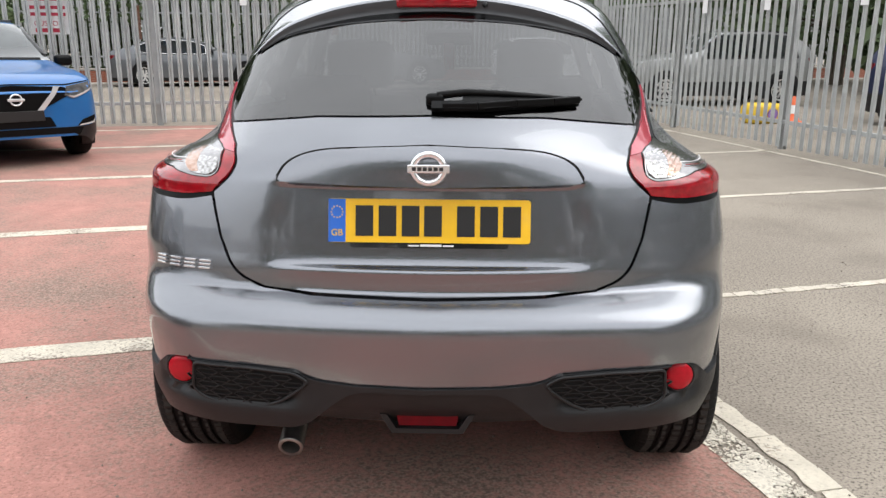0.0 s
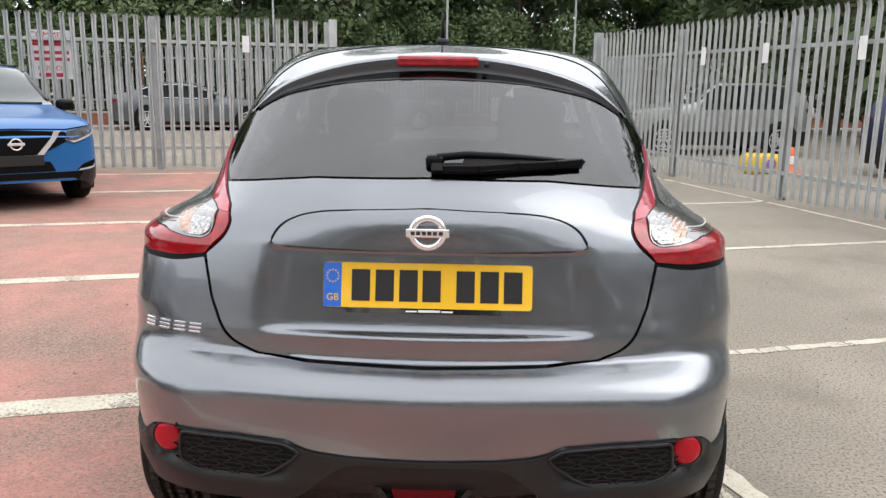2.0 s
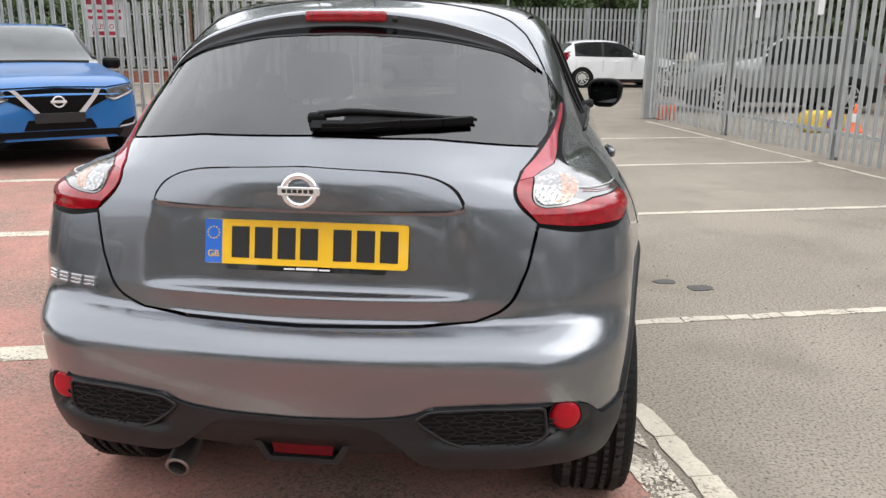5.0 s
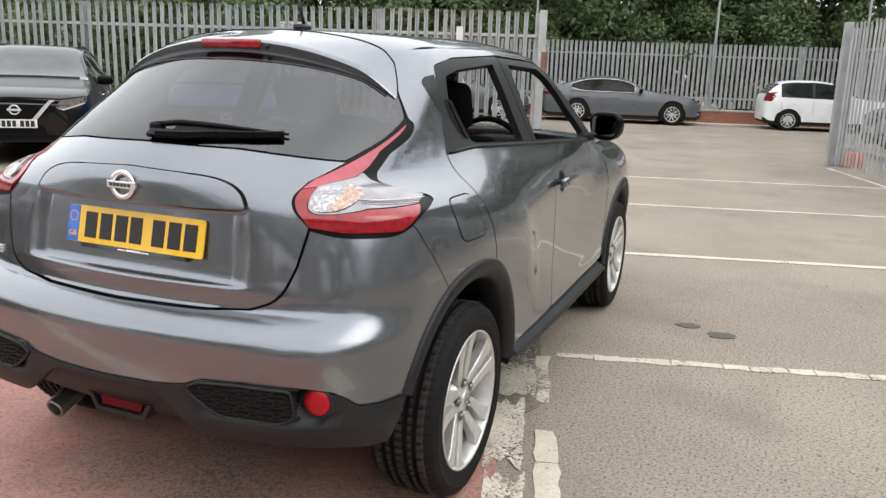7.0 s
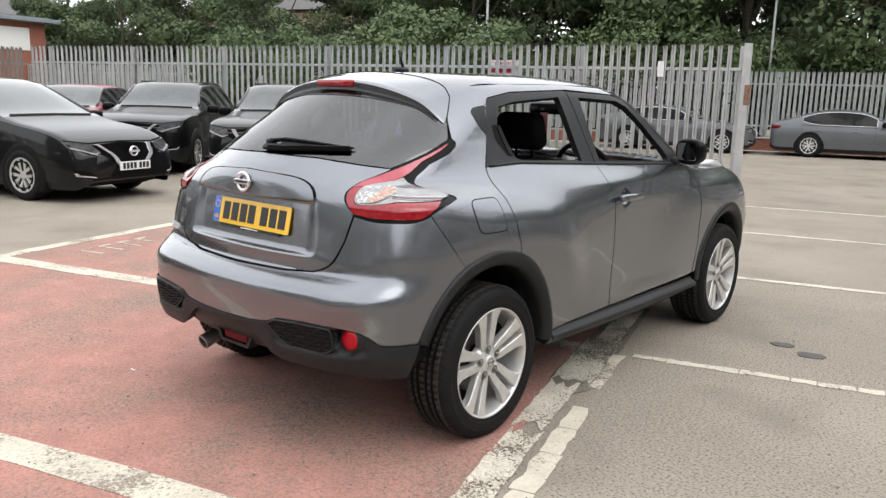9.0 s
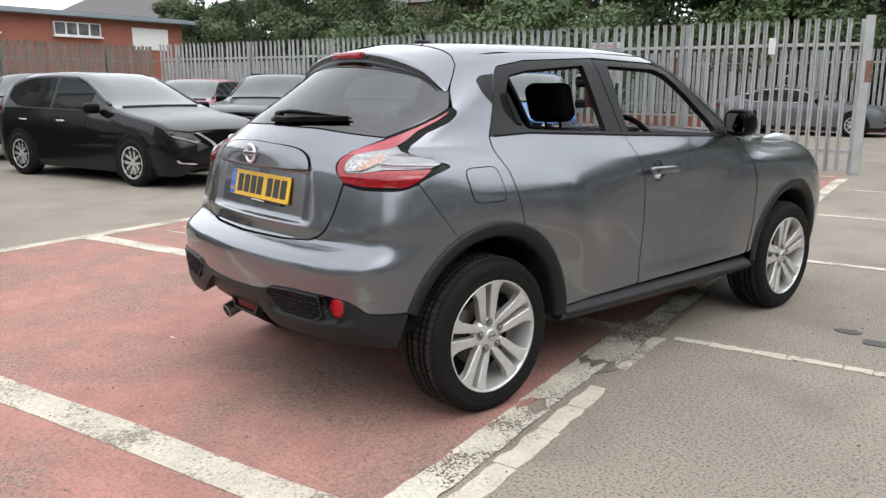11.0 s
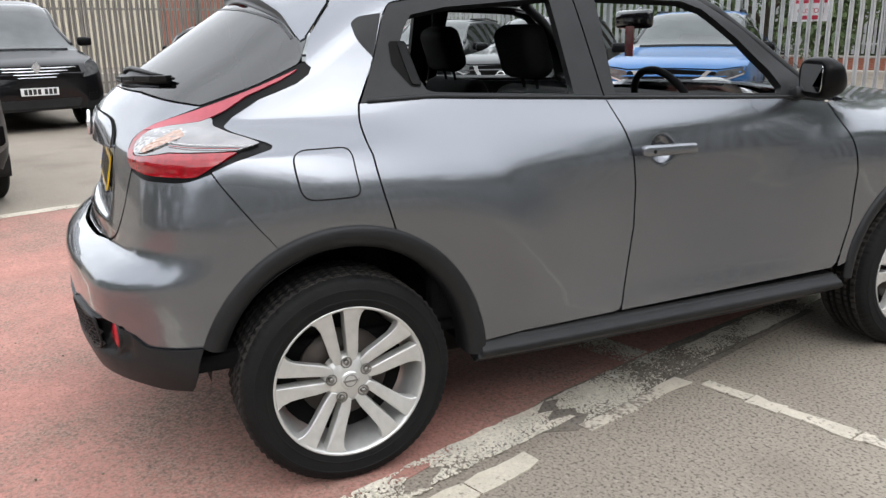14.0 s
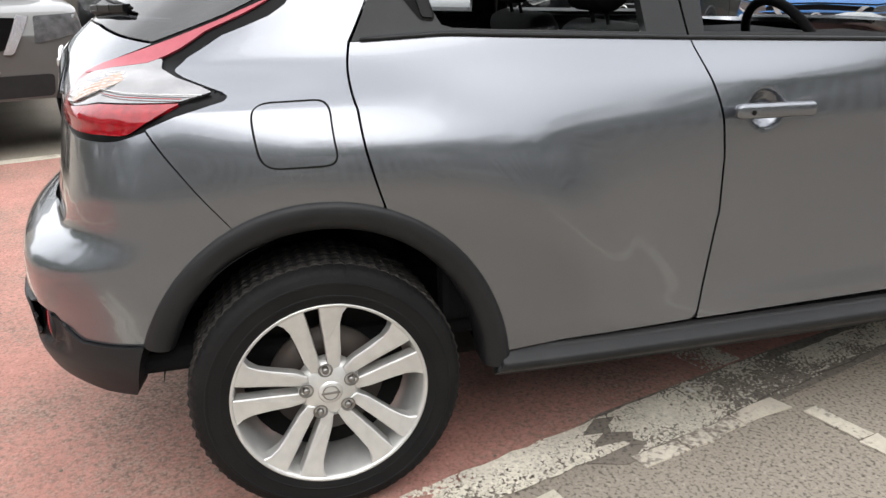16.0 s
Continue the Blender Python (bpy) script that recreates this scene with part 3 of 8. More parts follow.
def band(name, outer, inner, mat, parent, out, side, label=""):
    """A ring of the body's skin between two outlines of as many points, its inner edge turned in."""
    rows, n = [], len(outer)
    for k in range(n):
        (a, b), (c, d) = (outer[k], outer[(k + 1) % n]), (inner[k], inner[(k + 1) % n])
        steps = max(1, int(math.hypot(b[0] - a[0], b[1] - a[1]) / 0.03))
        for t in np.arange(steps) / steps:
            o, i = np.array(a[:2]) + (np.array(b[:2]) - a[:2]) * t, np.array(c[:2]) + (np.array(d[:2]) - c[:2]) * t
            rows.append([o, (o + i) / 2, i])
    q = np.array(rows).reshape(-1, 2)
    p, nor = on_body(q[:, 0] * side, q[:, 1], out)
    m = len(rows)
    faces = []
    for k in range(m):
        j = (k + 1) % m
        faces += [[3 * k, 3 * j, 3 * j + 1, 3 * k + 1], [3 * k + 1, 3 * j + 1, 3 * j + 2, 3 * k + 2]]
    return skin(name, p, nor, faces, mat, parent, 0.03, label)


car = thing("hatchback_car", "dark grey metallic hatchback parked askew over a red bay", "car")

# tailgate: a hollow for the number plate with a ledge below it
TAIL = [("x", 0.0, 0.742), ("x", 0.30, 0.745), ("x", 0.43, 0.753), ("x", 0.515, 0.785, 0.07), ("x", 0.555, 0.88), ("x", 0.577, 0.990), ("x", 0.524, 1.036, 0.02),
        ("x", 0.511, 1.070, 0.02), ("x", 0.529, 1.104), ("y", -0.325, 1.152), ("x", 0.30, 1.184), ("x", 0.0, 1.192)]


def plate_hollow(x, y, z):
    wide = 1 - step_up(np.abs(x), 0.355, 0.450 - 0.035 * step_up(z, 0.90, 1.01))
    tall = step_up(z, 0.803, 0.828) * (1 - step_up(z, 1.022, 1.034))
    ledge = 0.003 * np.exp(-(((z - 0.812) / 0.016) ** 2)) * (1 - step_up(np.abs(x), 0.26, 0.47))
    return -np.maximum(0.047 - 0.20 * x * x, 0.006) * wide * tall + ledge


tail = panel("tailgate", mirrored(chart(TAIL)), PAINT, car, 0.014, plate_hollow, 0.02, label="grey metallic tailgate with a number plate hollow")
GARNISH = [("x", 0.0, 1.021), ("x", 0.398, 1.026, 0.01), ("x", 0.368, 1.078, 0.05), ("x", 0.285, 1.108, 0.08), ("x", 0.0, 1.122)]
panel("tailgate_handle_panel", mirrored(chart(GARNISH)), PAINT, tail, 0.02, lambda x, y, z: 0.0065 + 0 * x, 0.045, 0.0)
seam = chart(GARNISH)
pts = [on_body(np.array([u]), np.array([z]), 0.006)[0][0] for u, z in [(k * q[0], q[1]) for k, half in ((-1, rounded(seam[1:])), (1, rounded(seam[1:])[::-1])) for q in half]]
bm = bmesh.new()
tube(bm, pts, 0.0020, 6)
part("handle_panel_edge", bm, DARK, tail, "", True)
RIM = [("x", 0.0, 1.036), ("x", 0.402, 1.036, 0.01), ("x", 0.373, 1.082, 0.05), ("x", 0.287, 1.1125, 0.08), ("x", 0.0, 1.1265)]
panel("handle_panel_seam", mirrored(chart(RIM)), DARK, tail, 0.03, 0.0015, 0.0, 0.0)

# rear screen, hidden edge trim, spoiler and high brake lamp
SCREEN = [("x", 0.0, 1.194), ("x", 0.30, 1.186), ("y", -0.325, 1.156), ("y", -0.16, 1.214), ("y", -0.036, 1.270, 0.015), ("x", 0.577, 1.345, 0.03), ("x", 0.522, 1.410), ("x", 0.44, 1.450), ("x", 0.28, 1.472), ("x", 0.0, 1.482)]
screen = panel("rear_window", mirrored(chart(SCREEN)), REAR_GLASS, tail, 0.03, 0.0, 0.004, 0.001, label="dark tinted rear window")
screen.visible_shadow = False


def top_z(x, y):
    """The height of the bare body at x and y."""
    lo, hi = 0.6, 1.75
    for _ in range(24):
        mid = (lo + hi) / 2
        if body_field(np.array(x), np.array(y), np.array(mid)) < 0:
            lo = mid
        else:
            hi = mid
    return lo


def rear_y(x, z):
    """Where the rear surface stands at x and z."""
    lo, hi = -1.0, 0.6
    for _ in range(24):
        mid = (lo + hi) / 2
        if body_field(np.array(x), np.array(mid), np.array(z)) < 0:
            hi = mid
        else:
            lo = mid
    return hi


def spoiler_section(x):
    """From the seam at the roof back to the lip, lifting off the body; then the underside, coloured dark for its shade.
    """
    a = abs(x)
    lip_y = -0.105 + 0.24 * a**2 + 0.2 * a**4 - 0.012 * ease((a - 0.45) / 0.12)
    root_y = float(np.interp(a, [0, 0.30, 0.42, 0.47, 0.519, 0.554, 0.58], [0.125, 0.120, 0.117, 0.112, 0.089, 0.040, -0.004]))
    lift = 0.036 * (1 - (a / 0.58) ** 4)
    upper = []
    for s in np.linspace(0, 1, 8):
        y = root_y + (lip_y - root_y) * s
        q = np.array([x, y, top_z(x, y)])
        q = q + 0.0045 * body_normal(q)
        upper.append((q[0], q[1], q[2] + lift * s * s))
    xl, y, z = upper[-1]
    upper.append((xl, y - 0.003, z - 0.004))
    drop = 0.010 + 0.036 * (1 - (a / 0.58) ** 3)
    z1 = z - 0.014 - 0.052 * (1 - (a / 0.58) ** 2)
    yb = rear_y(x, z1)
    under = [upper[-1], (xl, y - 0.004, z - 0.5 * drop), (xl, y + 0.002, z - drop), (xl, 0.5 * (y + yb), 0.5 * (z - drop + z1)), (xl, yb - 0.003, z1)]
    return upper, under


xs = np.concatenate([np.linspace(-0.578, -0.45, 12), np.linspace(-0.43, 0.43, 25), np.linspace(0.45, 0.578, 12)])
for which, name, mat, label in ((0, "roof_spoiler", PAINT, "grey roof spoiler over the rear window"), (1, "spoiler_underside", SPOILER_SHADE, "lip and underside of the spoiler, their shade in the grey")):
    bm = bmesh.new()
    rows = [[bm.verts.new(q) for q in spoiler_section(x)[which]] for x in xs if not which or abs(x) < 0.562]
    for one, two in zip(rows, rows[1:]):
        for k in range(len(one) - 1):
            bm.faces.new((one[k], two[k], two[k + 1], one[k + 1]))
    bmesh.ops.recalc_face_normals(bm, faces=bm.faces[:])
    if which == 0:
        spoiler = part(name, bm, mat, car, label, True)
    else:
        part(name, bm, mat, spoiler, label, True)
bm = bmesh.new()
tube(bm, [spoiler_section(x)[0][0] for x in xs], 0.0026, 5)
part("spoiler_seam", bm, DARK, spoiler, "", True)
bm = bmesh.new()
for x0, x1 in ((-0.121, 0.121),):
    box(bm, x0, x1, -0.119, -0.096, 1.476, 1.508, 0.008)
part("brake_lamp", bm, RED_LENS, spoiler, "red high-level brake lamp", True)
bm = bmesh.new()
bmesh.ops.create_uvsphere(bm, u_segments=10, v_segments=8, radius=0.009, matrix=Matrix.Translation((0.145, -0.105, 1.485)))
part("washer_jet", bm, BLACK_PLASTIC, spoiler)

# tail lamps, both sides
LAMP = [("x", 0.576, 0.985), ("x", 0.66, 0.973, 0.03), ("y", -0.446, 0.971), ("y", -0.384, 0.971, 0.02), ("y", -0.347, 0.988), ("y", -0.284, 1.020), ("y", -0.175, 1.048, 0.006), ("y", -0.183, 1.055, 0.004), ("y", -0.220, 1.067), ("y", -0.265, 1.081), ("y", -0.286, 1.092, 0.01),
        ("y", -0.285, 1.101, 0.01), ("y", -0.256, 1.121), ("y", -0.172, 1.168), ("y", -0.062, 1.209), ("y", -0.022, 1.236), ("y", -0.010, 1.256, 0.01), ("y", -0.030, 1.262, 0.01), ("y", -0.16, 1.208), ("y", -0.300, 1.157), ("x", 0.532, 1.110), ("x", 0.513, 1.073, 0.02), ("x", 0.524, 1.038, 0.02)]
PALE = [("x", 0.527, 1.088), ("x", 0.537, 1.108), ("y", -0.300, 1.1545), ("y", -0.16, 1.2055), ("y", -0.046, 1.252, 0.004), ("y", -0.062, 1.241, 0.004), ("y", -0.099, 1.222), ("y", -0.201, 1.179), ("y", -0.263, 1.141), ("y", -0.298, 1.125, 0.02), ("y", -0.339, 1.111), ("y", -0.418, 1.101), ("x", 0.562, 1.092)]
CLEAR = [("x", 0.562, 1.090), ("y", -0.418, 1.0995), ("y", -0.339, 1.1095), ("y", -0.303, 1.122, 0.01), ("y", -0.308, 1.100, 0.01), ("y", -0.272, 1.079), ("y", -0.222, 1.064), ("y", -0.200, 1.056, 0.004), ("y", -0.274, 1.0415), ("y", -0.44, 1.0405), ("x", 0.69, 1.035), ("x", 0.64, 1.028), ("x", 0.590, 1.026, 0.01), ("x", 0.566, 1.037, 0.01), ("x", 0.559, 1.062, 0.02)]
RED = [("x", 0.579, 0.990), ("x", 0.66, 0.980, 0.03), ("y", -0.446, 0.980), ("y", -0.385, 0.980, 0.015), ("y", -0.345, 1.002), ("y", -0.308, 1.0215), ("y", -0.268, 1.040, 0.004), ("y", -0.44, 1.0385), ("x", 0.69, 1.033), ("x", 0.64, 1.026), ("x", 0.588, 1.0235, 0.012), ("x", 0.563, 1.036, 0.012), ("x", 0.556, 1.062, 0.02), ("x", 0.560, 1.094), ("x", 0.531, 1.099), ("x", 0.518, 1.072, 0.02), ("x", 0.529, 1.041, 0.02)]
BULB = [("x", 0.566, 1.086, 0.012), ("x", 0.563, 1.050, 0.02), ("x", 0.585, 1.031, 0.015), ("x", 0.640, 1.032, 0.02), ("x", 0.672, 1.050, 0.02), ("x", 0.672, 1.076, 0.02), ("x", 0.62, 1.093, 0.02)]
AMBER_PART = [("x", 0.622, 1.090, 0.006), ("x", 0.618, 1.036, 0.006), ("x", 0.643, 1.034, 0.012), ("x", 0.670, 1.052, 0.012), ("x", 0.670, 1.074, 0.012)]
BULB_LENS = material("fluted_bulb_lens", (0.52, 0.52, 0.52), 0.08, 0.85, coat=0.3, coat_rough=0.01, second=(0.22, 0.21, 0.20), scale=110.0, amount=0.9)
ORANGE_LENS = material("orange_bulb_lens", (0.50, 0.38, 0.32), 0.10, 0.8, coat=0.3, coat_rough=0.01, second=(0.34, 0.19, 0.13), scale=110.0, amount=0.9)


def fluted(high):
    """Small pillow-shaped flutes, as on a pressed lens."""
    return lambda x, y, z: high + 0.0014 * np.abs(np.sin((np.abs(x) - 0.5 * y) * math.pi / 0.0125)) + 0.0009 * np.abs(np.sin(z * math.pi / 0.0085))


for s in (1, -1):
    lamp = panel("tail_lamp", chart(LAMP), LAMP_BLACK, car, 0.012, -0.003, 0.03, -0.012, s, "boomerang tail lamp in red and clear plastic", True)
    panel("red_lens", chart(RED), RED_LENS, lamp, 0.012, lambda x, y, z: 0.002 + 0.007 * np.exp(-(((z - 1.012) / 0.020) ** 2)), 0.008, 0.0, s, "", True)
    panel("upper_lens", chart(PALE), SKY_PALED_LENS, lamp, 0.012, 0.0035, 0.008, 0.0, s, "", True)
    panel("clear_lens", chart(CLEAR), CLEAR_LENS, lamp, 0.010, lambda x, y, z: 0.0045 + 0.005 * np.exp(-(((z - 1.075) / 0.016) ** 2)), 0.006, 0.0, s, "", True)
    panel("bulb_lens", chart(BULB), BULB_LENS, lamp, 0.0028, fluted(0.0075), 0.004, 0.0, s)
    panel("amber_bulb_lens", chart(AMBER_PART), ORANGE_LENS, lamp, 0.0028, fluted(0.0082), 0.004, 0.0, s)
    for lift, mat, r, y_end in ((0.0, WHITE_INK, 0.0014, -0.222), (-0.0065, RED_LENS, 0.0012, -0.262)):
        ys = np.linspace(-0.435, y_end, 14)
        zs = np.interp(ys, [-0.44, -0.394, -0.22], [1.0600, 1.0550, 1.0490]) + lift
        us = np.array([u_of("y", y, z) for y, z in zip(ys, zs)])
        bm = bmesh.new()
        tube(bm, on_body(s * us, zs, 0.0085)[0], r, 5)
        part("lens_line", bm, mat, lamp, "", True)

# rear bumper: painted above, black below
ARCH_R = (0.008, 0.445, 0.485)
TOP_EDGE = [("x", 0.0, 0.740), ("x", 0.30, 0.743), ("x", 0.435, 0.751), ("x", 0.520, 0.783, 0.07), ("x", 0.559, 0.88), ("x", 0.581, 0.981), ("x", 0.66, 0.966, 0.03), ("y", -0.41, 0.967, 0.03), ("y", -0.345, 0.990)]
LOW_EDGE = [("y", -0.487, 0.500), ("x", 0.752, 0.505, 0.012), ("x", 0.730, 0.535, 0.02), ("x", 0.705, 0.556, 0.02), ("x", 0.65, 0.573, 0.03), ("x", 0.50, 0.574), ("x", 0.40, 0.572), ("x", 0.335, 0.568, 0.015), ("x", 0.303, 0.551, 0.012), ("x", 0.265, 0.542), ("x", 0.18, 0.534), ("x", 0.0, 0.530)]
bumper = panel("rear_bumper", mirrored(chart([*TOP_EDGE, *arch(*ARCH_R, 116, 160, 8), *LOW_EDGE][::-1])), PAINT, car, 0.022, 0.0, 0.016, 0.0012, label="grey metallic rear bumper skin")


WING_FOOT = [("y", -0.442, 0.366), ("y", -0.509, 0.371), ("x", 0.70, 0.386, 0.04), ("x", 0.60, 0.399), ("x", 0.457, 0.401), ("x", 0.348, 0.403, 0.03), ("x", 0.298, 0.428), ("x", 0.250, 0.468), ("x", 0.205, 0.504, 0.02), ("x", 0.165, 0.517, 0.02), ("x", 0.0, 0.514)]


REFLECTOR_Y = float(on_body(np.array([u_of("x", 0.664, 0.526)]), np.array([0.526]))[0][0][1]) + 0.010


def skirt_relief(x, y, z):
    """The wings stand proud towards their feet; a round pocket takes the reflector."""
    a = np.abs(x)
    pocket = 1 - step_up(np.hypot(a - 0.664, z - 0.526), 0.043, 0.058)
    bay = step_up(a, 0.31, 0.37) * (1 - step_up(a, 0.690, 0.735)) * step_up(z, 0.462, 0.484) * (1 - step_up(z, 0.555, 0.568))
    return 0.008 + 0.010 * step_up(0.53 - z, 0.0, 0.10) * step_up(a, 0.20, 0.32) - 0.018 * bay * (1 - pocket) - pocket * np.clip((REFLECTOR_Y + 0.006 - y) / 0.8 + 0.008, 0.0, 0.06)


skirt_loop = [*LOW_EDGE[::-1], *arch(*ARCH_R, 160, 174, 5), *WING_FOOT]
skirt = panel("lower_bumper", mirrored(chart(skirt_loop)), BLACK_PLASTIC, car, 0.014, skirt_relief, 0.06, 0.001, label="matt black lower bumper with two wings")
HOLLOW = [("x", 0.0, 0.522), ("x", 0.18, 0.524), ("x", 0.26, 0.475), ("x", 0.36, 0.415, 0.02), ("x", 0.36, 0.385, 0.02), ("x", 0.20, 0.376), ("x", 0.0, 0.374)]
panel("diffuser", mirrored(chart(HOLLOW)), BLACK_PLASTIC, skirt, 0.02, lambda x, y, z: -0.006 - 0.042 * step_up(0.515 - z, 0.0, 0.15), 0.05, 0.0, label="recessed black diffuser")
GRILLE = [("x", 0.306, 0.540, 0.005), ("x", 0.338, 0.559, 0.01), ("x", 0.456, 0.566), ("x", 0.604, 0.565, 0.01), ("x", 0.612, 0.486, 0.02), ("x", 0.565, 0.467, 0.02), ("x", 0.425, 0.462, 0.03), ("x", 0.372, 0.486, 0.01), ("x", 0.322, 0.523, 0.005)]
for s in (1, -1):
    grille = panel("honeycomb_grille", chart(GRILLE), DARK, skirt, 0.03, 0.0075, 0.003, 0.0, s, "black honeycomb grille insert")
    inner = rounded(chart(GRILLE))
    verts, faces = [], []
    lo, hi = inner.min(0), inner.max(0)
    wide, tall = 0.050, 0.0200
    row = 0
    zc = lo[1] + 0.010
    while zc < hi[1]:
        uc = lo[0] + (wide / 2 if row % 2 else 0.0)
        while uc < hi[0]:
            ring = [(uc + dx * wide, zc + dz * tall) for dx, dz in ((-0.5, 0), (-0.3, 0.42), (0.3, 0.42), (0.5, 0), (0.3, -0.42), (-0.3, -0.42))]
            if inside(inner, np.array([(uc, zc)]))[0]:
                base = len(verts)
                small = [(uc + (a - uc) * 0.88, zc + (b - zc) * 0.74) for a, b in ring]
                p0, n0 = on_body(s * np.array([a for a, _ in ring]), np.array([b for _, b in ring]), 0.0110)
                p1, n1 = on_body(s * np.array([a for a, _ in small]), np.array([b for _, b in small]), 0.0115)
                p2 = p1 - 0.006 * n1
                verts += [*p0, *p1, *p2]
                for k in range(6):
                    j = (k + 1) % 6
                    faces += [(base + k, base + j, base + 6 + j, base + 6 + k), (base + 6 + k, base + 6 + j, base + 12 + j, base + 12 + k)]
            uc += wide
        zc += tall * 0.92
        row += 1
    link_mesh("honeycomb_mesh", verts, faces, BLACK_PLASTIC, grille)
    edge_loop = shrunk(dense(inner, 0.02), -0.003)
    rim_pts = on_body(s * edge_loop[:, 0], edge_loop[:, 1], 0.0095)[0]
    part("grille_edge", tube(bmesh.new(), [*rim_pts, rim_pts[0]], 0.0045, 6, False), BLACK_PLASTIC, grille, "", True)
    cen = [Vector((s * 0.664, REFLECTOR_Y, 0.526))]
    turn = Vector((s * 0.16, -1.0, 0.0)).to_track_quat("Z", "Y").to_matrix().to_4x4()
    bm = bmesh.new()
    lathe(bm, [(0.0, 0.008), (0.024, 0.0074), (0.035, 0.0050), (0.0385, 0.001), (0.0385, -0.02)], 32, "z")
    bmesh.ops.transform(bm, matrix=Matrix.Translation(cen[0]) @ turn, verts=bm.verts[:])
    part("reflector", bm, REFLECTOR, skirt, "round red reflector", True)
    bm = bmesh.new()
    lathe(bm, [(0.0390, -0.004), (0.0400, 0.003), (0.0420, 0.003), (0.0440, -0.002), (0.046, -0.03)], 32, "z")
    bmesh.ops.transform(bm, matrix=Matrix.Translation(cen[0]) @ turn, verts=bm.verts[:])
    part("reflector_surround", bm, BLACK_PLASTIC, skirt, "", True)
bm = bmesh.new()
prism(bm, [(-0.082, 0.424), (0.082, 0.424), (0.076, 0.393), (-0.076, 0.393)], 0.0, 0.03, Matrix.Translation((0, -0.648, 0)) @ pose(0, 0, 0, 90, 0, 0))
part("fog_lamp", bm, material("dark_red_lens", (0.11, 0.002, 0.006), 0.30, spec=0.12, second=(0.07, 0.002, 0.005), scale=40.0), skirt, "red rear fog lamp in the diffuser")
bm = bmesh.new()
prism(bm, [(-0.125, 0.428), (-0.095, 0.374), (0.095, 0.374), (0.125, 0.428), (0.108, 0.428), (0.083, 0.387), (-0.083, 0.387), (-0.108, 0.428)], 0.0, 0.05, Matrix.Translation((0, -0.636, 0)) @ pose(0, 0, 0, 90, 0, 0))
part("fog_lamp_surround", bm, BLACK_PLASTIC, skirt)

def arch_trim(yc, a0, a1, s):
    """A wheel arch trim: a thin outer edge, a rounded rib, then falling in to the wheel and turning under."""
    section = [(1.004, -0.004), (1.003, 0.005), (0.985, 0.010), (0.962, 0.0135), (0.935, 0.0125), (0.905, 0.006), (0.88, -0.002), (0.866, -0.010), (0.855, -0.03), (0.85, -0.09)]
    verts, faces, n = [], [], len(section)
    angles = np.linspace(a0, a1, 64)
    us, zs, outs = [], [], []
    for a in angles:
        c, d = math.cos(radians(a)), math.sin(radians(a))
        for q, out in section:
            zs.append(0.334 + 0.487 * q * d)
            us.append(s * u_of("y", yc + 0.447 * q * c, zs[-1]))
            outs.append(out)
    verts = on_body(np.array(us), np.array(zs), np.array(outs))[0]
    for k in range(len(angles) - 1):
        for j in range(n - 1):
            f = (k * n + j, k * n + j + 1, (k + 1) * n + j + 1, (k + 1) * n + j)
            faces.append(f if s > 0 else f[::-1])
    link_mesh("wheel_arch_trim", verts, faces, BLACK_PLASTIC, car, "matt black wheel arch trim", True)


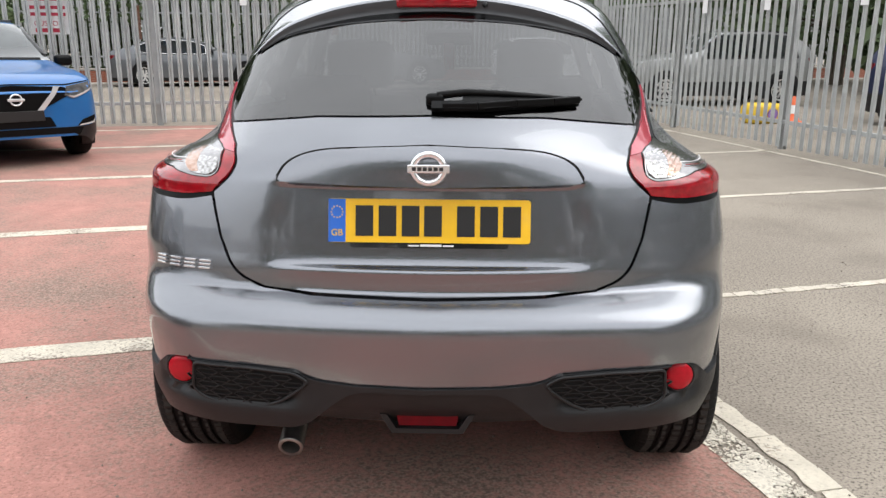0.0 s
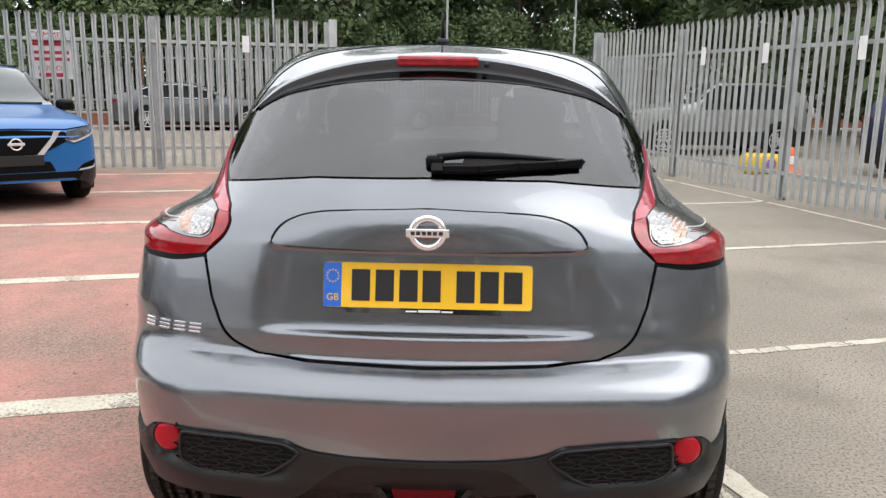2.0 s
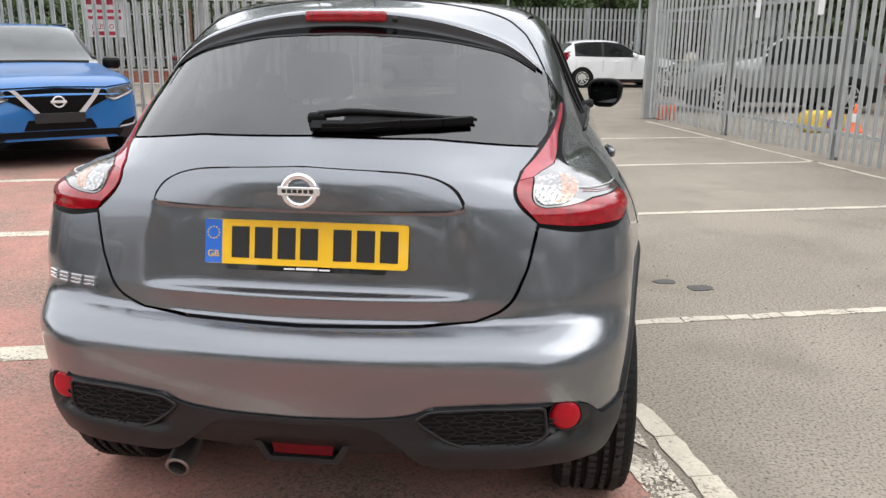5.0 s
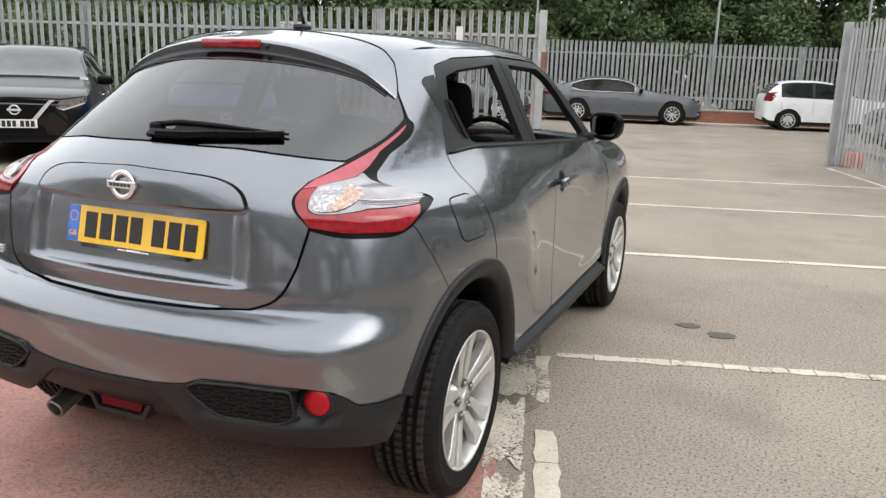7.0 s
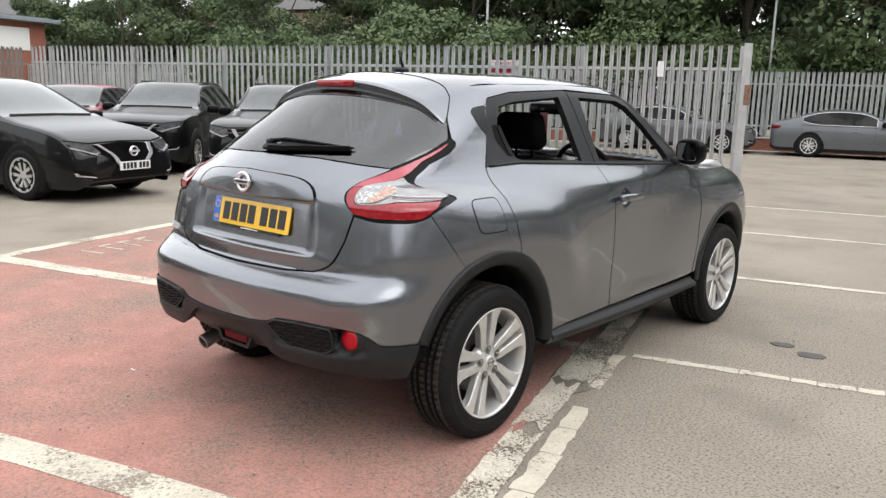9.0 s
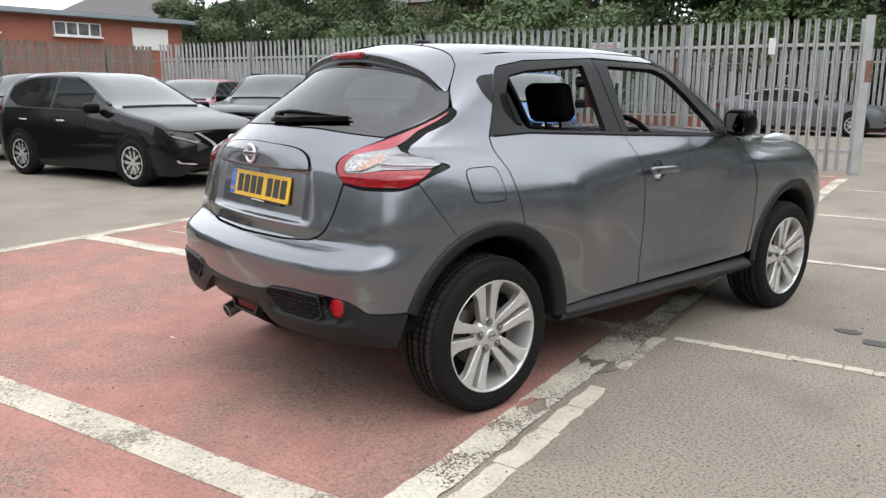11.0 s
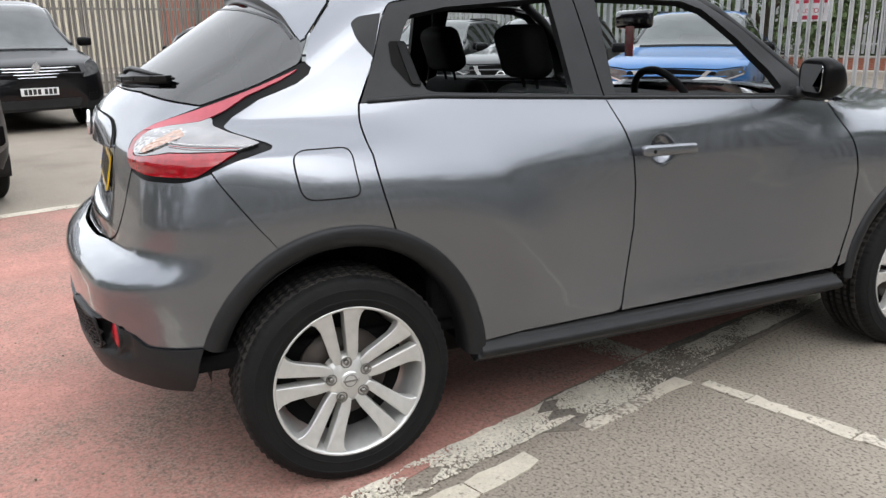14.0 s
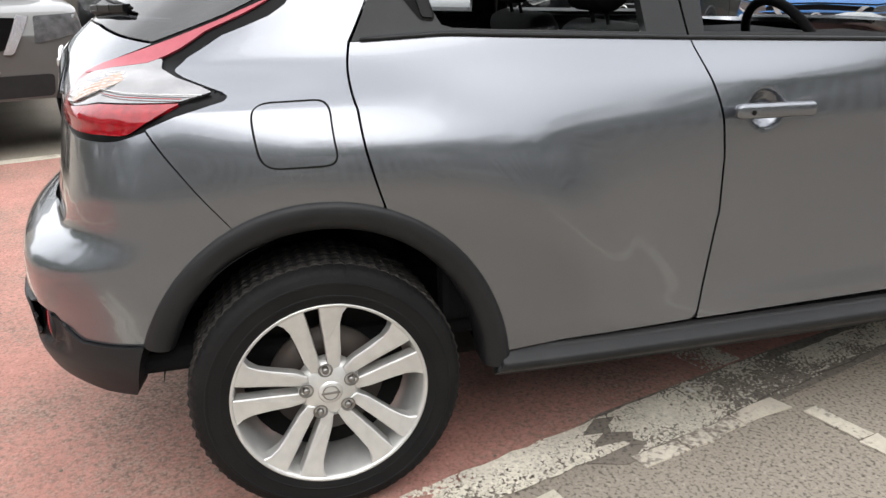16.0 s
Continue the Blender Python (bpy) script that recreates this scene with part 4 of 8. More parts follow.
# side panels
for s in (1, -1):
    QUARTER = [("y", -0.345, 0.994), ("y", -0.284, 1.018), ("y", -0.177, 1.044), ("y", -0.170, 1.050, 0.004), ("y", -0.181, 1.0575), ("y", -0.220, 1.070), ("y", -0.262, 1.084), ("y", -0.281, 1.094, 0.01), ("y", -0.279, 1.102, 0.01), ("y", -0.251, 1.123), ("y", -0.168, 1.171), ("y", -0.058, 1.212), ("y", -0.019, 1.237), ("y", -0.007, 1.256), ("y", -0.020, 1.270),
               ("y", -0.011, 1.300), ("y", 0.009, 1.345), ("y", 0.048, 1.400), ("y", 0.098, 1.450), ("y", 0.112, 1.486), ("y", 0.40, 1.508), ("y", 0.95, 1.520), ("y", 1.36, 1.512), ("y", 1.45, 1.485),
               ("y", 1.38, 1.480), ("y", 0.93, 1.496), ("y", 0.45, 1.474), ("y", 0.262, 1.444, 0.03), ("y", 0.232, 1.400), ("y", 0.186, 1.285), ("y", 0.112, 1.150), ("y", 0.098, 1.100, 0.04), ("y", 0.106, 1.013), ("y", 0.147, 0.806), *arch(*ARCH_R, 72, 116, 9)]
    quarter = panel("rear_quarter_panel", chart(QUARTER), PAINT, car, 0.016, 0.0, 0.018, 0.0014, s, "grey metallic rear quarter panel", True)
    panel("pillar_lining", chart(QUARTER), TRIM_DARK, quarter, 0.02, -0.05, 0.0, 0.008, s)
    if s > 0:
        FLAP = [("y", -0.120, 1.038, 0.035), ("y", 0.052, 1.040, 0.035), ("y", 0.058, 0.902, 0.035), ("y", -0.112, 0.900, 0.035)]
        panel("fuel_flap_gap", chart(FLAP), DARK, quarter, 0.013, 0.0006, 0.0, 0.0, s)
        panel("fuel_flap", chart(FLAP), PAINT, quarter, 0.013, 0.0014, 0.003, 0.004, s, "square fuel flap with rounded corners")
    RDOOR = [("y", 0.108, 1.013), ("y", 0.100, 1.100, 0.04), ("y", 0.116, 1.150), ("y", 0.34, 1.158), ("y", 0.965, 1.128), ("y", 1.020, 0.966, 0.05), ("y", 1.035, 0.84), ("y", 1.034, 0.70), ("y", 1.003, 0.527), ("y", 0.980, 0.408, 0.03),
             ("y", 0.60, 0.400), ("y", 0.452, 0.388), *arch(*ARCH_R, 6, 71, 12)]
    rdoor = panel("rear_door", chart(RDOOR), PAINT, car, 0.02, 0.0, 0.018, 0.002, s, "grey metallic rear door")
    FDOOR = [("y", 0.967, 1.128), ("y", 1.74, 1.098), ("y", 1.955, 1.075), ("y", 2.06, 0.93, 0.08), ("y", 2.09, 0.80), ("y", 2.085, 0.60), ("y", 2.03, 0.42, 0.04), ("y", 0.9825, 0.408), ("y", 1.0055, 0.527), ("y", 1.0365, 0.70), ("y", 1.0375, 0.84),
             ("y", 1.0225, 0.966, 0.05)]
    fdoor = panel("front_door", chart(FDOOR), PAINT, car, 0.0085, lambda x, y, z: -0.024 * (1 - step_up(np.hypot((y - 1.15) / 1.05, z - 0.955), 0.022, 0.056)), 0.018, 0.002, s, "grey metallic front door")
    FENDER = [("y", 1.96, 1.075), ("y", 2.20, 1.072), ("y", 2.60, 1.060), ("y", 2.85, 1.035), ("y", 3.02, 0.93), ("y", 3.06, 0.80), ("y", 2.93, 0.60), *arch(2.53, 0.445, 0.485, 24, 168, 22), ("y", 2.04, 0.42), ("y", 2.089, 0.60), ("y", 2.094, 0.80), ("y", 2.065, 0.93, 0.08)]
    panel("front_wing", chart(FENDER), PAINT, car, 0.03, 0.0, 0.018, 0.002, s, "grey metallic front wing")
    # black arch lips, sill
    for yc, a0, a1 in ((0.008, 2, 160), (2.53, -8, 176)):
        arch_trim(yc, a0, a1, s)
    SILL = [("y", 0.440, 0.384), ("y", 0.60, 0.392), ("y", 0.98, 0.398), ("y", 2.03, 0.396), ("y", 2.07, 0.325), ("y", 1.6, 0.312), ("y", 0.98, 0.312), ("y", 0.42, 0.316)]
    panel("sill", chart(SILL), BLACK_PLASTIC, car, 0.014, lambda x, y, z: -0.012 + 0.040 * step_up(0.394 - z, 0.0, 0.035) - 0.030 * step_up(0.352 - z, 0.0, 0.036), 0.06, 0.0, s, "satin black sill with a rounded ledge")
    # window surrounds and panes
    ROUT = [("y", 0.120, 1.152), ("y", 0.190, 1.285), ("y", 0.2345, 1.398), ("y", 0.266, 1.443), ("y", 0.45, 1.472), ("y", 0.922, 1.494), ("y", 0.962, 1.131), ("y", 0.34, 1.160)]
    RIN = [("y", 0.335, 1.182), ("y", 0.272, 1.312), ("y", 0.298, 1.366), ("y", 0.330, 1.408), ("y", 0.45, 1.431), ("y", 0.836, 1.460), ("y", 0.852, 1.150), ("y", 0.360, 1.175)]
    band("rear_window_frame", chart(ROUT), chart(RIN), BLACK_PLASTIC, rdoor, -0.003, s, "black window frame")
    # the right-hand windows are wound down: only a wedge of the rear pane stands proud
    low_pane = [("y", 0.42, 1.164), ("y", 0.852, 1.146), ("y", 0.849, 1.186)]
    rpane = panel("window_pane", chart(low_pane if s > 0 else RIN), SIDE_GLASS, rdoor, 0.04, -0.012, 0.0, 0.0 if s > 0 else -0.004, s)
    FOUT = [("y", 0.968, 1.131), ("y", 0.928, 1.490), ("y", 1.36, 1.478), ("y", 1.47, 1.452), ("y", 1.62, 1.350), ("y", 1.80, 1.200), ("y", 1.95, 1.078), ("y", 1.74, 1.100)]
    FIN = [("y", 1.010, 1.146), ("y", 1.015, 1.461), ("y", 1.38, 1.449), ("y", 1.462, 1.420), ("y", 1.59, 1.313), ("y", 1.70, 1.200), ("y", 1.735, 1.140), ("y", 1.72, 1.117)]
    band("front_window_frame", chart(FOUT), chart(FIN), BLACK_PLASTIC, fdoor, -0.003, s, "black window frame")
    rpane.visible_shadow = False
    if s < 0:
        fpane = panel("window_pane", chart(FIN), SIDE_GLASS, fdoor, 0.04, -0.012, 0.0, -0.004, s)
        fpane.visible_shadow = False
    QGLASS = [("y", 0.135, 1.384, 0.012), ("y", 0.160, 1.402, 0.02), ("y", 0.233, 1.412), ("y", 0.184, 1.282), ("y", 0.142, 1.333, 0.03)]
    panel("quarter_light", chart(QGLASS), BLACK_PLASTIC, quarter, 0.03, 0.001, 0.0, 0.0, s, "small black quarter light")
    HIDDEN = [("y", 0.244, 1.322, 0.006), ("y", 0.292, 1.322, 0.008), ("y", 0.318, 1.196, 0.008), ("y", 0.290, 1.199, 0.008), ("y", 0.243, 1.262, 0.01)]
    panel("handle_recess", chart(HIDDEN), DARK, rdoor, 0.02, -0.0015, 0.0, -0.006, s)
    panel("hidden_door_handle", chart(HIDDEN[1:4] + [("y", 0.268, 1.318)]), LAMP_BLACK, rdoor, 0.02, 0.003, 0.006, 0.0, s, "black door handle hidden in the window frame")
    # belt trim
    bm = bmesh.new()
    ys = np.linspace(0.14, 1.93, 40)
    zs = np.interp(ys, [0.14, 0.34, 0.965, 1.74, 1.93], [1.153, 1.161, 1.131, 1.101, 1.083])
    us = np.array([u_of("y", y, z) for y, z in zip(ys, zs)])
    tube(bm, on_body(s * us, zs, 0.002)[0], 0.006, 6)
    part("belt_trim", bm, BLACK_PLASTIC, car, "", True)
    # front door handle with its hollow
    hub = on_body(np.array([s * u_of("y", 1.150, 0.955)]), np.array([0.955]), 0.0)[0][0]
    bm = bmesh.new()
    box(bm, -0.014, 0.014, -0.120, 0.112, -0.0235, 0.0235, 0.0135, pose(hub[0] + s * 0.034, hub[1] + 0.005, hub[2] + 0.003, -1.2, 0, 0), 4)
    for v in bm.verts:
        v.co.z = hub[2] + (v.co.z - hub[2]) * (1 - 0.34 * (abs(v.co.y - hub[1]) / 0.12) ** 4)
    part("door_handle", bm, PAINT, fdoor, "grey lever door handle", True)
    bm = lathe(bmesh.new(), [(0.0, 0.0155), (0.006, 0.0155), (0.0075, 0.012)], 16, "x")
    for v in bm.verts:
        v.co.x *= s
    bmesh.ops.transform(bm, matrix=Matrix.Translation((hub[0] + s * 0.034, hub[1] - 0.072, hub[2] + 0.002)), verts=bm.verts[:])
    part("door_lock", bm, DARK, fdoor, "", True)
    for dy in (-0.065, 0.075):
        bm = bmesh.new()
        tube(bm, [(hub[0] - 0.005 * s, hub[1] + dy, hub[2]), (hub[0] + s * 0.034, hub[1] + dy, hub[2])], 0.010, 8)
        part("handle_mount", bm, BLACK_PLASTIC, fdoor, "", True)
    # door mirror
    bm = bmesh.new()
    box(bm, -0.088, 0.088, -0.066, 0.066, -0.074, 0.074, 0.062, None, 6)
    for v in bm.verts:
        if v.co.y < 0:
            v.co.y = max(0.75 * v.co.y, -0.026)
        else:
            v.co.y *= 1.3 * (1 - 0.3 * v.co.z / 0.078)
        v.co.x *= 1 + 0.14 * v.co.z / 0.078
    bmesh.ops.transform(bm, matrix=pose(s * 0.905, 1.795, 1.172, 0, 0, -16 * s), verts=bm.verts[:])
    mirror = part("door_mirror", bm, LAMP_BLACK, car, "black door mirror", True)
    bm = bmesh.new()
    prism(bm, rounded([(-0.088, -0.056, 0.03), (0.092, -0.060, 0.03), (0.100, 0.058, 0.03), (-0.09, 0.060, 0.03)]), 0.0, 0.003, pose(s * 0.905, 1.795, 1.172, 0, 0, -18 * s) @ pose(0, -0.027, 0, 90, 0, 0) @ Matrix.Diagonal((0.74, 0.84, 1, 1)))
    part("mirror_glass", bm, MIRROR, mirror)
    bm = bmesh.new()
    box(bm, -0.05, 0.05, -0.03, 0.03, -0.022, 0.022, 0.012, pose(s * 0.80, 1.80, 1.105, 0, s * -20, 0))
    part("mirror_foot", bm, BLACK_PLASTIC, mirror, "", True)
    # headlamp high on the wing
    bm = bmesh.new()
    tube(bm, [(s * 0.66, 2.56, 1.050), (s * 0.66, 2.68, 1.052), (s * 0.655, 2.80, 1.040), (s * 0.65, 2.92, 1.000), (s * 0.635, 3.02, 0.955), (s * 0.62, 3.07, 0.92)], [0.010, 0.026, 0.034, 0.037, 0.032, 0.012], 14)
    part("running_lamp", bm, WHITE_LENS, car, "clear running lamp on top of the wing", True)
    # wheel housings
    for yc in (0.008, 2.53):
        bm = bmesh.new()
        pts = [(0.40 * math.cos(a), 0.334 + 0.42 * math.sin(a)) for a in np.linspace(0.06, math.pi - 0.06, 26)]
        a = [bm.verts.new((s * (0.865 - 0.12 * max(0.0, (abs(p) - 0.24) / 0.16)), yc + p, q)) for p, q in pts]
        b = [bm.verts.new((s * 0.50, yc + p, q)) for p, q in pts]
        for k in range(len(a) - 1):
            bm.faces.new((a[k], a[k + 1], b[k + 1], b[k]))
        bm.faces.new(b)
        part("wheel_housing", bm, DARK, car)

# front: bumper, grille, headlamps
FRONT = [("u", FRONT_U + TURN_U, 0.36), ("y", 3.10, 0.36, 0.05), ("y", 2.90, 0.38), *arch(2.53, 0.445, 0.485, 6, 22, 4), ("y", 2.935, 0.60), ("y", 3.065, 0.80), ("y", 3.03, 0.92), ("u", FRONT_U + TURN_U, 0.88)]
far = FRONT_U + TURN_U
front_half = chart(FRONT)
for s in (1, -1):
    panel("front_bumper", front_half, PAINT, car, 0.035, 0.0, 0.016, 0.0, s, "grey metallic front bumper")
    panel("front_grille", [(far, 0.66), (far - 0.30, 0.66, 0.03), (far - 0.36, 0.80, 0.03), (far, 0.80)], GLOSS_BLACK, car, 0.04, 0.004, 0.01, 0.0, s, "black front grille")
    panel("front_intake", [(far, 0.40), (far - 0.40, 0.40, 0.03), (far - 0.36, 0.56, 0.03), (far, 0.56)], BLACK_PLASTIC, car, 0.04, 0.004, 0.01, 0.0, s, "black lower intake")
    panel("headlamp", [(far - 0.58, 0.62, 0.05), (far - 0.46, 0.62, 0.05), (far - 0.46, 0.74, 0.05), (far - 0.58, 0.74, 0.05)], CLEAR_LENS, car, 0.03, 0.008, 0.02, 0.0, s, "round headlamp")

# roof, windscreen, bonnet
edge = [(0.20, 1.490), (0.40, 1.508), (0.95, 1.520), (1.36, 1.512), (1.45, 1.485)]
roof_loop = [(edge_x(y, z), y) for y, z in edge]
roof_loop = [(0.0, 0.09), (0.36, 0.095), (edge_x(0.11, 1.478), 0.11), *roof_loop, (0.45, 1.50), (0.0, 1.525)]
top_panel("roof", mirrored(roof_loop), PAINT, car, 0.04, 0.0, 0.012, "grey metallic roof")
ws = [(0.0, 1.53), (0.45, 1.505), (edge_x(1.455, 1.482), 1.455), (0.70, 1.78), (0.765, 1.97), (0.70, 2.12), (0.35, 2.22), (0.0, 2.25)]
wind = top_panel("windscreen", mirrored(ws), SIDE_GLASS, car, 0.05, 0.0, 0.0, "clear windscreen")
wind.visible_shadow = False
for s in (1, -1):
    bm = bmesh.new()
    pts = []
    for y, z in ((1.42, 1.490), (1.55, 1.420), (1.70, 1.305), (1.85, 1.180), (1.96, 1.085)):
        pts.append((s * (edge_x(y, z - 0.01) - 0.030), y, z - 0.012))
    tube(bm, pts, 0.024, 8)
    part("windscreen_pillar", bm, BLACK_PLASTIC, car, "", True)
hood = [(0.0, 2.255), (0.35, 2.225), (0.70, 2.125), (edge_x(2.20, 1.070), 2.20), (edge_x(2.6, 1.058), 2.60), (edge_x(2.85, 1.033), 2.85), (0.55, 3.05), (0.30, 3.13), (0.0, 3.16)]
top_panel("bonnet", mirrored(hood), PAINT, car, 0.04, 0.0, 0.012, "grey metallic bonnet")

# underside
bm = bmesh.new()
box(bm, -0.60, 0.60, 0.25, 3.10, 0.24, 0.36, 0.03)
box(bm, -0.52, 0.52, -0.62, 0.3, 0.40, 0.50, 0.03)
tube(bm, [(-0.5, 0.0, 0.31), (0.5, 0.0, 0.31)], 0.05, 10)
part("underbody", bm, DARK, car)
bm = bmesh.new()
lathe(bm, [(0.026, 0.0), (0.0345, 0.0), (0.0355, 0.004), (0.0345, 0.08), (0.031, 0.16), (0.031, 0.34)], 28, "y")
lathe(bm, [(0.033, 0.004), (0.028, 0.03), (0.026, 0.14), (0.0, 0.14)], 28, "y")
bmesh.ops.transform(bm, matrix=pose(-0.39, -0.590, 0.272, 20, 0, 0), verts=bm.verts[:])
part("exhaust_pipe", bm, STEEL, car, "steel exhaust tailpipe", True)

# number plate with bars for its characters, dealer strip, badges
py = -0.586
tilt = pose(0, py, 0.928, 90 - 12.2, 0, 0)
bm = bmesh.new()
prism(bm, rounded([(-0.262, -0.0565, 0.01), (0.262, -0.0565, 0.01), (0.262, 0.0565, 0.01), (-0.262, 0.0565, 0.01)]), 0.0, 0.005, tilt)
plate = part("number_plate", bm, YELLOW, car, "yellow rear number plate")
bm = bmesh.new()
prism(bm, [(-0.2615, -0.0555), (-0.217, -0.0555), (-0.217, 0.0555), (-0.2615, 0.0555)], 0.0052, 0.0062, tilt)
part("blue_band", bm, PLATE_BLUE, plate)


def bars(parent, mat, m, items, z0=0.0052, z1=0.0066, name="character_bar"):
    for x, y, w, h in items:
        bm = bmesh.new()
        prism(bm, [(x - w / 2, y - h / 2), (x + w / 2, y - h / 2), (x + w / 2, y + h / 2), (x - w / 2, y + h / 2)], z0, z1, m)
        part(name, bm, mat, parent)


bars(plate, PLATE_BLACK, tilt, [(x, 0.0, 0.046, 0.079) for x in (-0.168, -0.108, -0.048, 0.010, 0.095, 0.155, 0.214)])


def lettering(name, words, size, mat, parent, m, deep=0.0008, label=""):
    cu = bpy.data.curves.new(name, "FONT")
    cu.body, cu.size, cu.align_x, cu.align_y, cu.extrude = words, size, "CENTER", "CENTER", deep
    temp = bpy.data.objects.new(name, cu)
    me = bpy.data.meshes.new_from_object(temp)
    bpy.data.objects.remove(temp)
    me.transform(m)
    me.materials.clear()
    me.materials.append(mat)
    ob = new(name, me)
    ob.parent = parent
    return tagged(ob, label)


lettering("country_letters", "GB", 0.024, YELLOW, plate, tilt @ pose(-0.239, -0.032, 0.0068))
bm = bmesh.new()
for k in range(12):
    a = 2 * math.pi * k / 12
    prism(bm, [(-0.239 + 0.015 * math.cos(a) + 0.0022 * math.cos(b), 0.022 + 0.015 * math.sin(a) + 0.0022 * math.sin(b)) for b in np.linspace(0, 2 * math.pi, 6)[:-1]], 0.0062, 0.0068, tilt)
part("star_ring", bm, YELLOW, plate)
bm = bmesh.new()
prism(bm, rounded([(-0.205, -0.070, 0.006), (0.205, -0.070, 0.006), (0.205, -0.050, 0.003), (-0.205, -0.050, 0.003)]), -0.006, 0.003, tilt)
holder = part("plate_holder", bm, GLOSS_BLACK, plate, "black plate holder strip")
bars(plate, WHITE_INK, tilt, [(0.005, -0.0632, 0.055, 0.0058), (-0.04, -0.064, 0.028, 0.004), (0.05, -0.064, 0.028, 0.004)], 0.0035, 0.0042, "dealer_name_bar")

bc = on_body(np.array([0.0]), np.array([1.070]), 0.009)
bturn = Matrix.Translation(bc[0][0]) @ pose(0, 0, 0, 90 - 3, 0, 0)
bm = bmesh.new()
ring = [(0.0385 + 0.0085 * math.cos(a), 0.006 * math.sin(a) + 0.004) for a in np.linspace(0, 2 * math.pi, 13)[:-1]]
lathe(bm, ring, 48, "z", None, True)
bmesh.ops.transform(bm, matrix=bturn @ Matrix.Diagonal((1.0, 0.94, 1, 1)), verts=bm.verts[:])
badge = part("badge", bm, CHROME, tail, "round chrome badge with a crossbar", True)
bm = bmesh.new()
box(bm, -0.053, 0.053, -0.0105, 0.0105, 0.0, 0.012, 0.002, bturn)
part("crossbar", bm, CHROME, badge)
bars(badge, PLATE_BLACK, bturn, [(x, 0.0, 0.010, 0.009) for x in (-0.036, -0.0225, -0.009, 0.0045, 0.018, 0.032)], 0.0118, 0.0128, "bar")
for u in [u_of("x", x, 0.80) for x in (0.735, 0.690, 0.645, 0.600)]:
    p, n = on_body(np.array([-u]), np.array([0.800]), 0.003)
    turn = Matrix.Translation(p[0]) @ Vector(n[0]).to_track_quat("Z", "Y").to_matrix().to_4x4()
    bm = bmesh.new()
    for dy in (-0.013, -0.003, 0.007):
        box(bm, -0.017 + 0.1 * (dy + 0.003), 0.017 + 0.1 * (dy + 0.003), dy, dy + 0.0055, -0.002, 0.003, 0.001, turn)
    part("model_badge_bar", bm, CHROME, bumper, "chrome model badge stroke")

# rear wiper
bm = bmesh.new()
root = on_body(np.array([u_of("x", 0.012, 1.228)]), np.array([1.228]), 0.03)[0][0]
wp = [on_body(np.array([u_of("x", x, z)]), np.array([z]), o)[0][0] for x, z, o in ((0.015, 1.226, 0.020), (0.09, 1.233, 0.020), (0.19, 1.231, 0.017), (0.29, 1.226, 0.014), (0.405, 1.219, 0.010))]
tube(bm, wp, [0.010, 0.010, 0.009, 0.007, 0.004], 8)
wiper = part("rear_wiper", bm, LAMP_BLACK, tail, "black rear wiper resting on the window", True)
WEDGE = [("x", 0.002, 1.198), ("x", 0.14, 1.199), ("x", 0.30, 1.210), ("x", 0.395, 1.211, 0.003), ("x", 0.395, 1.219, 0.003), ("x", 0.28, 1.232), ("x", 0.14, 1.238), ("x", 0.085, 1.236, 0.004), ("x", 0.08, 1.216, 0.002), ("x", 0.002, 1.214, 0.004)]
panel("wiper_cover", chart(WEDGE), LAMP_BLACK, wiper, 0.02, lambda x, y, z: 0.020 - 0.022 * np.abs(x), 0.014, 0.0)
bm = bmesh.new()
box(bm, -0.026, 0.022, -0.008, 0.022, -0.036, -0.004, 0.010, Matrix.Translation(root))
part("wiper_hub", bm, LAMP_BLACK, wiper, "", True)
bm = bmesh.new()
blade = [on_body(np.array([u_of("x", x, z)]), np.array([z]), 0.012)[0][0] for x, z in ((0.03, 1.203), (0.12, 1.204), (0.22, 1.210), (0.32, 1.212), (0.395, 1.215))]
for a, b in zip(blade, blade[1:]):
    d = 0.020
    box(bm, 0, (Vector(b) - Vector(a)).length, -0.010, 0.012, -0.007, 0.013, 0.003, Matrix.Translation(a) @ (Vector(b) - Vector(a)).to_track_quat("X", "Z").to_matrix().to_4x4())
part("wiper_blade", bm, LAMP_BLACK, wiper)

# roof aerial
bm = bmesh.new()
box(bm, -0.022, 0.022, -0.04, 0.04, 0, 0.024, 0.011, pose(0.0, 0.33, 1.558))
tube(bm, [(0, 0.345, 1.575), (0, 0.325, 1.62), (0, 0.308, 1.665)], [0.008, 0.006, 0.004], 8)
part("aerial", bm, BLACK_PLASTIC, car, "black roof aerial", True)


# wheels
def spoke_outline(sign):
    pts = [(0.050, 0.004), (0.080, 0.0095), (0.13, 0.0125), (0.175, 0.0145), (0.212, 0.0165), (0.236, 0.018), (0.230, 0.098), (0.216, 0.086), (0.203, 0.071), (0.18, 0.061), (0.14, 0.0535), (0.09, 0.046), (0.058, 0.036)]
    return [(sign * o, r) for r, o in pts]


WHEEL_TURN = 8.2


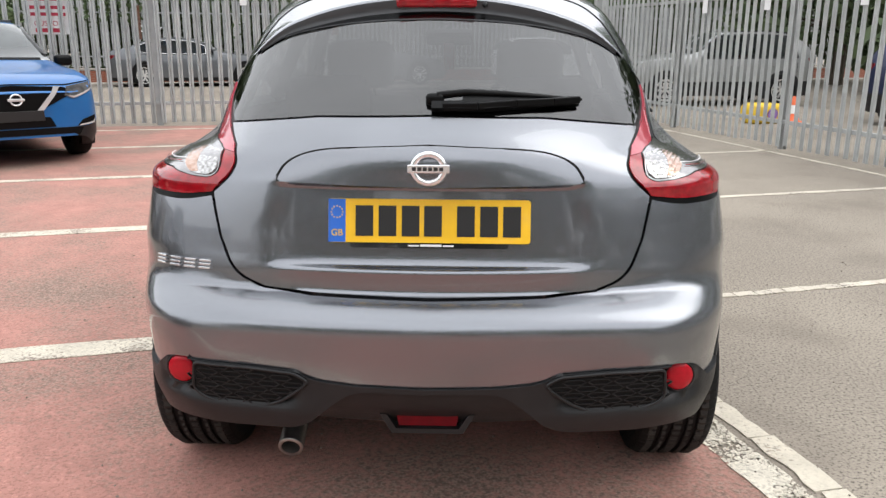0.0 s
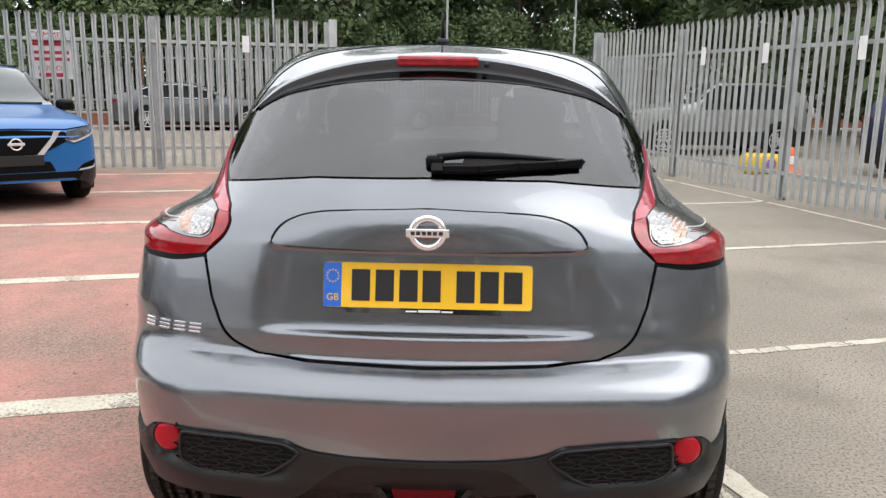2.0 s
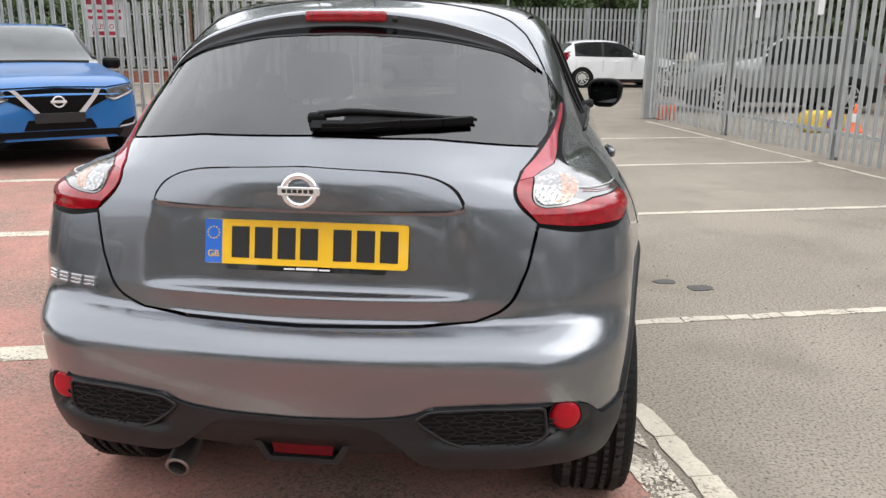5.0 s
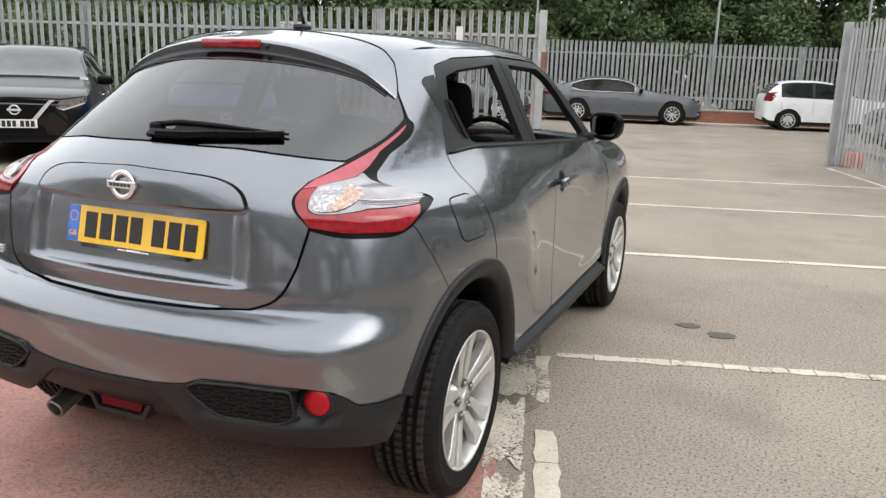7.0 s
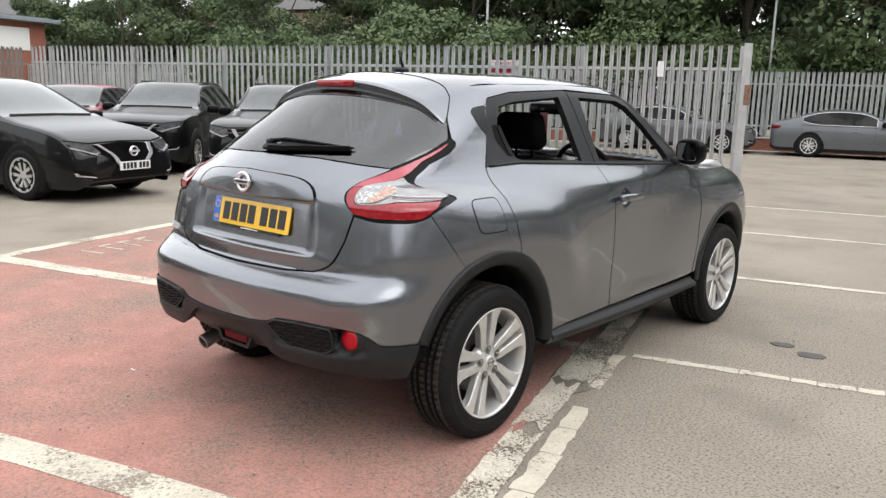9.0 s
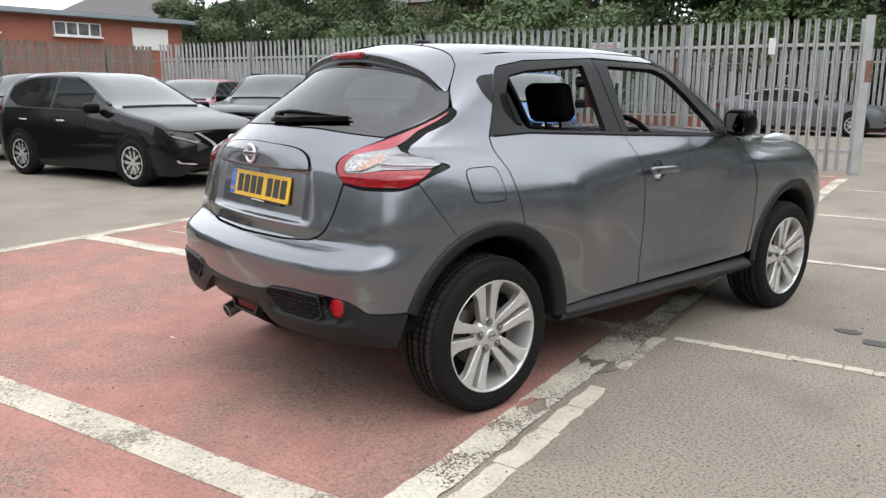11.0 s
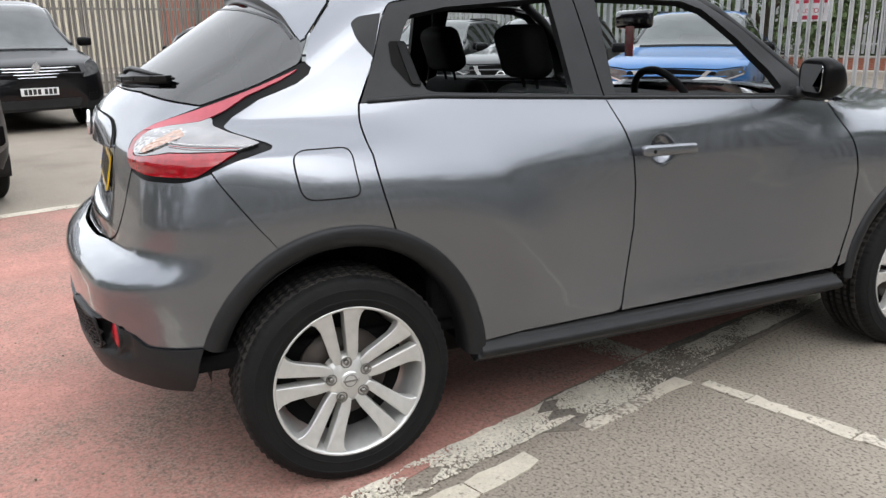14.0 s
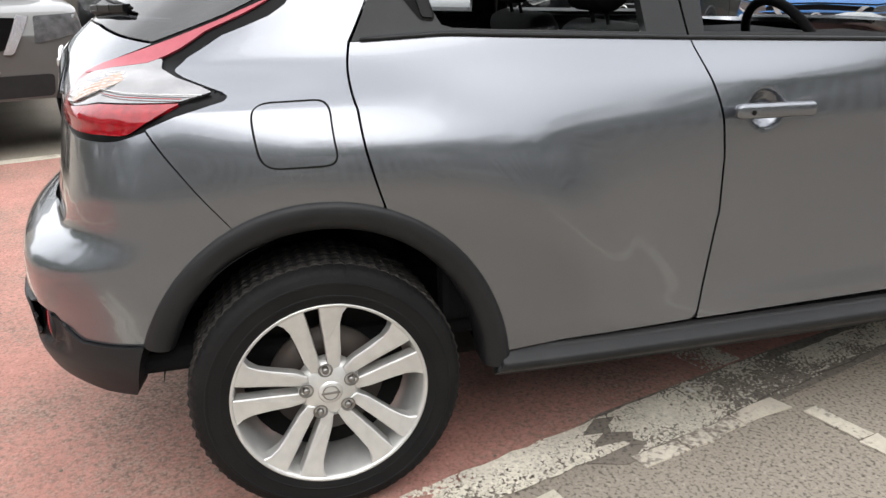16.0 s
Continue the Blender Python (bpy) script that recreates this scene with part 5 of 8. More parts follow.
def make_wheel(parent):
    """A wheel round the x axis, its outer face towards +x at 0."""
    tread = [(0.236, 0.0), (0.241, 0.006), (0.250, 0.009), (0.258, 0.0105), (0.2595, 0.0125), (0.263, 0.0125), (0.2645, 0.0115), (0.290, 0.013), (0.2915, 0.0145), (0.296, 0.014), (0.2975, 0.0120), (0.312, 0.008), (0.322, 0.0), (0.329, -0.014), (0.332, -0.034)]
    shoulder = len(tread) - 4
    for c in (-0.052, -0.083, -0.127, -0.158):
        tread += [(0.331, c + 0.007), (0.322, c + 0.006), (0.322, c - 0.006), (0.331, c - 0.007)]
    tread += [(0.332, -0.176), (0.329, -0.196), (0.322, -0.210), (0.300, -0.219), (0.250, -0.215), (0.230, -0.205)]
    notch = {shoulder + 1, shoulder + 2, shoulder + 3, shoulder + 4} | {len(tread) - 8, len(tread) - 7, len(tread) - 6, len(tread) - 5}
    bm = lathe(bmesh.new(), tread, 288, "x", lambda k, n, r: r - ((0.0030 if k % 8 == 0 else 0.0018) if n in notch and k % 4 == 0 else 0.0))
    tyre = part("tyre", bm, RUBBER, parent, "black road tyre with grooved tread", True)
    tyre.data.set_sharp_from_angle(angle=radians(24))
    ribs = (-0.020, -0.044, -0.060, -0.075, -0.092, -0.118, -0.136, -0.150, -0.167, -0.191)
    for a, b in zip(ribs[::2], ribs[1::2]):
        bm = lathe(bmesh.new(), [(0.328, a), (0.3352, a - 0.002), (0.3352, b + 0.002), (0.328, b)], 144, "x", lambda k, n, r: r - (0.006 if k % 2 == 0 and n in (1, 2) else 0.0))
        part("tread_rib", bm, TREAD, tyre)
    bm = lathe(bmesh.new(), [(0.2395, 0.004), (0.2405, 0.009), (0.237, 0.0105), (0.232, 0.006), (0.2285, -0.004), (0.220, -0.045), (0.208, -0.16), (0.225, -0.205), (0.231, -0.205)], 72, "x")
    rim = part("rim", bm, ALLOY, parent, "silver alloy wheel with five pairs of spokes", True)
    for n in range(5):
        for sign in (1, -1):
            bm = bmesh.new()
            out = spoke_outline(sign)
            front, back = [], []
            for o, r in out:
                lift = -0.022 + 0.027 * min(1, r / 0.22) ** 1.6
                front.append(bm.verts.new((lift, o, r)))
                back.append(bm.verts.new((lift - 0.036, o * (0.97 if r > 0.2 else 0.90), r * 0.985)))
            k = len(out)
            bm.faces.new(front)
            bm.faces.new(back[::-1])
            for a in range(k):
                bm.faces.new((front[a], back[a], back[(a + 1) % k], front[(a + 1) % k]))
            bmesh.ops.recalc_face_normals(bm, faces=bm.faces[:])
            edges = [e for e in bm.edges if all(v in front for v in e.verts)]
            bmesh.ops.bevel(bm, geom=edges, offset=0.0045, segments=3, profile=0.55, affect="EDGES")
            bmesh.ops.transform(bm, matrix=pose(0, 0, 0, 72 * n + WHEEL_TURN, 0, 0), verts=bm.verts[:])
            part("spoke", bm, ALLOY, rim)
        bm = bmesh.new()
        lathe(bm, [(0.0, 0.004), (0.006, 0.004), (0.0085, 0.001), (0.0085, -0.02)], 12, "x")
        lathe(bm, [(0.0095, -0.012), (0.0125, -0.0125), (0.0155, -0.002), (0.0185, -0.004)], 20, "x")
        a = radians(72 * n + WHEEL_TURN)
        bmesh.ops.transform(bm, matrix=Matrix.Translation((-0.010, -0.059 * math.sin(a), 0.059 * math.cos(a))), verts=bm.verts[:])
        part("wheel_nut", bm, STEEL, rim, "", True)
    bm = lathe(bmesh.new(), [(0.030, -0.012), (0.046, -0.015), (0.060, -0.022), (0.076, -0.030), (0.080, -0.06)], 40, "x")
    part("hub", bm, ALLOY, rim, "", True)
    bm = lathe(bmesh.new(), [(0.0, -0.006), (0.022, -0.007), (0.029, -0.010), (0.031, -0.016)], 32, "x")
    cap = part("hub_cap", bm, ALLOY, rim, "", True)
    bm = lathe(bmesh.new(), [(0.017, -0.0055), (0.0185, -0.0040), (0.0205, -0.0065)], 32, "x")
    box(bm, -0.008, -0.0040, -0.023, 0.023, -0.003, 0.003, 0.0005)
    part("hub_cap_mark", bm, STEEL, rim, "", True)
    bm = lathe(bmesh.new(), [(0.07, -0.085), (0.145, -0.085), (0.145, -0.095), (0.07, -0.095)], 48, "x")
    part("brake_disc", bm, DISC, parent, "", True)
    bm = lathe(bmesh.new(), [(0.0, -0.115), (0.206, -0.115)], 32, "x")
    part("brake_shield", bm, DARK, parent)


proto = None
for s, yc in ((1, 0.0), (1, 2.53), (-1, 0.0), (-1, 2.53)):
    m = pose(s * 0.872, yc, 0.334, 0, 0, 0 if s > 0 else 180)
    if proto is None:
        proto = new("wheel")
        proto.parent = car
        make_wheel(proto)
        proto.matrix_basis = m
        tagged(proto, "silver alloy wheel with a black tyre")
    else:
        copy_thing(proto, m)


# cabin
def seat(x, y, z, back=18, wide=0.25):
    bm = bmesh.new()
    box(bm, -wide, wide, -0.25, 0.25, 0.0, 0.16, 0.05, pose(x, y, z), 3)
    box(bm, -wide, wide, -0.06, 0.06, 0.0, 0.60, 0.05, pose(x, y - 0.26, z + 0.06, back, 0, 0), 3)
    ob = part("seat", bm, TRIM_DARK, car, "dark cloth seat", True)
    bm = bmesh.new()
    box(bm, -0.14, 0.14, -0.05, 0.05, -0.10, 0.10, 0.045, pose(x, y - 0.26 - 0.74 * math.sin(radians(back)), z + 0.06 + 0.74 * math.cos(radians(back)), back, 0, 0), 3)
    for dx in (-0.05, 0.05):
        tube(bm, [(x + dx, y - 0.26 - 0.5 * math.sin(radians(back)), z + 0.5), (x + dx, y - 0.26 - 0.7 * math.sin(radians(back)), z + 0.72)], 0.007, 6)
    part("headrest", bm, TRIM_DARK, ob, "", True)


for x in (-0.36, 0.36):
    seat(x, 1.37, 0.515)
    seat(x, 0.48, 0.39, 14)
bm = bmesh.new()
box(bm, -0.70, 0.70, 1.72, 2.15, 0.62, 1.045, 0.06, None, 3)
box(bm, 0.16, 0.52, 1.66, 1.95, 0.92, 1.085, 0.05, None, 3)
part("dashboard", bm, TRIM_DARK, car, "dark dashboard", True)
bm = bmesh.new()
rim_pts = [(0.18 * math.cos(a), 0.18 * math.sin(a), 0.0) for a in np.linspace(0, 2 * math.pi, 37)]
tube(bm, rim_pts, 0.015, 8, False)
box(bm, -0.17, 0.17, -0.03, 0.03, -0.02, 0.02, 0.015)
box(bm, -0.06, 0.06, -0.16, 0.05, -0.03, 0.02, 0.02)
bmesh.ops.transform(bm, matrix=pose(0.36, 1.56, 1.03, -65 + 180, 0, 0), verts=bm.verts[:])
part("steering_wheel", bm, TRIM_DARK, car, "black steering wheel", True)
bm = bmesh.new()
box(bm, -0.12, 0.12, -0.022, 0.022, -0.040, 0.040, 0.018, pose(0.0, 1.66, 1.395))
tube(bm, [(0, 1.67, 1.42), (0, 1.70, 1.44)], 0.012, 6)
inner_mirror = part("interior_mirror", bm, GLOSS_BLACK, car, "black interior mirror", True)
bm = bmesh.new()
box(bm, -0.028, 0.028, -0.003, 0.003, -0.13, 0.0, 0.002, pose(0.0, 1.64, 1.365))
part("hanging_tag", bm, material("red_tag", (0.22, 0.03, 0.03), 0.6, second=(0.3, 0.25, 0.25), scale=20.0), inner_mirror)
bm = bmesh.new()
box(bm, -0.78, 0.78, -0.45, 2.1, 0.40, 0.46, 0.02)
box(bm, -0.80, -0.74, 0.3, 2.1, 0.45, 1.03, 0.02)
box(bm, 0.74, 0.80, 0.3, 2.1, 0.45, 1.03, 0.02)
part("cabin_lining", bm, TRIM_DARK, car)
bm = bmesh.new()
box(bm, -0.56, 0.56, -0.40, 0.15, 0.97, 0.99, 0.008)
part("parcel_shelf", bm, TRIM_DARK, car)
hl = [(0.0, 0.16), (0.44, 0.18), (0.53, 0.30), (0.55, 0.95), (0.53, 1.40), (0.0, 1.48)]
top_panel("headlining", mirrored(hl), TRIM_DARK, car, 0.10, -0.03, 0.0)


# ---- ground: u runs along the bays, v across them ----
GRID = radians(16.5)


def spot(u, v):
    return u * math.cos(GRID) - v * math.sin(GRID), u * math.sin(GRID) + v * math.cos(GRID)


def sheet(name, outline, z, mat, label, category, kind="structure", thick=0.003):
    bm = bmesh.new()
    prism(bm, [spot(u, v) for u, v in outline], z - thick, z)
    ob = part(name, bm, mat)
    return tagged(ob, label, category, "", kind)


bm = bmesh.new()
bmesh.ops.create_grid(bm, x_segments=40, y_segments=40, size=900.0)
tagged(part("ground", bm, ASPHALT), "worn grey asphalt of a car park", "ground", "", "structure")
ragged = random.Random(5)
right_edge = [(0.93 + ragged.uniform(-0.03, 0.03), v) for v in np.arange(-14, 11.0, 0.22)]
sheet("pavement_red", [(-4.2, -14), *right_edge, (0.93, 10.9), (-4.2, 11.4)], 0.004, RED_TARMAC, "faded red surfacing of parking bays", "pavement")


def line(u0, u1, v0, v1, mat=LINE_WHITE, z=0.008, label="worn white bay line painted on the ground", seed=1, chop=0.3):
    """A painted stripe with a slightly ragged outline."""
    r = random.Random(seed)
    long_u = abs(u1 - u0) > abs(v1 - v0)
    n = max(2, int((abs(u1 - u0) if long_u else abs(v1 - v0)) / chop))
    a, b = [], []
    for k in range(n + 1):
        t = k / n
        j, i = r.uniform(-0.007, 0.007), r.uniform(-0.007, 0.007)
        if long_u:
            a.append((u0 + (u1 - u0) * t, v0 + j))
            b.append((u0 + (u1 - u0) * t, v1 + i))
        else:
            a.append((u1 + j, v0 + (v1 - v0) * t))
            b.append((u0 + i, v0 + (v1 - v0) * t))
    if mat in (LINE_WORN, LINE_SPARSE) and not long_u:
        # crumbled ends
        across = [0.12, 0.25, 0.4, 0.55, 0.7, 0.85]
        far_end = [(u1 + (u0 - u1) * f, v1 - r.uniform(0.0, 0.10)) for f in across]
        near_end = [(u0 + (u1 - u0) * f, v0 + r.uniform(0.0, 0.10)) for f in across]
        return sheet("bay_line", a + far_end + b[::-1] + near_end, z, mat, label, "road marking")
    return sheet("bay_line", a + b[::-1], z, mat, label, "road marking")


for k, (v, w) in enumerate(((-6.0, 0.17), (-3.6, 0.17), (-1.26, 0.17), (1.18, 0.175), (3.65, 0.15), (6.07, 0.13), (8.5, 0.12))):
    line(-4.1, -0.72 if v == 1.18 else 0.88, v - w / 2, v + w / 2, seed=k)
line(-0.70, 0.86, 1.10, 1.26, LINE_SPARSE, 0.008, "bay line in sparse, scattered flakes under the car", 46)
line(-4.25, -4.11, -14, 11.2, seed=20)
line(-4.1, 0.85, 10.55, 10.65, seed=21)
for k, v in enumerate((1.18, 3.74, 6.37, 8.95)):
    line(1.20 if k else 3.6, 6.1, v - 0.042, v + 0.042, LINE_THIN, seed=30 + k, z=0.005)
line(0.93, 1.07, 1.30, 2.36, LINE_SPARSE, 0.0090, "sparse flakes of a white band over dark tarmac", 45, 0.05)
line(0.90, 1.05, 2.31, 10.4, LINE_WORN, 0.0085, seed=40)
line(0.875, 1.085, 0.56, 1.40, LINE_SPARSE, 0.0085, "sparse flakes of a white band over dark tarmac", 41, 0.05)
line(0.885, 1.035, -0.10, 0.575, LINE_WORN, 0.0085, "flaking white band breaking up over dark tarmac", 43, 0.05)
line(0.90, 1.045, -1.9, -0.105, LINE_WORN, 0.0085, "flaking white band breaking up over dark tarmac", 42, 0.07)
# old dark tarmac, with the car's shade put into its colour as well
sheet("worn_strip", [(0.86, 0.62), (0.90, 0.40), (1.0, 0.36), (1.10, 0.50), (1.11, 0.95), (1.10, 2.3), (0.92, 2.3), (0.87, 1.4)], 0.0047, SHADED_TARMAC, "dark strip of old tarmac under the worn band, the car's shade in its colour", "pavement")
line(6.02, 6.10, -4, 11.5, seed=44, z=0.005)
# thick line pieces, cracked apart, along the bay's head
r = random.Random(11)
pieces = thing("line_strip", "cracked pale line pieces along the head of the bays", "road marking", "", "structure")


def ragged_piece(u0, u1, v0, v1, mat, high, parent=None, across=False):
    """A slab of thick road paint with a crumbled outline."""
    n = max(3, int((v1 - v0) / 0.05))
    low_side = [(u0 + r.uniform(-0.010, 0.010), v) for v in np.linspace(v0, v1, n)]
    high_side = [(u1 + r.uniform(-0.010, 0.010), v + r.uniform(-0.008, 0.008)) for v in np.linspace(v1, v0, n)]
    bm = bmesh.new()
    prism(bm, [spot(b, a) if across else spot(a, b) for a, b in low_side + high_side], 0.001, high)
    bmesh.ops.recalc_face_normals(bm, faces=bm.faces[:])
    part("line_piece", bm, mat, parent or pieces)


near_line = thing("bay_line", "cream bay line cracked across into slabs", "road marking", "", "structure")
u = 1.19
while u < 3.6:
    lng = r.choice((0.13, 0.19, 0.26))
    ragged_piece(1.138, 1.206, u + 0.003, u + lng - 0.003, LINE_THIN, 0.006, near_line, True)
    u += lng
cuts = [-1.9, -1.42, -1.02, -0.66, -0.30, -0.02, 0.262]
for a, b in zip(cuts, cuts[1:]):
    ragged_piece(1.078, 1.168 + r.uniform(-0.012, 0.01), a + 0.003, b - 0.004, LINE_SLAB, 0.006)
for a, b in ((0.535, 0.70), (0.71, 0.93), (0.94, 1.13)):
    ragged_piece(1.088, 1.150, a, b, LINE_THIN, 0.006)
# painted lettering in the bay beside the car, too worn to read
for k in range(4):
    line(-3.85 + 0.02 * k, -3.55, 1.75 + 0.22 * k, 1.78 + 0.22 * k, seed=50 + k)
    line(-3.85, -3.82, 1.75 + 0.22 * k, 1.90 + 0.22 * k, seed=60 + k)
# oil stains on the asphalt
OIL = material("oil_stain", (0.075, 0.07, 0.065), 0.75, second=(0.11, 0.10, 0.095), scale=9.0, bump=0.6)
for k, (u, v, a, b) in enumerate(((1.98, 1.84, 0.075, 0.05), (2.14, 1.69, 0.085, 0.06))):
    rr = random.Random(80 + k)
    sheet("oil_stain", [(u + a * math.cos(t) * rr.uniform(0.8, 1.1), v + b * math.sin(t) * rr.uniform(0.8, 1.1)) for t in np.linspace(0, 2 * math.pi, 25)[:-1]], 0.0045, OIL, "dark oil stain on the asphalt", "stain", "structure", 0.002)
CRACK = material("ground_crack", (0.09, 0.077, 0.062), 0.95, second=(0.13, 0.11, 0.09), scale=12.0)
for u0, v0, v1, wide in ((1.075, 0.85, 2.4, 0.006),):
    rr = random.Random(int(u0 * 100))
    mids = [(u0 + rr.uniform(-0.010, 0.010), v) for v in np.arange(v0, v1, 0.06)]
    sheet("ground_crack", [(a - wide * rr.uniform(0.3, 0.6), b) for a, b in mids] + [(a + wide * rr.uniform(0.3, 0.6), b) for a, b in mids[::-1]], 0.0054, CRACK, "thin dark crack in the asphalt", "crack", "structure", 0.002)
DIRT = material("grit", (0.20, 0.17, 0.14), 0.95, second=(0.10, 0.08, 0.06), scale=30.0)
bm = bmesh.new()
r = random.Random(3)
for k in range(420):
    u, v = r.uniform(-2.2, 3.5), r.uniform(-2.2, 3.0)
    x, y = spot(u, v)
    s = r.uniform(0.002, 0.006)
    bmesh.ops.create_icosphere(bm, subdivisions=1, radius=s, matrix=Matrix.Translation((x, y, 0.007 + s * 0.4)) @ Matrix.Diagonal((r.uniform(0.7, 1.5), 1, 0.6, 1)))
tagged(part("grit", bm, DIRT), "scattered grit and crumbs on the ground", "grit", "", "stuff")
PAPER = material("paper_scrap", (0.7, 0.69, 0.66), 0.8)
for u, v, turn in ((0.92, 0.95, 20), (2.9, 0.35, 70), (-1.1, -0.35, 10)):
    x, y = spot(u, v)
    bm = bmesh.new()
    prism(bm, [(-0.016, -0.004), (0.014, -0.006), (0.017, 0.004), (-0.012, 0.005)], 0.009, 0.0115, pose(x, y, 0, 0, 0, turn))
    tagged(part("paper_scrap", bm, PAPER), "small white scrap lying on the ground", "litter")


# ---- palisade fences ----
def pale_mesh(name, height, wide=0.074, mat=GALV):
    """A corrugated steel pale with a three-pointed head."""
    w = wide / 2
    prof = [(-w, 0.012), (-w * 0.72, -0.004), (-w * 0.3, -0.004), (0, 0.014), (w * 0.3, -0.004), (w * 0.72, -0.004), (w, 0.012)]
    tops = [-0.05, -0.012, -0.05, 0.0, -0.05, -0.012, -0.05]
    verts, faces = [], []
    for (x, y), t in zip(prof, tops):
        lean = 0.018 if t < 0 else 0.0
        verts += [(x, y, 0.05), (x, y, height - 0.10), (x * 1.15, y - lean, height + t)]
    for k in range(len(prof) - 1):
        a, b = 3 * k, 3 * (k + 1)
        faces += [(a, b, b + 1, a + 1), (a + 1, b + 1, b + 2, a + 2)]
    me = bpy.data.meshes.new(name)
    me.from_pydata(verts, [], faces)
    me.materials.append(mat)
    return me


PALE = pale_mesh("pale", 2.46)


def rail_and_posts(ob, length, every, height, mat, first=0.0, post_names="post"):
    for z in (0.36, height - 0.42):
        bm = bmesh.new()
        box(bm, 0, length, 0.016, 0.060, z - 0.025, z + 0.025, 0.004)
        part("rail", bm, mat, ob)
    s = first
    while s <= length + 0.01:
        bm = bmesh.new()
        box(bm, s - 0.05, s + 0.05, 0.060, 0.066, 0, height - 0.04)
        box(bm, s - 0.05, s + 0.05, 0.120, 0.126, 0, height - 0.04)
        box(bm, s - 0.004, s + 0.004, 0.066, 0.120, 0, height - 0.04)
        part("post", bm, mat, ob)
        s += every


def palisade(name, label, start, end, pitch=0.155, mat=GALV, mesh=None, height=2.4, first=0.0, base=0.0, single=True, every=2.75):
    (x0, y0), (x1, y1) = spot(*start), spot(*end)
    length = math.hypot(x1 - x0, y1 - y0)
    ob = thing(name, label, "fence", at=Matrix.Translation((x0, y0, base)) @ Matrix.Rotation(math.atan2(y1 - y0, x1 - x0), 4, "Z"))
    rail_and_posts(ob, length, every, height, mat, first)
    r = random.Random(len(name) + int(length * 10))
    n = int(length / pitch)
    if single:
        for k in range(n):
            p = new("pale", mesh or PALE)
            p.parent = ob
            p.matrix_basis = pose(0.08 + k * pitch, 0, r.uniform(-0.012, 0.012), 0, 0, 0) @ Matrix.Rotation(radians(r.uniform(-0.5, 0.5)), 4, "Y")
    else:
        bm = bmesh.new()
        for k in range(n):
            at = len(bm.verts)
            bm.from_mesh(mesh or PALE)
            bm.verts.ensure_lookup_table()
            bmesh.ops.translate(bm, verts=bm.verts[at:], vec=(0.08 + k * pitch, 0, r.uniform(-0.012, 0.012)))
        tagged(part("pale_row", bm, mat, ob), "", "", "", "stuff")
    return ob


P0, P0B = (0.98, 11.20), (-16.2, 11.45)
fence_a = palisade("palisade_fence", "galvanised steel palisade fence along the end of the bays", P0B, P0, height=2.46, first=17.18 - 2.75 * 6)
fence_b = palisade("palisade_fence", "galvanised steel palisade fence beside the drive lane", (6.32, 12.0), (6.28, -12.0), first=0.0)
# gate post with rusty hinge plate
x, y = spot(1.06, 11.20)
post = thing("gate_post", "square galvanised gate post with rusty hinge plate", "gate post", at=pose(x, y, 0, 0, 0, 16.5))
bm = bmesh.new()
box(bm, -0.065, 0.065, -0.065, 0.065, 0, 2.46, 0.006)
part("shaft", bm, GALV, post)
RUST = material("rust", (0.16, 0.07, 0.035), 0.9, second=(0.25, 0.2, 0.17), scale=22.0, bump=0.5)
bm = bmesh.new()
box(bm, 0.0, 0.10, -0.075, -0.067, 1.45, 1.78, 0.002)
part("hinge_plate", bm, RUST, post)
x, y = spot(6.30, 12.08)
post = thing("gate_post", "square galvanised gate post at the fence's end", "gate post", at=pose(x, y, 0, 0, 0, 16.5))
bm = bmesh.new()
box(bm, -0.065, 0.065, -0.065, 0.065, 0, 2.46, 0.006)
part("shaft", bm, GALV, post)
# far fence on a brick wall
BACK_V = 24.9
far_pale = pale_mesh("far_pale", 2.12, 0.094)
far_fence = palisade("palisade_fence", "galvanised palisade fence on a low brick wall across the road", (-46, BACK_V + 1.5), (46, BACK_V - 1.5), 0.155, GALV, far_pale, 2.12, 0.5, 0.45, False)


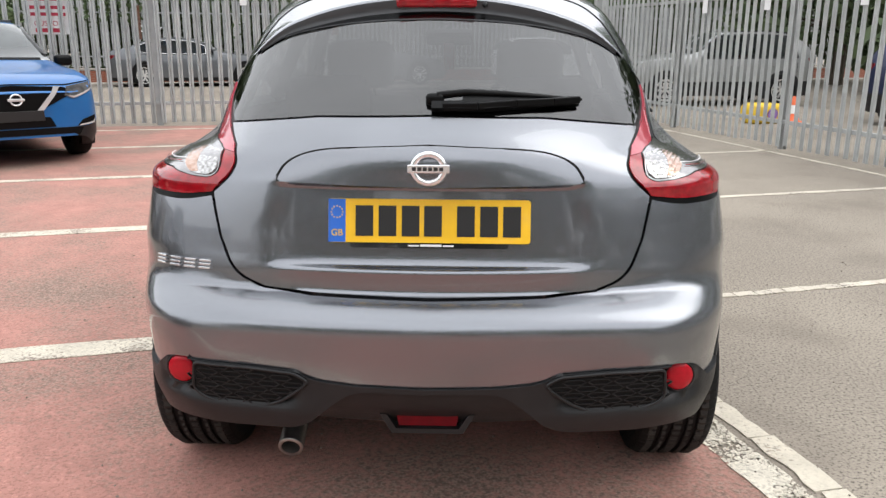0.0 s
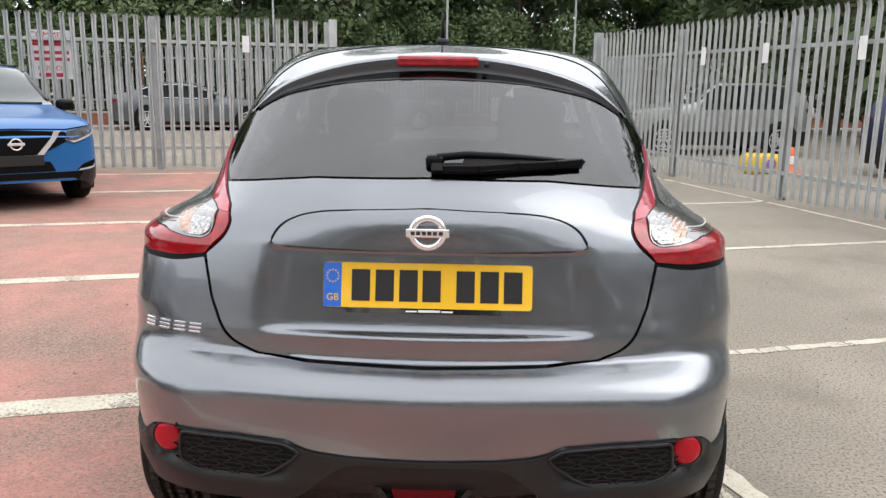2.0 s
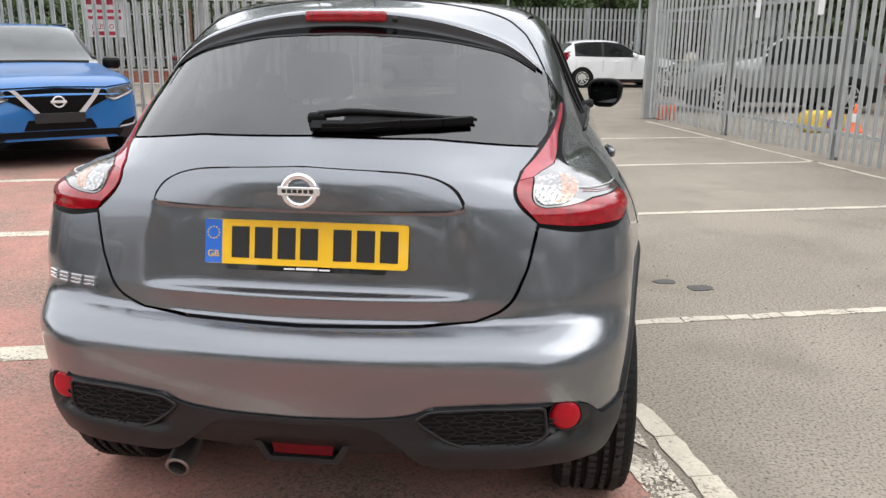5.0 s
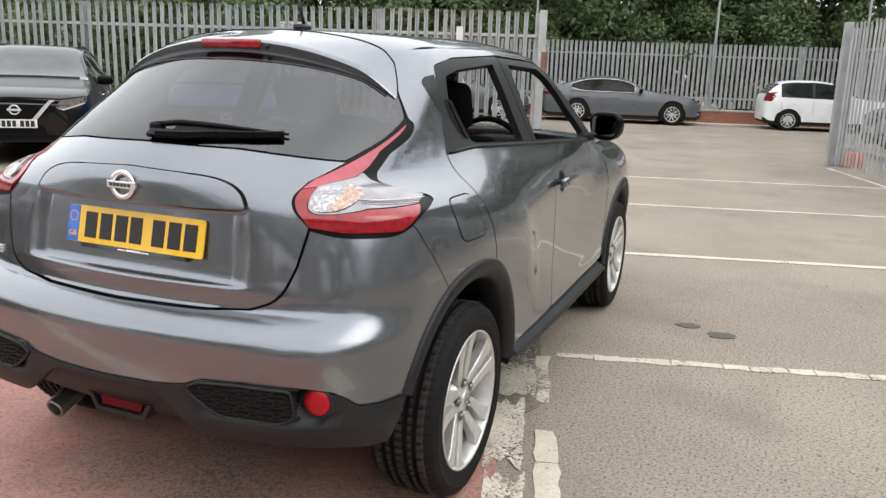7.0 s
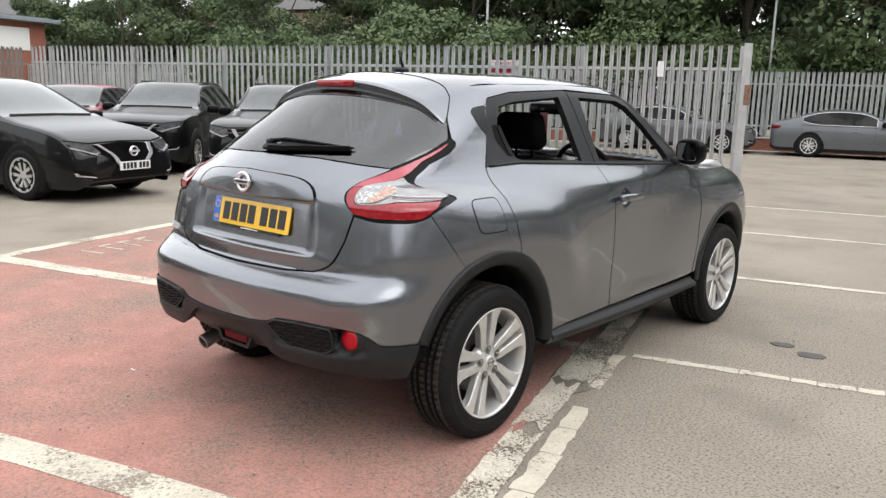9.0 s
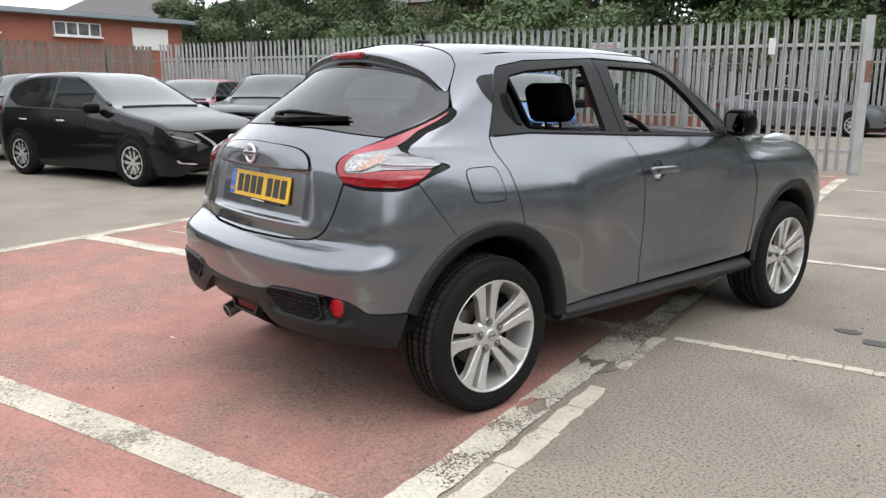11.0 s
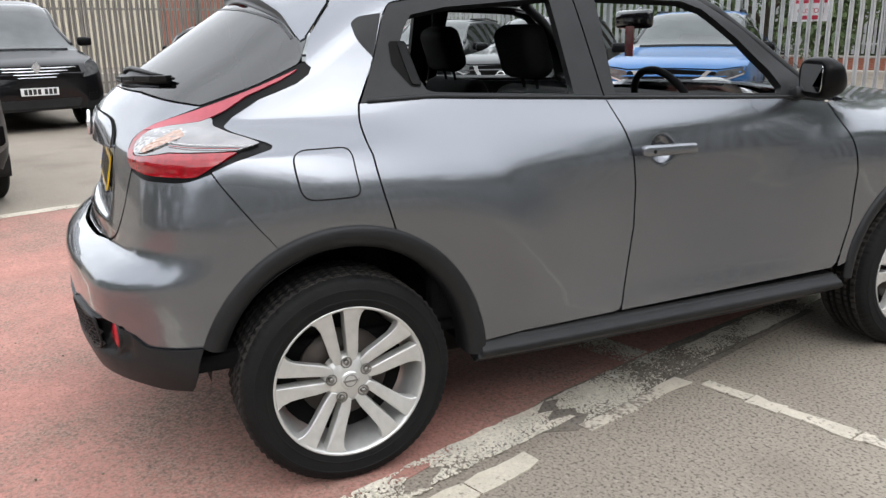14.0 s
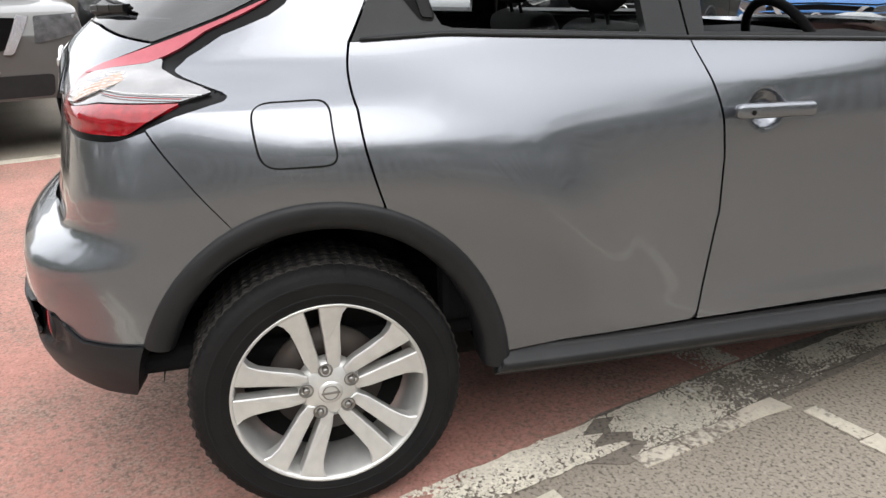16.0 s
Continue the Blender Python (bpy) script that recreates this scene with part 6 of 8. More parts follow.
def brick_wall(name, label, start, end, height, rows, part_bricks):
    (x0, y0), (x1, y1) = spot(*start), spot(*end)
    length = math.hypot(x1 - x0, y1 - y0)
    ob = thing(name, label, "wall", "", "structure", Matrix.Translation((x0, y0, 0)) @ Matrix.Rotation(math.atan2(y1 - y0, x1 - x0), 4, "Z"))
    bm = bmesh.new()
    box(bm, 0, length, 0.0, 0.22, 0, height)
    part("core", bm, MORTAR, ob)
    bm = bmesh.new()
    s = 0.0
    while s < length:
        box(bm, s + 0.003, min(s + 0.9, length) - 0.003, -0.04, 0.26, height, height + 0.05, 0.008)
        s += 0.9
    part("coping", bm, STONE_CAP, ob)
    me = bpy.data.meshes.new("brick")
    bm = bmesh.new()
    box(bm, 0.005, 0.220, -0.008, 0.1, 0.005, 0.070, 0.003, None, 1)
    bm.to_mesh(me)
    bm.free()
    me.materials.append(BRICK)
    lo, hi = part_bricks
    rest_v, rest_f = [], []
    for k in range(rows):
        s = -0.1125 * (k % 2)
        while s < length - 0.2:
            if lo < s < hi and s >= 0:
                b = new("brick", me)
                b.parent, b.location = ob, (s, 0, 0.075 * k)
            elif s >= 0:
                base = len(rest_v)
                rest_v += [(s + a, y, 0.075 * k + c) for a, y, c in ((0.005, -0.008, 0.005), (0.22, -0.008, 0.005), (0.22, -0.008, 0.07), (0.005, -0.008, 0.07), (0.005, 0.05, 0.005), (0.22, 0.05, 0.005), (0.22, 0.05, 0.07), (0.005, 0.05, 0.07))]
                rest_f += [tuple(base + i for i in f) for f in ((0, 1, 2, 3), (3, 2, 6, 7), (0, 4, 5, 1), (1, 5, 6, 2), (0, 3, 7, 4))]
            s += 0.225
    tagged(link_mesh("brick_courses", rest_v, rest_f, BRICK, ob), "", "", "", "stuff")


brick_wall("wall_low", "low red brick wall with pale coping under the far fence", (-46, BACK_V + 1.35), (46, BACK_V - 1.65), 0.40, 5, (42.0, 53.0))
sheet("pavement_far", [(-46, BACK_V + 0.5), (46, BACK_V - 2.5), (46, BACK_V - 1.6), (-46, BACK_V + 1.4)], 0.02, STONE_CAP, "pale edging strip along the brick wall", "pavement", "structure", 0.018)

# brown fence along the left side
BROWN_PALE = pale_mesh("brown_pale", 2.40, 0.086, BROWN_STEEL)
palisade("palisade_fence", "weathered brown palisade fence before a brick building", (-16.8, -12), (-16.25, 11.4), 0.128, BROWN_STEEL, BROWN_PALE)
sheet("kerb_left", [(-16.6, -12), (-16.35, -12), (-15.9, 11.3), (-16.15, 11.3)], 0.12, STONE_CAP, "low concrete edging under the fence", "kerb", "structure", 0.12)

# signs on the fence
SIGN = material("sign_white", (0.72, 0.72, 0.72), 0.5, second=(0.62, 0.6, 0.6), scale=8.0)
SIGN_RED = material("sign_red", (0.45, 0.03, 0.06), 0.5)


def on_fence(u, z, back=0.07):
    """A frame on the near fence's line: x along it, z up."""
    t = (u - P0B[0]) / (P0[0] - P0B[0])
    v = P0B[1] + t * (P0[1] - P0B[1])
    x, y = spot(u, v)
    a = math.degrees(math.atan2(P0[1] - P0B[1], P0[0] - P0B[0])) + 16.5
    return Matrix.Translation((x, y, z)) @ pose(0, 0, 0, 0, 0, a) @ pose(0, back, 0, 90, 0, 0)


m = on_fence(-3.28, 1.80)
bm = bmesh.new()
prism(bm, [(-0.33, -0.37), (0.33, -0.37), (0.33, 0.37), (-0.33, 0.37)], -0.004, 0.0, m)
sign = tagged(part("notice_board", bm, SIGN), "white notice board with red lettering behind the palings", "sign")
lettering("letters", "COMMER", 0.125, SIGN_RED, sign, m @ pose(-0.04, 0.29, 0.002))
lettering("letters", "CUSTOM", 0.105, SIGN_RED, sign, m @ pose(0.0, -0.21, 0.002))
bars(sign, SIGN_RED, m, [(-0.05, 0.17, 0.44, 0.08), (0.0, 0.03, 0.5, 0.05), (0.0, -0.07, 0.5, 0.05), (0.0, -0.31, 0.4, 0.06)], 0.001, 0.003, "text_bar")
m = on_fence(-0.35, 2.03, -0.02)
bm = bmesh.new()
prism(bm, [(-0.055, -0.13), (0.055, -0.13), (0.055, 0.13), (-0.055, 0.13)], 0.0, 0.003, m)
tagged(part("notice_plate", bm, SIGN), "small white notice plate fixed to the palings", "sign")
m = on_fence(-2.0, 1.62, 0.07)
bm = bmesh.new()
box(bm, -0.05, 0.05, -0.26, 0.26, -0.05, 0.0, 0.004, m)
tagged(part("junction_box", bm, RUST), "rusty metal box on the fence", "box")
for v in (8.35, 6.9, 5.2):
    x, y = spot(6.25, v)
    bm = bmesh.new()
    box(bm, -0.006, 0.0, -0.06, 0.06, 1.78, 2.04, 0.001, pose(x, y, 0, 0, 0, 16.5))
    tagged(part("notice_plate", bm, SIGN), "small white notice plate fixed to the palings", "sign")


# ---- parked cars round about ----
from mathutils.bvhtree import BVHTree

CAR_GLASS = material("car_windscreen", (0.075, 0.083, 0.084), 0.05, 0.15, spec=0.5, coat=0.7, coat_rough=0.0, second=(0.035, 0.038, 0.039), scale=1.6, amount=0.8)
DARK_GLASS = material("car_side_window", (0.016, 0.018, 0.018), 0.03, 0.0, spec=0.6, coat=0.3, coat_rough=0.0, second=(0.05, 0.054, 0.054), scale=1.6, amount=0.7)
HEAD_LENS = material("headlamp_lens", (0.13, 0.135, 0.14), 0.12, 0.5, coat=1.0, coat_rough=0.01, second=(0.30, 0.305, 0.31), scale=13.0, amount=0.7)
BRIGHT_TRIM = material("bright_trim", (0.72, 0.72, 0.72), 0.25, 0.5, second=(0.62, 0.62, 0.63), scale=9.0, amount=0.5)


def car_paint(name, base, metal=0.2):
    return material(name, base, 0.34, metal, spec=0.12, coat=0.55, coat_rough=0.02, second=tuple(c * 0.8 for c in base), scale=3.0, amount=0.4)


BLUE_PAINT = car_paint("vivid_blue_paint", (0.022, 0.125, 0.34))
BLACK_PAINT = car_paint("black_paint", (0.004, 0.004, 0.0046), 0.0)
SILVER_PAINT = car_paint("silver_paint", (0.27, 0.275, 0.27), 0.4)
WHITE_PAINT = car_paint("white_paint", (0.75, 0.75, 0.75), 0.0)
GREY_PAINT = car_paint("mid_grey_paint", (0.125, 0.130, 0.138), 0.4)
RED_PAINT = car_paint("red_paint", (0.24, 0.02, 0.035))
NAVY_PAINT = car_paint("navy_paint", (0.02, 0.025, 0.06))
BRONZE_PAINT = car_paint("grey_brown_paint", (0.13, 0.127, 0.121), 0.4)


def simple_wheel(radius):
    """Tyre and rim meshes of a distant wheel, outer face towards +x."""
    bm = lathe(bmesh.new(), [(radius * 0.68, 0.0), (radius * 0.76, 0.012), (radius * 0.93, 0.010), (radius, -0.02), (radius, -0.19), (radius * 0.9, -0.21), (radius * 0.6, -0.2)], 36, "x")
    tyre = bpy.data.meshes.new("tyre")
    bm.to_mesh(tyre)
    bm.free()
    tyre.materials.append(RUBBER)
    tyre.shade_smooth()
    bm = lathe(bmesh.new(), [(radius * 0.69, 0.008), (radius * 0.63, 0.006), (radius * 0.60, -0.03), (radius * 0.58, -0.12)], 36, "x")
    for n in range(5):
        for side in (-1, 1):
            a = radius * 0.62
            vs = [bm.verts.new(p) for p in ((-0.012, side * 0.012, 0.03), (-0.012, side * 0.040, 0.03), (0.002, side * 0.085, a), (0.002, side * 0.035, a))]
            ws = [bm.verts.new((v.co.x - 0.03, v.co.y, v.co.z)) for v in vs]
            faces = [vs, ws[::-1]] + [[vs[k], ws[k], ws[(k + 1) % 4], vs[(k + 1) % 4]] for k in range(4)]
            for f in faces:
                bm.faces.new(f)
            bmesh.ops.rotate(bm, verts=vs + ws, cent=(0, 0, 0), matrix=Matrix.Rotation(radians(72 * n), 3, "X"))
    lathe(bm, [(0.0, -0.004), (0.05, -0.008), (0.06, -0.03)], 20, "x")
    bmesh.ops.recalc_face_normals(bm, faces=bm.faces[:])
    rim = bpy.data.meshes.new("rim")
    bm.to_mesh(rim)
    bm.free()
    rim.materials.append(ALLOY)
    bm = lathe(bmesh.new(), [(0.0, -0.06), (radius * 0.62, -0.06)], 24, "x")
    back = bpy.data.meshes.new("wheel_back")
    bm.to_mesh(back)
    bm.free()
    back.materials.append(DARK)
    return tyre, rim, back


WHEELS = {}


def parked_car(name, label, paint, at, length, width, height, base, front_over, top, belt, side_glass, screens, radius=0.34, clear=0.22, clad=True, face=(), tail=(), group="", roof_pillar=(), mirror_z=1.05, cap_round=0.45, belt_rise=0.06, rear_kick=0.30, body_frames=False, pane_trim=None):
    """A whole car, its rear axle at the origin and its nose towards +y. top: (y, z) along the roofline; face, tail: pieces on its nose and its tail."""
    ob = thing(name, label, "car", group, at=at)
    y1 = base + front_over
    y0 = y1 - length
    top_at = smooth_curve([p[0] for p in top], [p[1] for p in top])
    ys = sorted(set(np.round(np.concatenate([np.arange(y0, y1, 0.11), [p[0] for p in top], list(side_glass), [y0, y0 + 0.02, y0 + 0.06, y0 + 0.13, y1 - 0.13, y1 - 0.06, y1 - 0.02, y1], *[list(s) for s in screens], list(roof_pillar)]), 3)))
    ys = [y for y in ys if y0 <= y <= y1]

    def half(y):
        d = min(y - y0, y1 - y)
        k = 1.0 if d >= cap_round else 0.70 + 0.30 * math.sqrt(max(0.0, 1 - (1 - d / cap_round) ** 2))
        return width / 2 * k

    sections = []
    for y in ys:
        w, t = half(y), float(top_at(y))
        b = min(belt + belt_rise * (1 - (y - y0) / length) * 1.0, t - 0.03)
        g = min(1.0, max(0.0, (t - b) / 0.45))
        d = min(y - y0, y1 - y)
        low = clear + 0.10 * max(0.0, 1 - d / 0.15)
        up = lambda f: b + (t - b) * f
        sections.append([(w * 0.93, low), (w * 0.985, low + 0.10), (w, 0.42 * b + 0.1), (w * 1.0, 0.66 * b), (w * 0.985, 0.86 * b), (w * (0.955), b), (w * (0.93 - 0.13 * g), up(0.62)), (w * (0.90 - 0.19 * g), up(0.90)), (w * (0.82 - 0.20 * g), up(0.975)), (w * 0.42, up(0.997) + 0.004), (0.0, t + 0.008)])
    count = len(sections[0])
    full = [[(x, z) for x, z in s] + [(-x, z) for x, z in s[-2::-1]] for s in sections]
    verts, n = [], len(full[0])
    for y, s in zip(ys, full):
        verts += [(x, y, z) for x, z in s]
    groups = {}

    def add(key, f):
        groups.setdefault(key, []).append(f)

    for k in range(len(ys) - 1):
        ym = (ys[k] + ys[k + 1]) / 2
        for j in range(n - 1):
            f = (k * n + j, k * n + j + 1, (k + 1) * n + j + 1, (k + 1) * n + j)
            i = min(j, n - 2 - j)
            kind = "body"
            if i <= 0 or (i == 1 and clad):
                kind = "lower_body"
            elif i in (5, 6) and side_glass[0] < ym < side_glass[-1]:
                kind = "door_frame_l" if j > n / 2 else "door_frame_r"
            elif i >= 7 or i == 6:
                for q, (a, b) in enumerate(screens):
                    if a < ym < b:
                        kind = ("windscreen", "rear_window")[q] if i >= 7 else kind
            add(kind, f)
    add("body", tuple(range(n))[::-1])
    add("body", tuple((len(ys) - 1) * n + j for j in range(n)))
    tree = BVHTree.FromPolygons([Vector(v) for v in verts], [f for fs in groups.values() for f in fs])
    for key, fs in groups.items():
        used = sorted({v for f in fs for v in f})
        at_ = {v: m for m, v in enumerate(used)}
        mat = paint if key == "body" else BLACK_PLASTIC if key == "lower_body" or ("frame" in key and not body_frames) else paint if "frame" in key else CAR_GLASS
        me = link_mesh(key[:-2] if key[-2:] in ("_l", "_r") else key, [verts[v] for v in used], [tuple(at_[v] for v in f)[::-1] for f in fs], mat, ob, "" if key == "body" else "", False)
        bm = bmesh.new()
        bm.from_mesh(me.data)
        bmesh.ops.recalc_face_normals(bm, faces=bm.faces[:])
        bm.to_mesh(me.data)
        bm.free()
        me.data.shade_smooth()
        me.data.set_sharp_from_angle(angle=radians(33))
    # wheels with dark arches
    if radius not in WHEELS:
        WHEELS[radius] = simple_wheel(radius)
    for s in (1, -1):
        for yc in (0.0, base):
            w = half(yc)
            bm = lathe(bmesh.new(), [(radius * 0.5, 0.0), (radius + 0.035, 0.0), (radius + 0.075, 0.004 if clad else -0.01), (radius + 0.08, -0.15)], 40, "x")
            for v in list(bm.verts):
                if v.co.z + radius < clear * 0.7:
                    v.co.z = clear * 0.7 - radius
            bmesh.ops.transform(bm, matrix=pose(s * (w + 0.004), yc, radius, 0, 0, 0 if s > 0 else 180), verts=bm.verts[:])
            part("wheel_arch", bm, BLACK_PLASTIC if clad else DARK, ob, "", True)
            wheel = new("wheel")
            wheel.parent = ob
            wheel.matrix_basis = pose(s * (w + 0.004), yc, radius, 0, 0, 0 if s > 0 else 180)
            for nm, me in zip(("tyre", "rim", "wheel_back"), WHEELS[radius]):
                o = new(nm, me)
                o.parent = wheel
        bm = bmesh.new()
        box(bm, -0.11, 0.11, -0.05, 0.07, -0.07, 0.07, 0.045, pose(s * (width / 2 * 0.96 + 0.11), screens[0][1] - 0.30, mirror_z, 0, 0, -8 * s), 3)
        part("door_mirror", bm, paint if paint is WHITE_PAINT else LAMP_BLACK, ob, "", True)
        yh = (side_glass[0] + side_glass[-1]) / 2
        for dy in (-0.55, 0.42):
            bm = box(bmesh.new(), -0.012, 0.02, -0.09, 0.09, -0.012, 0.012, 0.008, pose(s * width / 2 * 0.99, yh + dy, belt - 0.12))
            part("door_handle", bm, BRIGHT_TRIM if paint is BLACK_PAINT else paint, ob, "", True)
        for yy in [side_glass[0] + 0.03, *[r + 0.045 for r in roof_pillar], side_glass[-1] - 0.05]:
            pts = []
            for f in np.linspace(0.30, 0.90, 8):
                hit = tree.ray_cast(Vector((s * 3, yy, clear + 0.12 + (belt - clear - 0.12) * f)), Vector((-s, 0, 0)))
                if hit[0]:
                    pts.append(hit[0] + Vector((s * 0.001, 0, 0)))
            if len(pts) > 1:
                part("door_seam", tube(bmesh.new(), pts, 0.004, 4), DARK, ob)

    # side windows, rising to a point behind; black pillars along the windscreen
    def sill_z(y):
        return min(belt + belt_rise * (1 - (y - y0) / length), float(top_at(y)) - 0.03)

    ya, yb = side_glass[0] + 0.03, side_glass[-1] - 0.03
    cuts = [ya, *[q for p in roof_pillar for q in (p, p + 0.08)], yb]
    for a, b in zip(cuts[::2], cuts[1::2]):
        low_edge, high_edge = [], []
        for y in np.linspace(a, b, 9):
            z0, rise = sill_z(y), float(top_at(y)) - sill_z(y)
            kick = max(0.0, 1 - (y - ya) / 0.45)
            low_edge.append((y, z0 + 0.02 + rear_kick * rise * kick ** 2))
            high_edge.append((y, max(z0 + 0.84 * rise * (1 - 0.12 * kick), low_edge[-1][1] + 0.012)))
        for s in (1, -1):
            q, faces = cells_of(np.array(low_edge + high_edge[::-1]), 0.09)
            pts = []
            for y, z in q:
                hit = tree.ray_cast(Vector((s * 3, y, z)), Vector((-s, 0, 0)))
                pts.append(hit[0] + Vector((s * 0.006, 0, 0.002)) if hit[0] else Vector((s * 0.7, y, z)))
            pane = skin("side_window", np.array(pts), np.array([(float(s), 0.0, 0.0)] * len(pts)), faces, DARK_GLASS, ob, 0.012)
            if pane_trim:
                rim = []
                for y, z in low_edge + high_edge[::-1] + low_edge[:1]:
                    hit = tree.ray_cast(Vector((s * 3, y, z)), Vector((-s, 0, 0)))
                    if hit[0]:
                        rim.append(hit[0] + Vector((s * 0.008, 0, 0)))
                part("window_trim", tube(bmesh.new(), rim, 0.011, 5), pane_trim, pane, "", True)
    for s in (1, -1):
        pts = [(s * sec[7][0], y, sec[7][1]) for y, sec in zip(ys, sections) if screens[0][0] - 0.02 <= y <= screens[0][1] - 0.12]
        if len(pts) > 2:
            part("screen_pillar", tube(bmesh.new(), pts, 0.026, 8), paint if body_frames else GLOSS_BLACK, ob, "", True)
    cowl = screens[0][1]
    bm = bmesh.new()
    pts = []
    for x in np.linspace(-0.36 * width, 0.36 * width, 11):
        hit = tree.ray_cast(Vector((x, cowl - 0.05, 3)), Vector((0, 0, -1)))
        if hit[0]:
            pts.append(hit[0])
    if len(pts) > 2:
        tube(bm, pts, 0.020, 6)
        part("screen_cowl", bm, BLACK_PLASTIC, ob, "", True)
    for s in (1, -1):
        pts = []
        for yy in np.linspace(side_glass[0], side_glass[-1], 14):
            zz = belt + belt_rise * (1 - (yy - y0) / length)
            hit = tree.ray_cast(Vector((s * 3, yy, zz)), Vector((-s, 0, 0)))
            if hit[0]:
                pts.append(hit[0])
        if len(pts) > 2:
            part("belt_trim", tube(bmesh.new(), pts, 0.010, 5), BLACK_PLASTIC, ob, "", True)

    def fit_on(piece, y_from, sign):
        nm, outline, mat, both, off = piece
        for s in (1, -1) if both else (1,):
            q, faces = cells_of(rounded([(p[0] * s, *p[1:]) for p in outline]), 0.05)
            pts, nor = [], []
            for x, z in q:
                hit = tree.ray_cast(Vector((x, y_from, z)), Vector((0, -sign, 0)))
                p = hit[0] if hit[0] else Vector((x, (y1 if sign > 0 else y0) - sign * 0.2, z))
                pts.append((p.x, p.y + sign * off, p.z))
                nor.append((0.0, float(sign), 0.0))
            o = skin(nm, np.array(pts), np.array(nor), faces, mat, ob, 0.03)
    for piece in face:
        fit_on(piece, y1 + 1, 1)
    for piece in tail:
        fit_on(piece, y0 - 1, -1)
    return ob


def v_front(z, w, paint, low=0.30):
    """Nose pieces of a crossover with a V-shaped grille: z is the height of the bonnet's edge, w half the width."""
    return [("grille", [(0, z - 0.34), (0.20 * w, z - 0.34, 0.02), (0.60 * w, z - 0.16, 0.02), (0.58 * w, z - 0.075, 0.02), (0, z - 0.05)], LAMP_BLACK, True, 0.010),
            ("grille_trim", [(0.19 * w, z - 0.365, 0.02), (0.245 * w, z - 0.365, 0.02), (0.50 * w, z - 0.085), (0.53 * w, z - 0.070), (0.455 * w, z - 0.066), (0.20 * w, z - 0.335)], BRIGHT_TRIM, True, 0.024),
            ("grille_trim_low", [(0, z - 0.365), (0.20 * w, z - 0.365), (0.20 * w, z - 0.338), (0, z - 0.338)], BRIGHT_TRIM, True, 0.022),
            ("bonnet_seam", [(0, z - 0.046), (0.60 * w, z - 0.060), (0.93 * w, z - 0.020), (0.93 * w, z - 0.010), (0.60 * w, z - 0.048), (0, z - 0.034)], DARK, True, 0.006),
            ("headlamp", [(0.54 * w, z - 0.16, 0.01), (0.64 * w, z - 0.20, 0.02), (0.93 * w, z - 0.11, 0.02), (0.95 * w, z - 0.02, 0.02), (0.60 * w, z - 0.07)], HEAD_LENS, True, 0.014),
            ("running_light", [(0.58 * w, z - 0.165), (0.65 * w, z - 0.192), (0.92 * w, z - 0.110), (0.92 * w, z - 0.092), (0.66 * w, z - 0.170)], BRIGHT_TRIM, True, 0.020),
            ("number_plate_panel", [(0, z - 0.50), (0.42 * w, z - 0.50, 0.02), (0.36 * w, z - 0.39, 0.02), (0, z - 0.39)], LAMP_BLACK, True, 0.010),
            ("lower_intake", [(0, low), (0.66 * w, low, 0.05), (0.74 * w, low + 0.12, 0.03), (0, low + 0.12)], LAMP_BLACK, True, 0.008),
            ("fog_recess", [(0.66 * w, low + 0.13, 0.02), (0.90 * w, low + 0.15, 0.02), (0.93 * w, low + 0.24, 0.02), (0.74 * w, low + 0.20, 0.02)], LAMP_BLACK, True, 0.008),
            ("fog_trim", [(0.68 * w, low + 0.128, 0.005), (0.90 * w, low + 0.148, 0.01), (0.92 * w, low + 0.19), (0.90 * w, low + 0.19), (0.885 * w, low + 0.165), (0.70 * w, low + 0.145)], BRIGHT_TRIM, True, 0.016)]


def ring_badge(ob, y, z, r=0.066):
    bm = lathe(bmesh.new(), [(r * 0.75, 0.0), (r * 0.85, 0.012), (r, 0.008), (r, -0.02)], 28, "y")
    box(bm, -r * 1.25, r * 1.25, -0.01, 0.014, -r * 0.22, r * 0.22, 0.002)
    bmesh.ops.transform(bm, matrix=pose(0, y, z), verts=bm.verts[:])
    part("badge", bm, BRIGHT_TRIM, ob, "round chrome badge", True)


def front_plate(ob, y, z, mat, count=7):
    bm = bmesh.new()
    box(bm, -0.26, 0.26, -0.006, 0.006, -0.0555, 0.0555, 0.003, pose(0, y, z))
    o = part("number_plate", bm, mat, ob)
    if count:
        bars(o, PLATE_BLACK, pose(0, y + 0.0065, z, 90, 0, 180), [((k - 3) * 0.062 + (0.02 if k > 3 else -0.01), 0, 0.044, 0.078) for k in range(count)], 0.0, 0.0015)


def bay_pose(u, v, heading):
    """A car's pose: its rear axle at (u, v), its nose turned heading degrees from +u towards +v."""
    x, y = spot(u, v)
    return pose(x, y, 0, 0, 0, heading + 16.5 - 90)


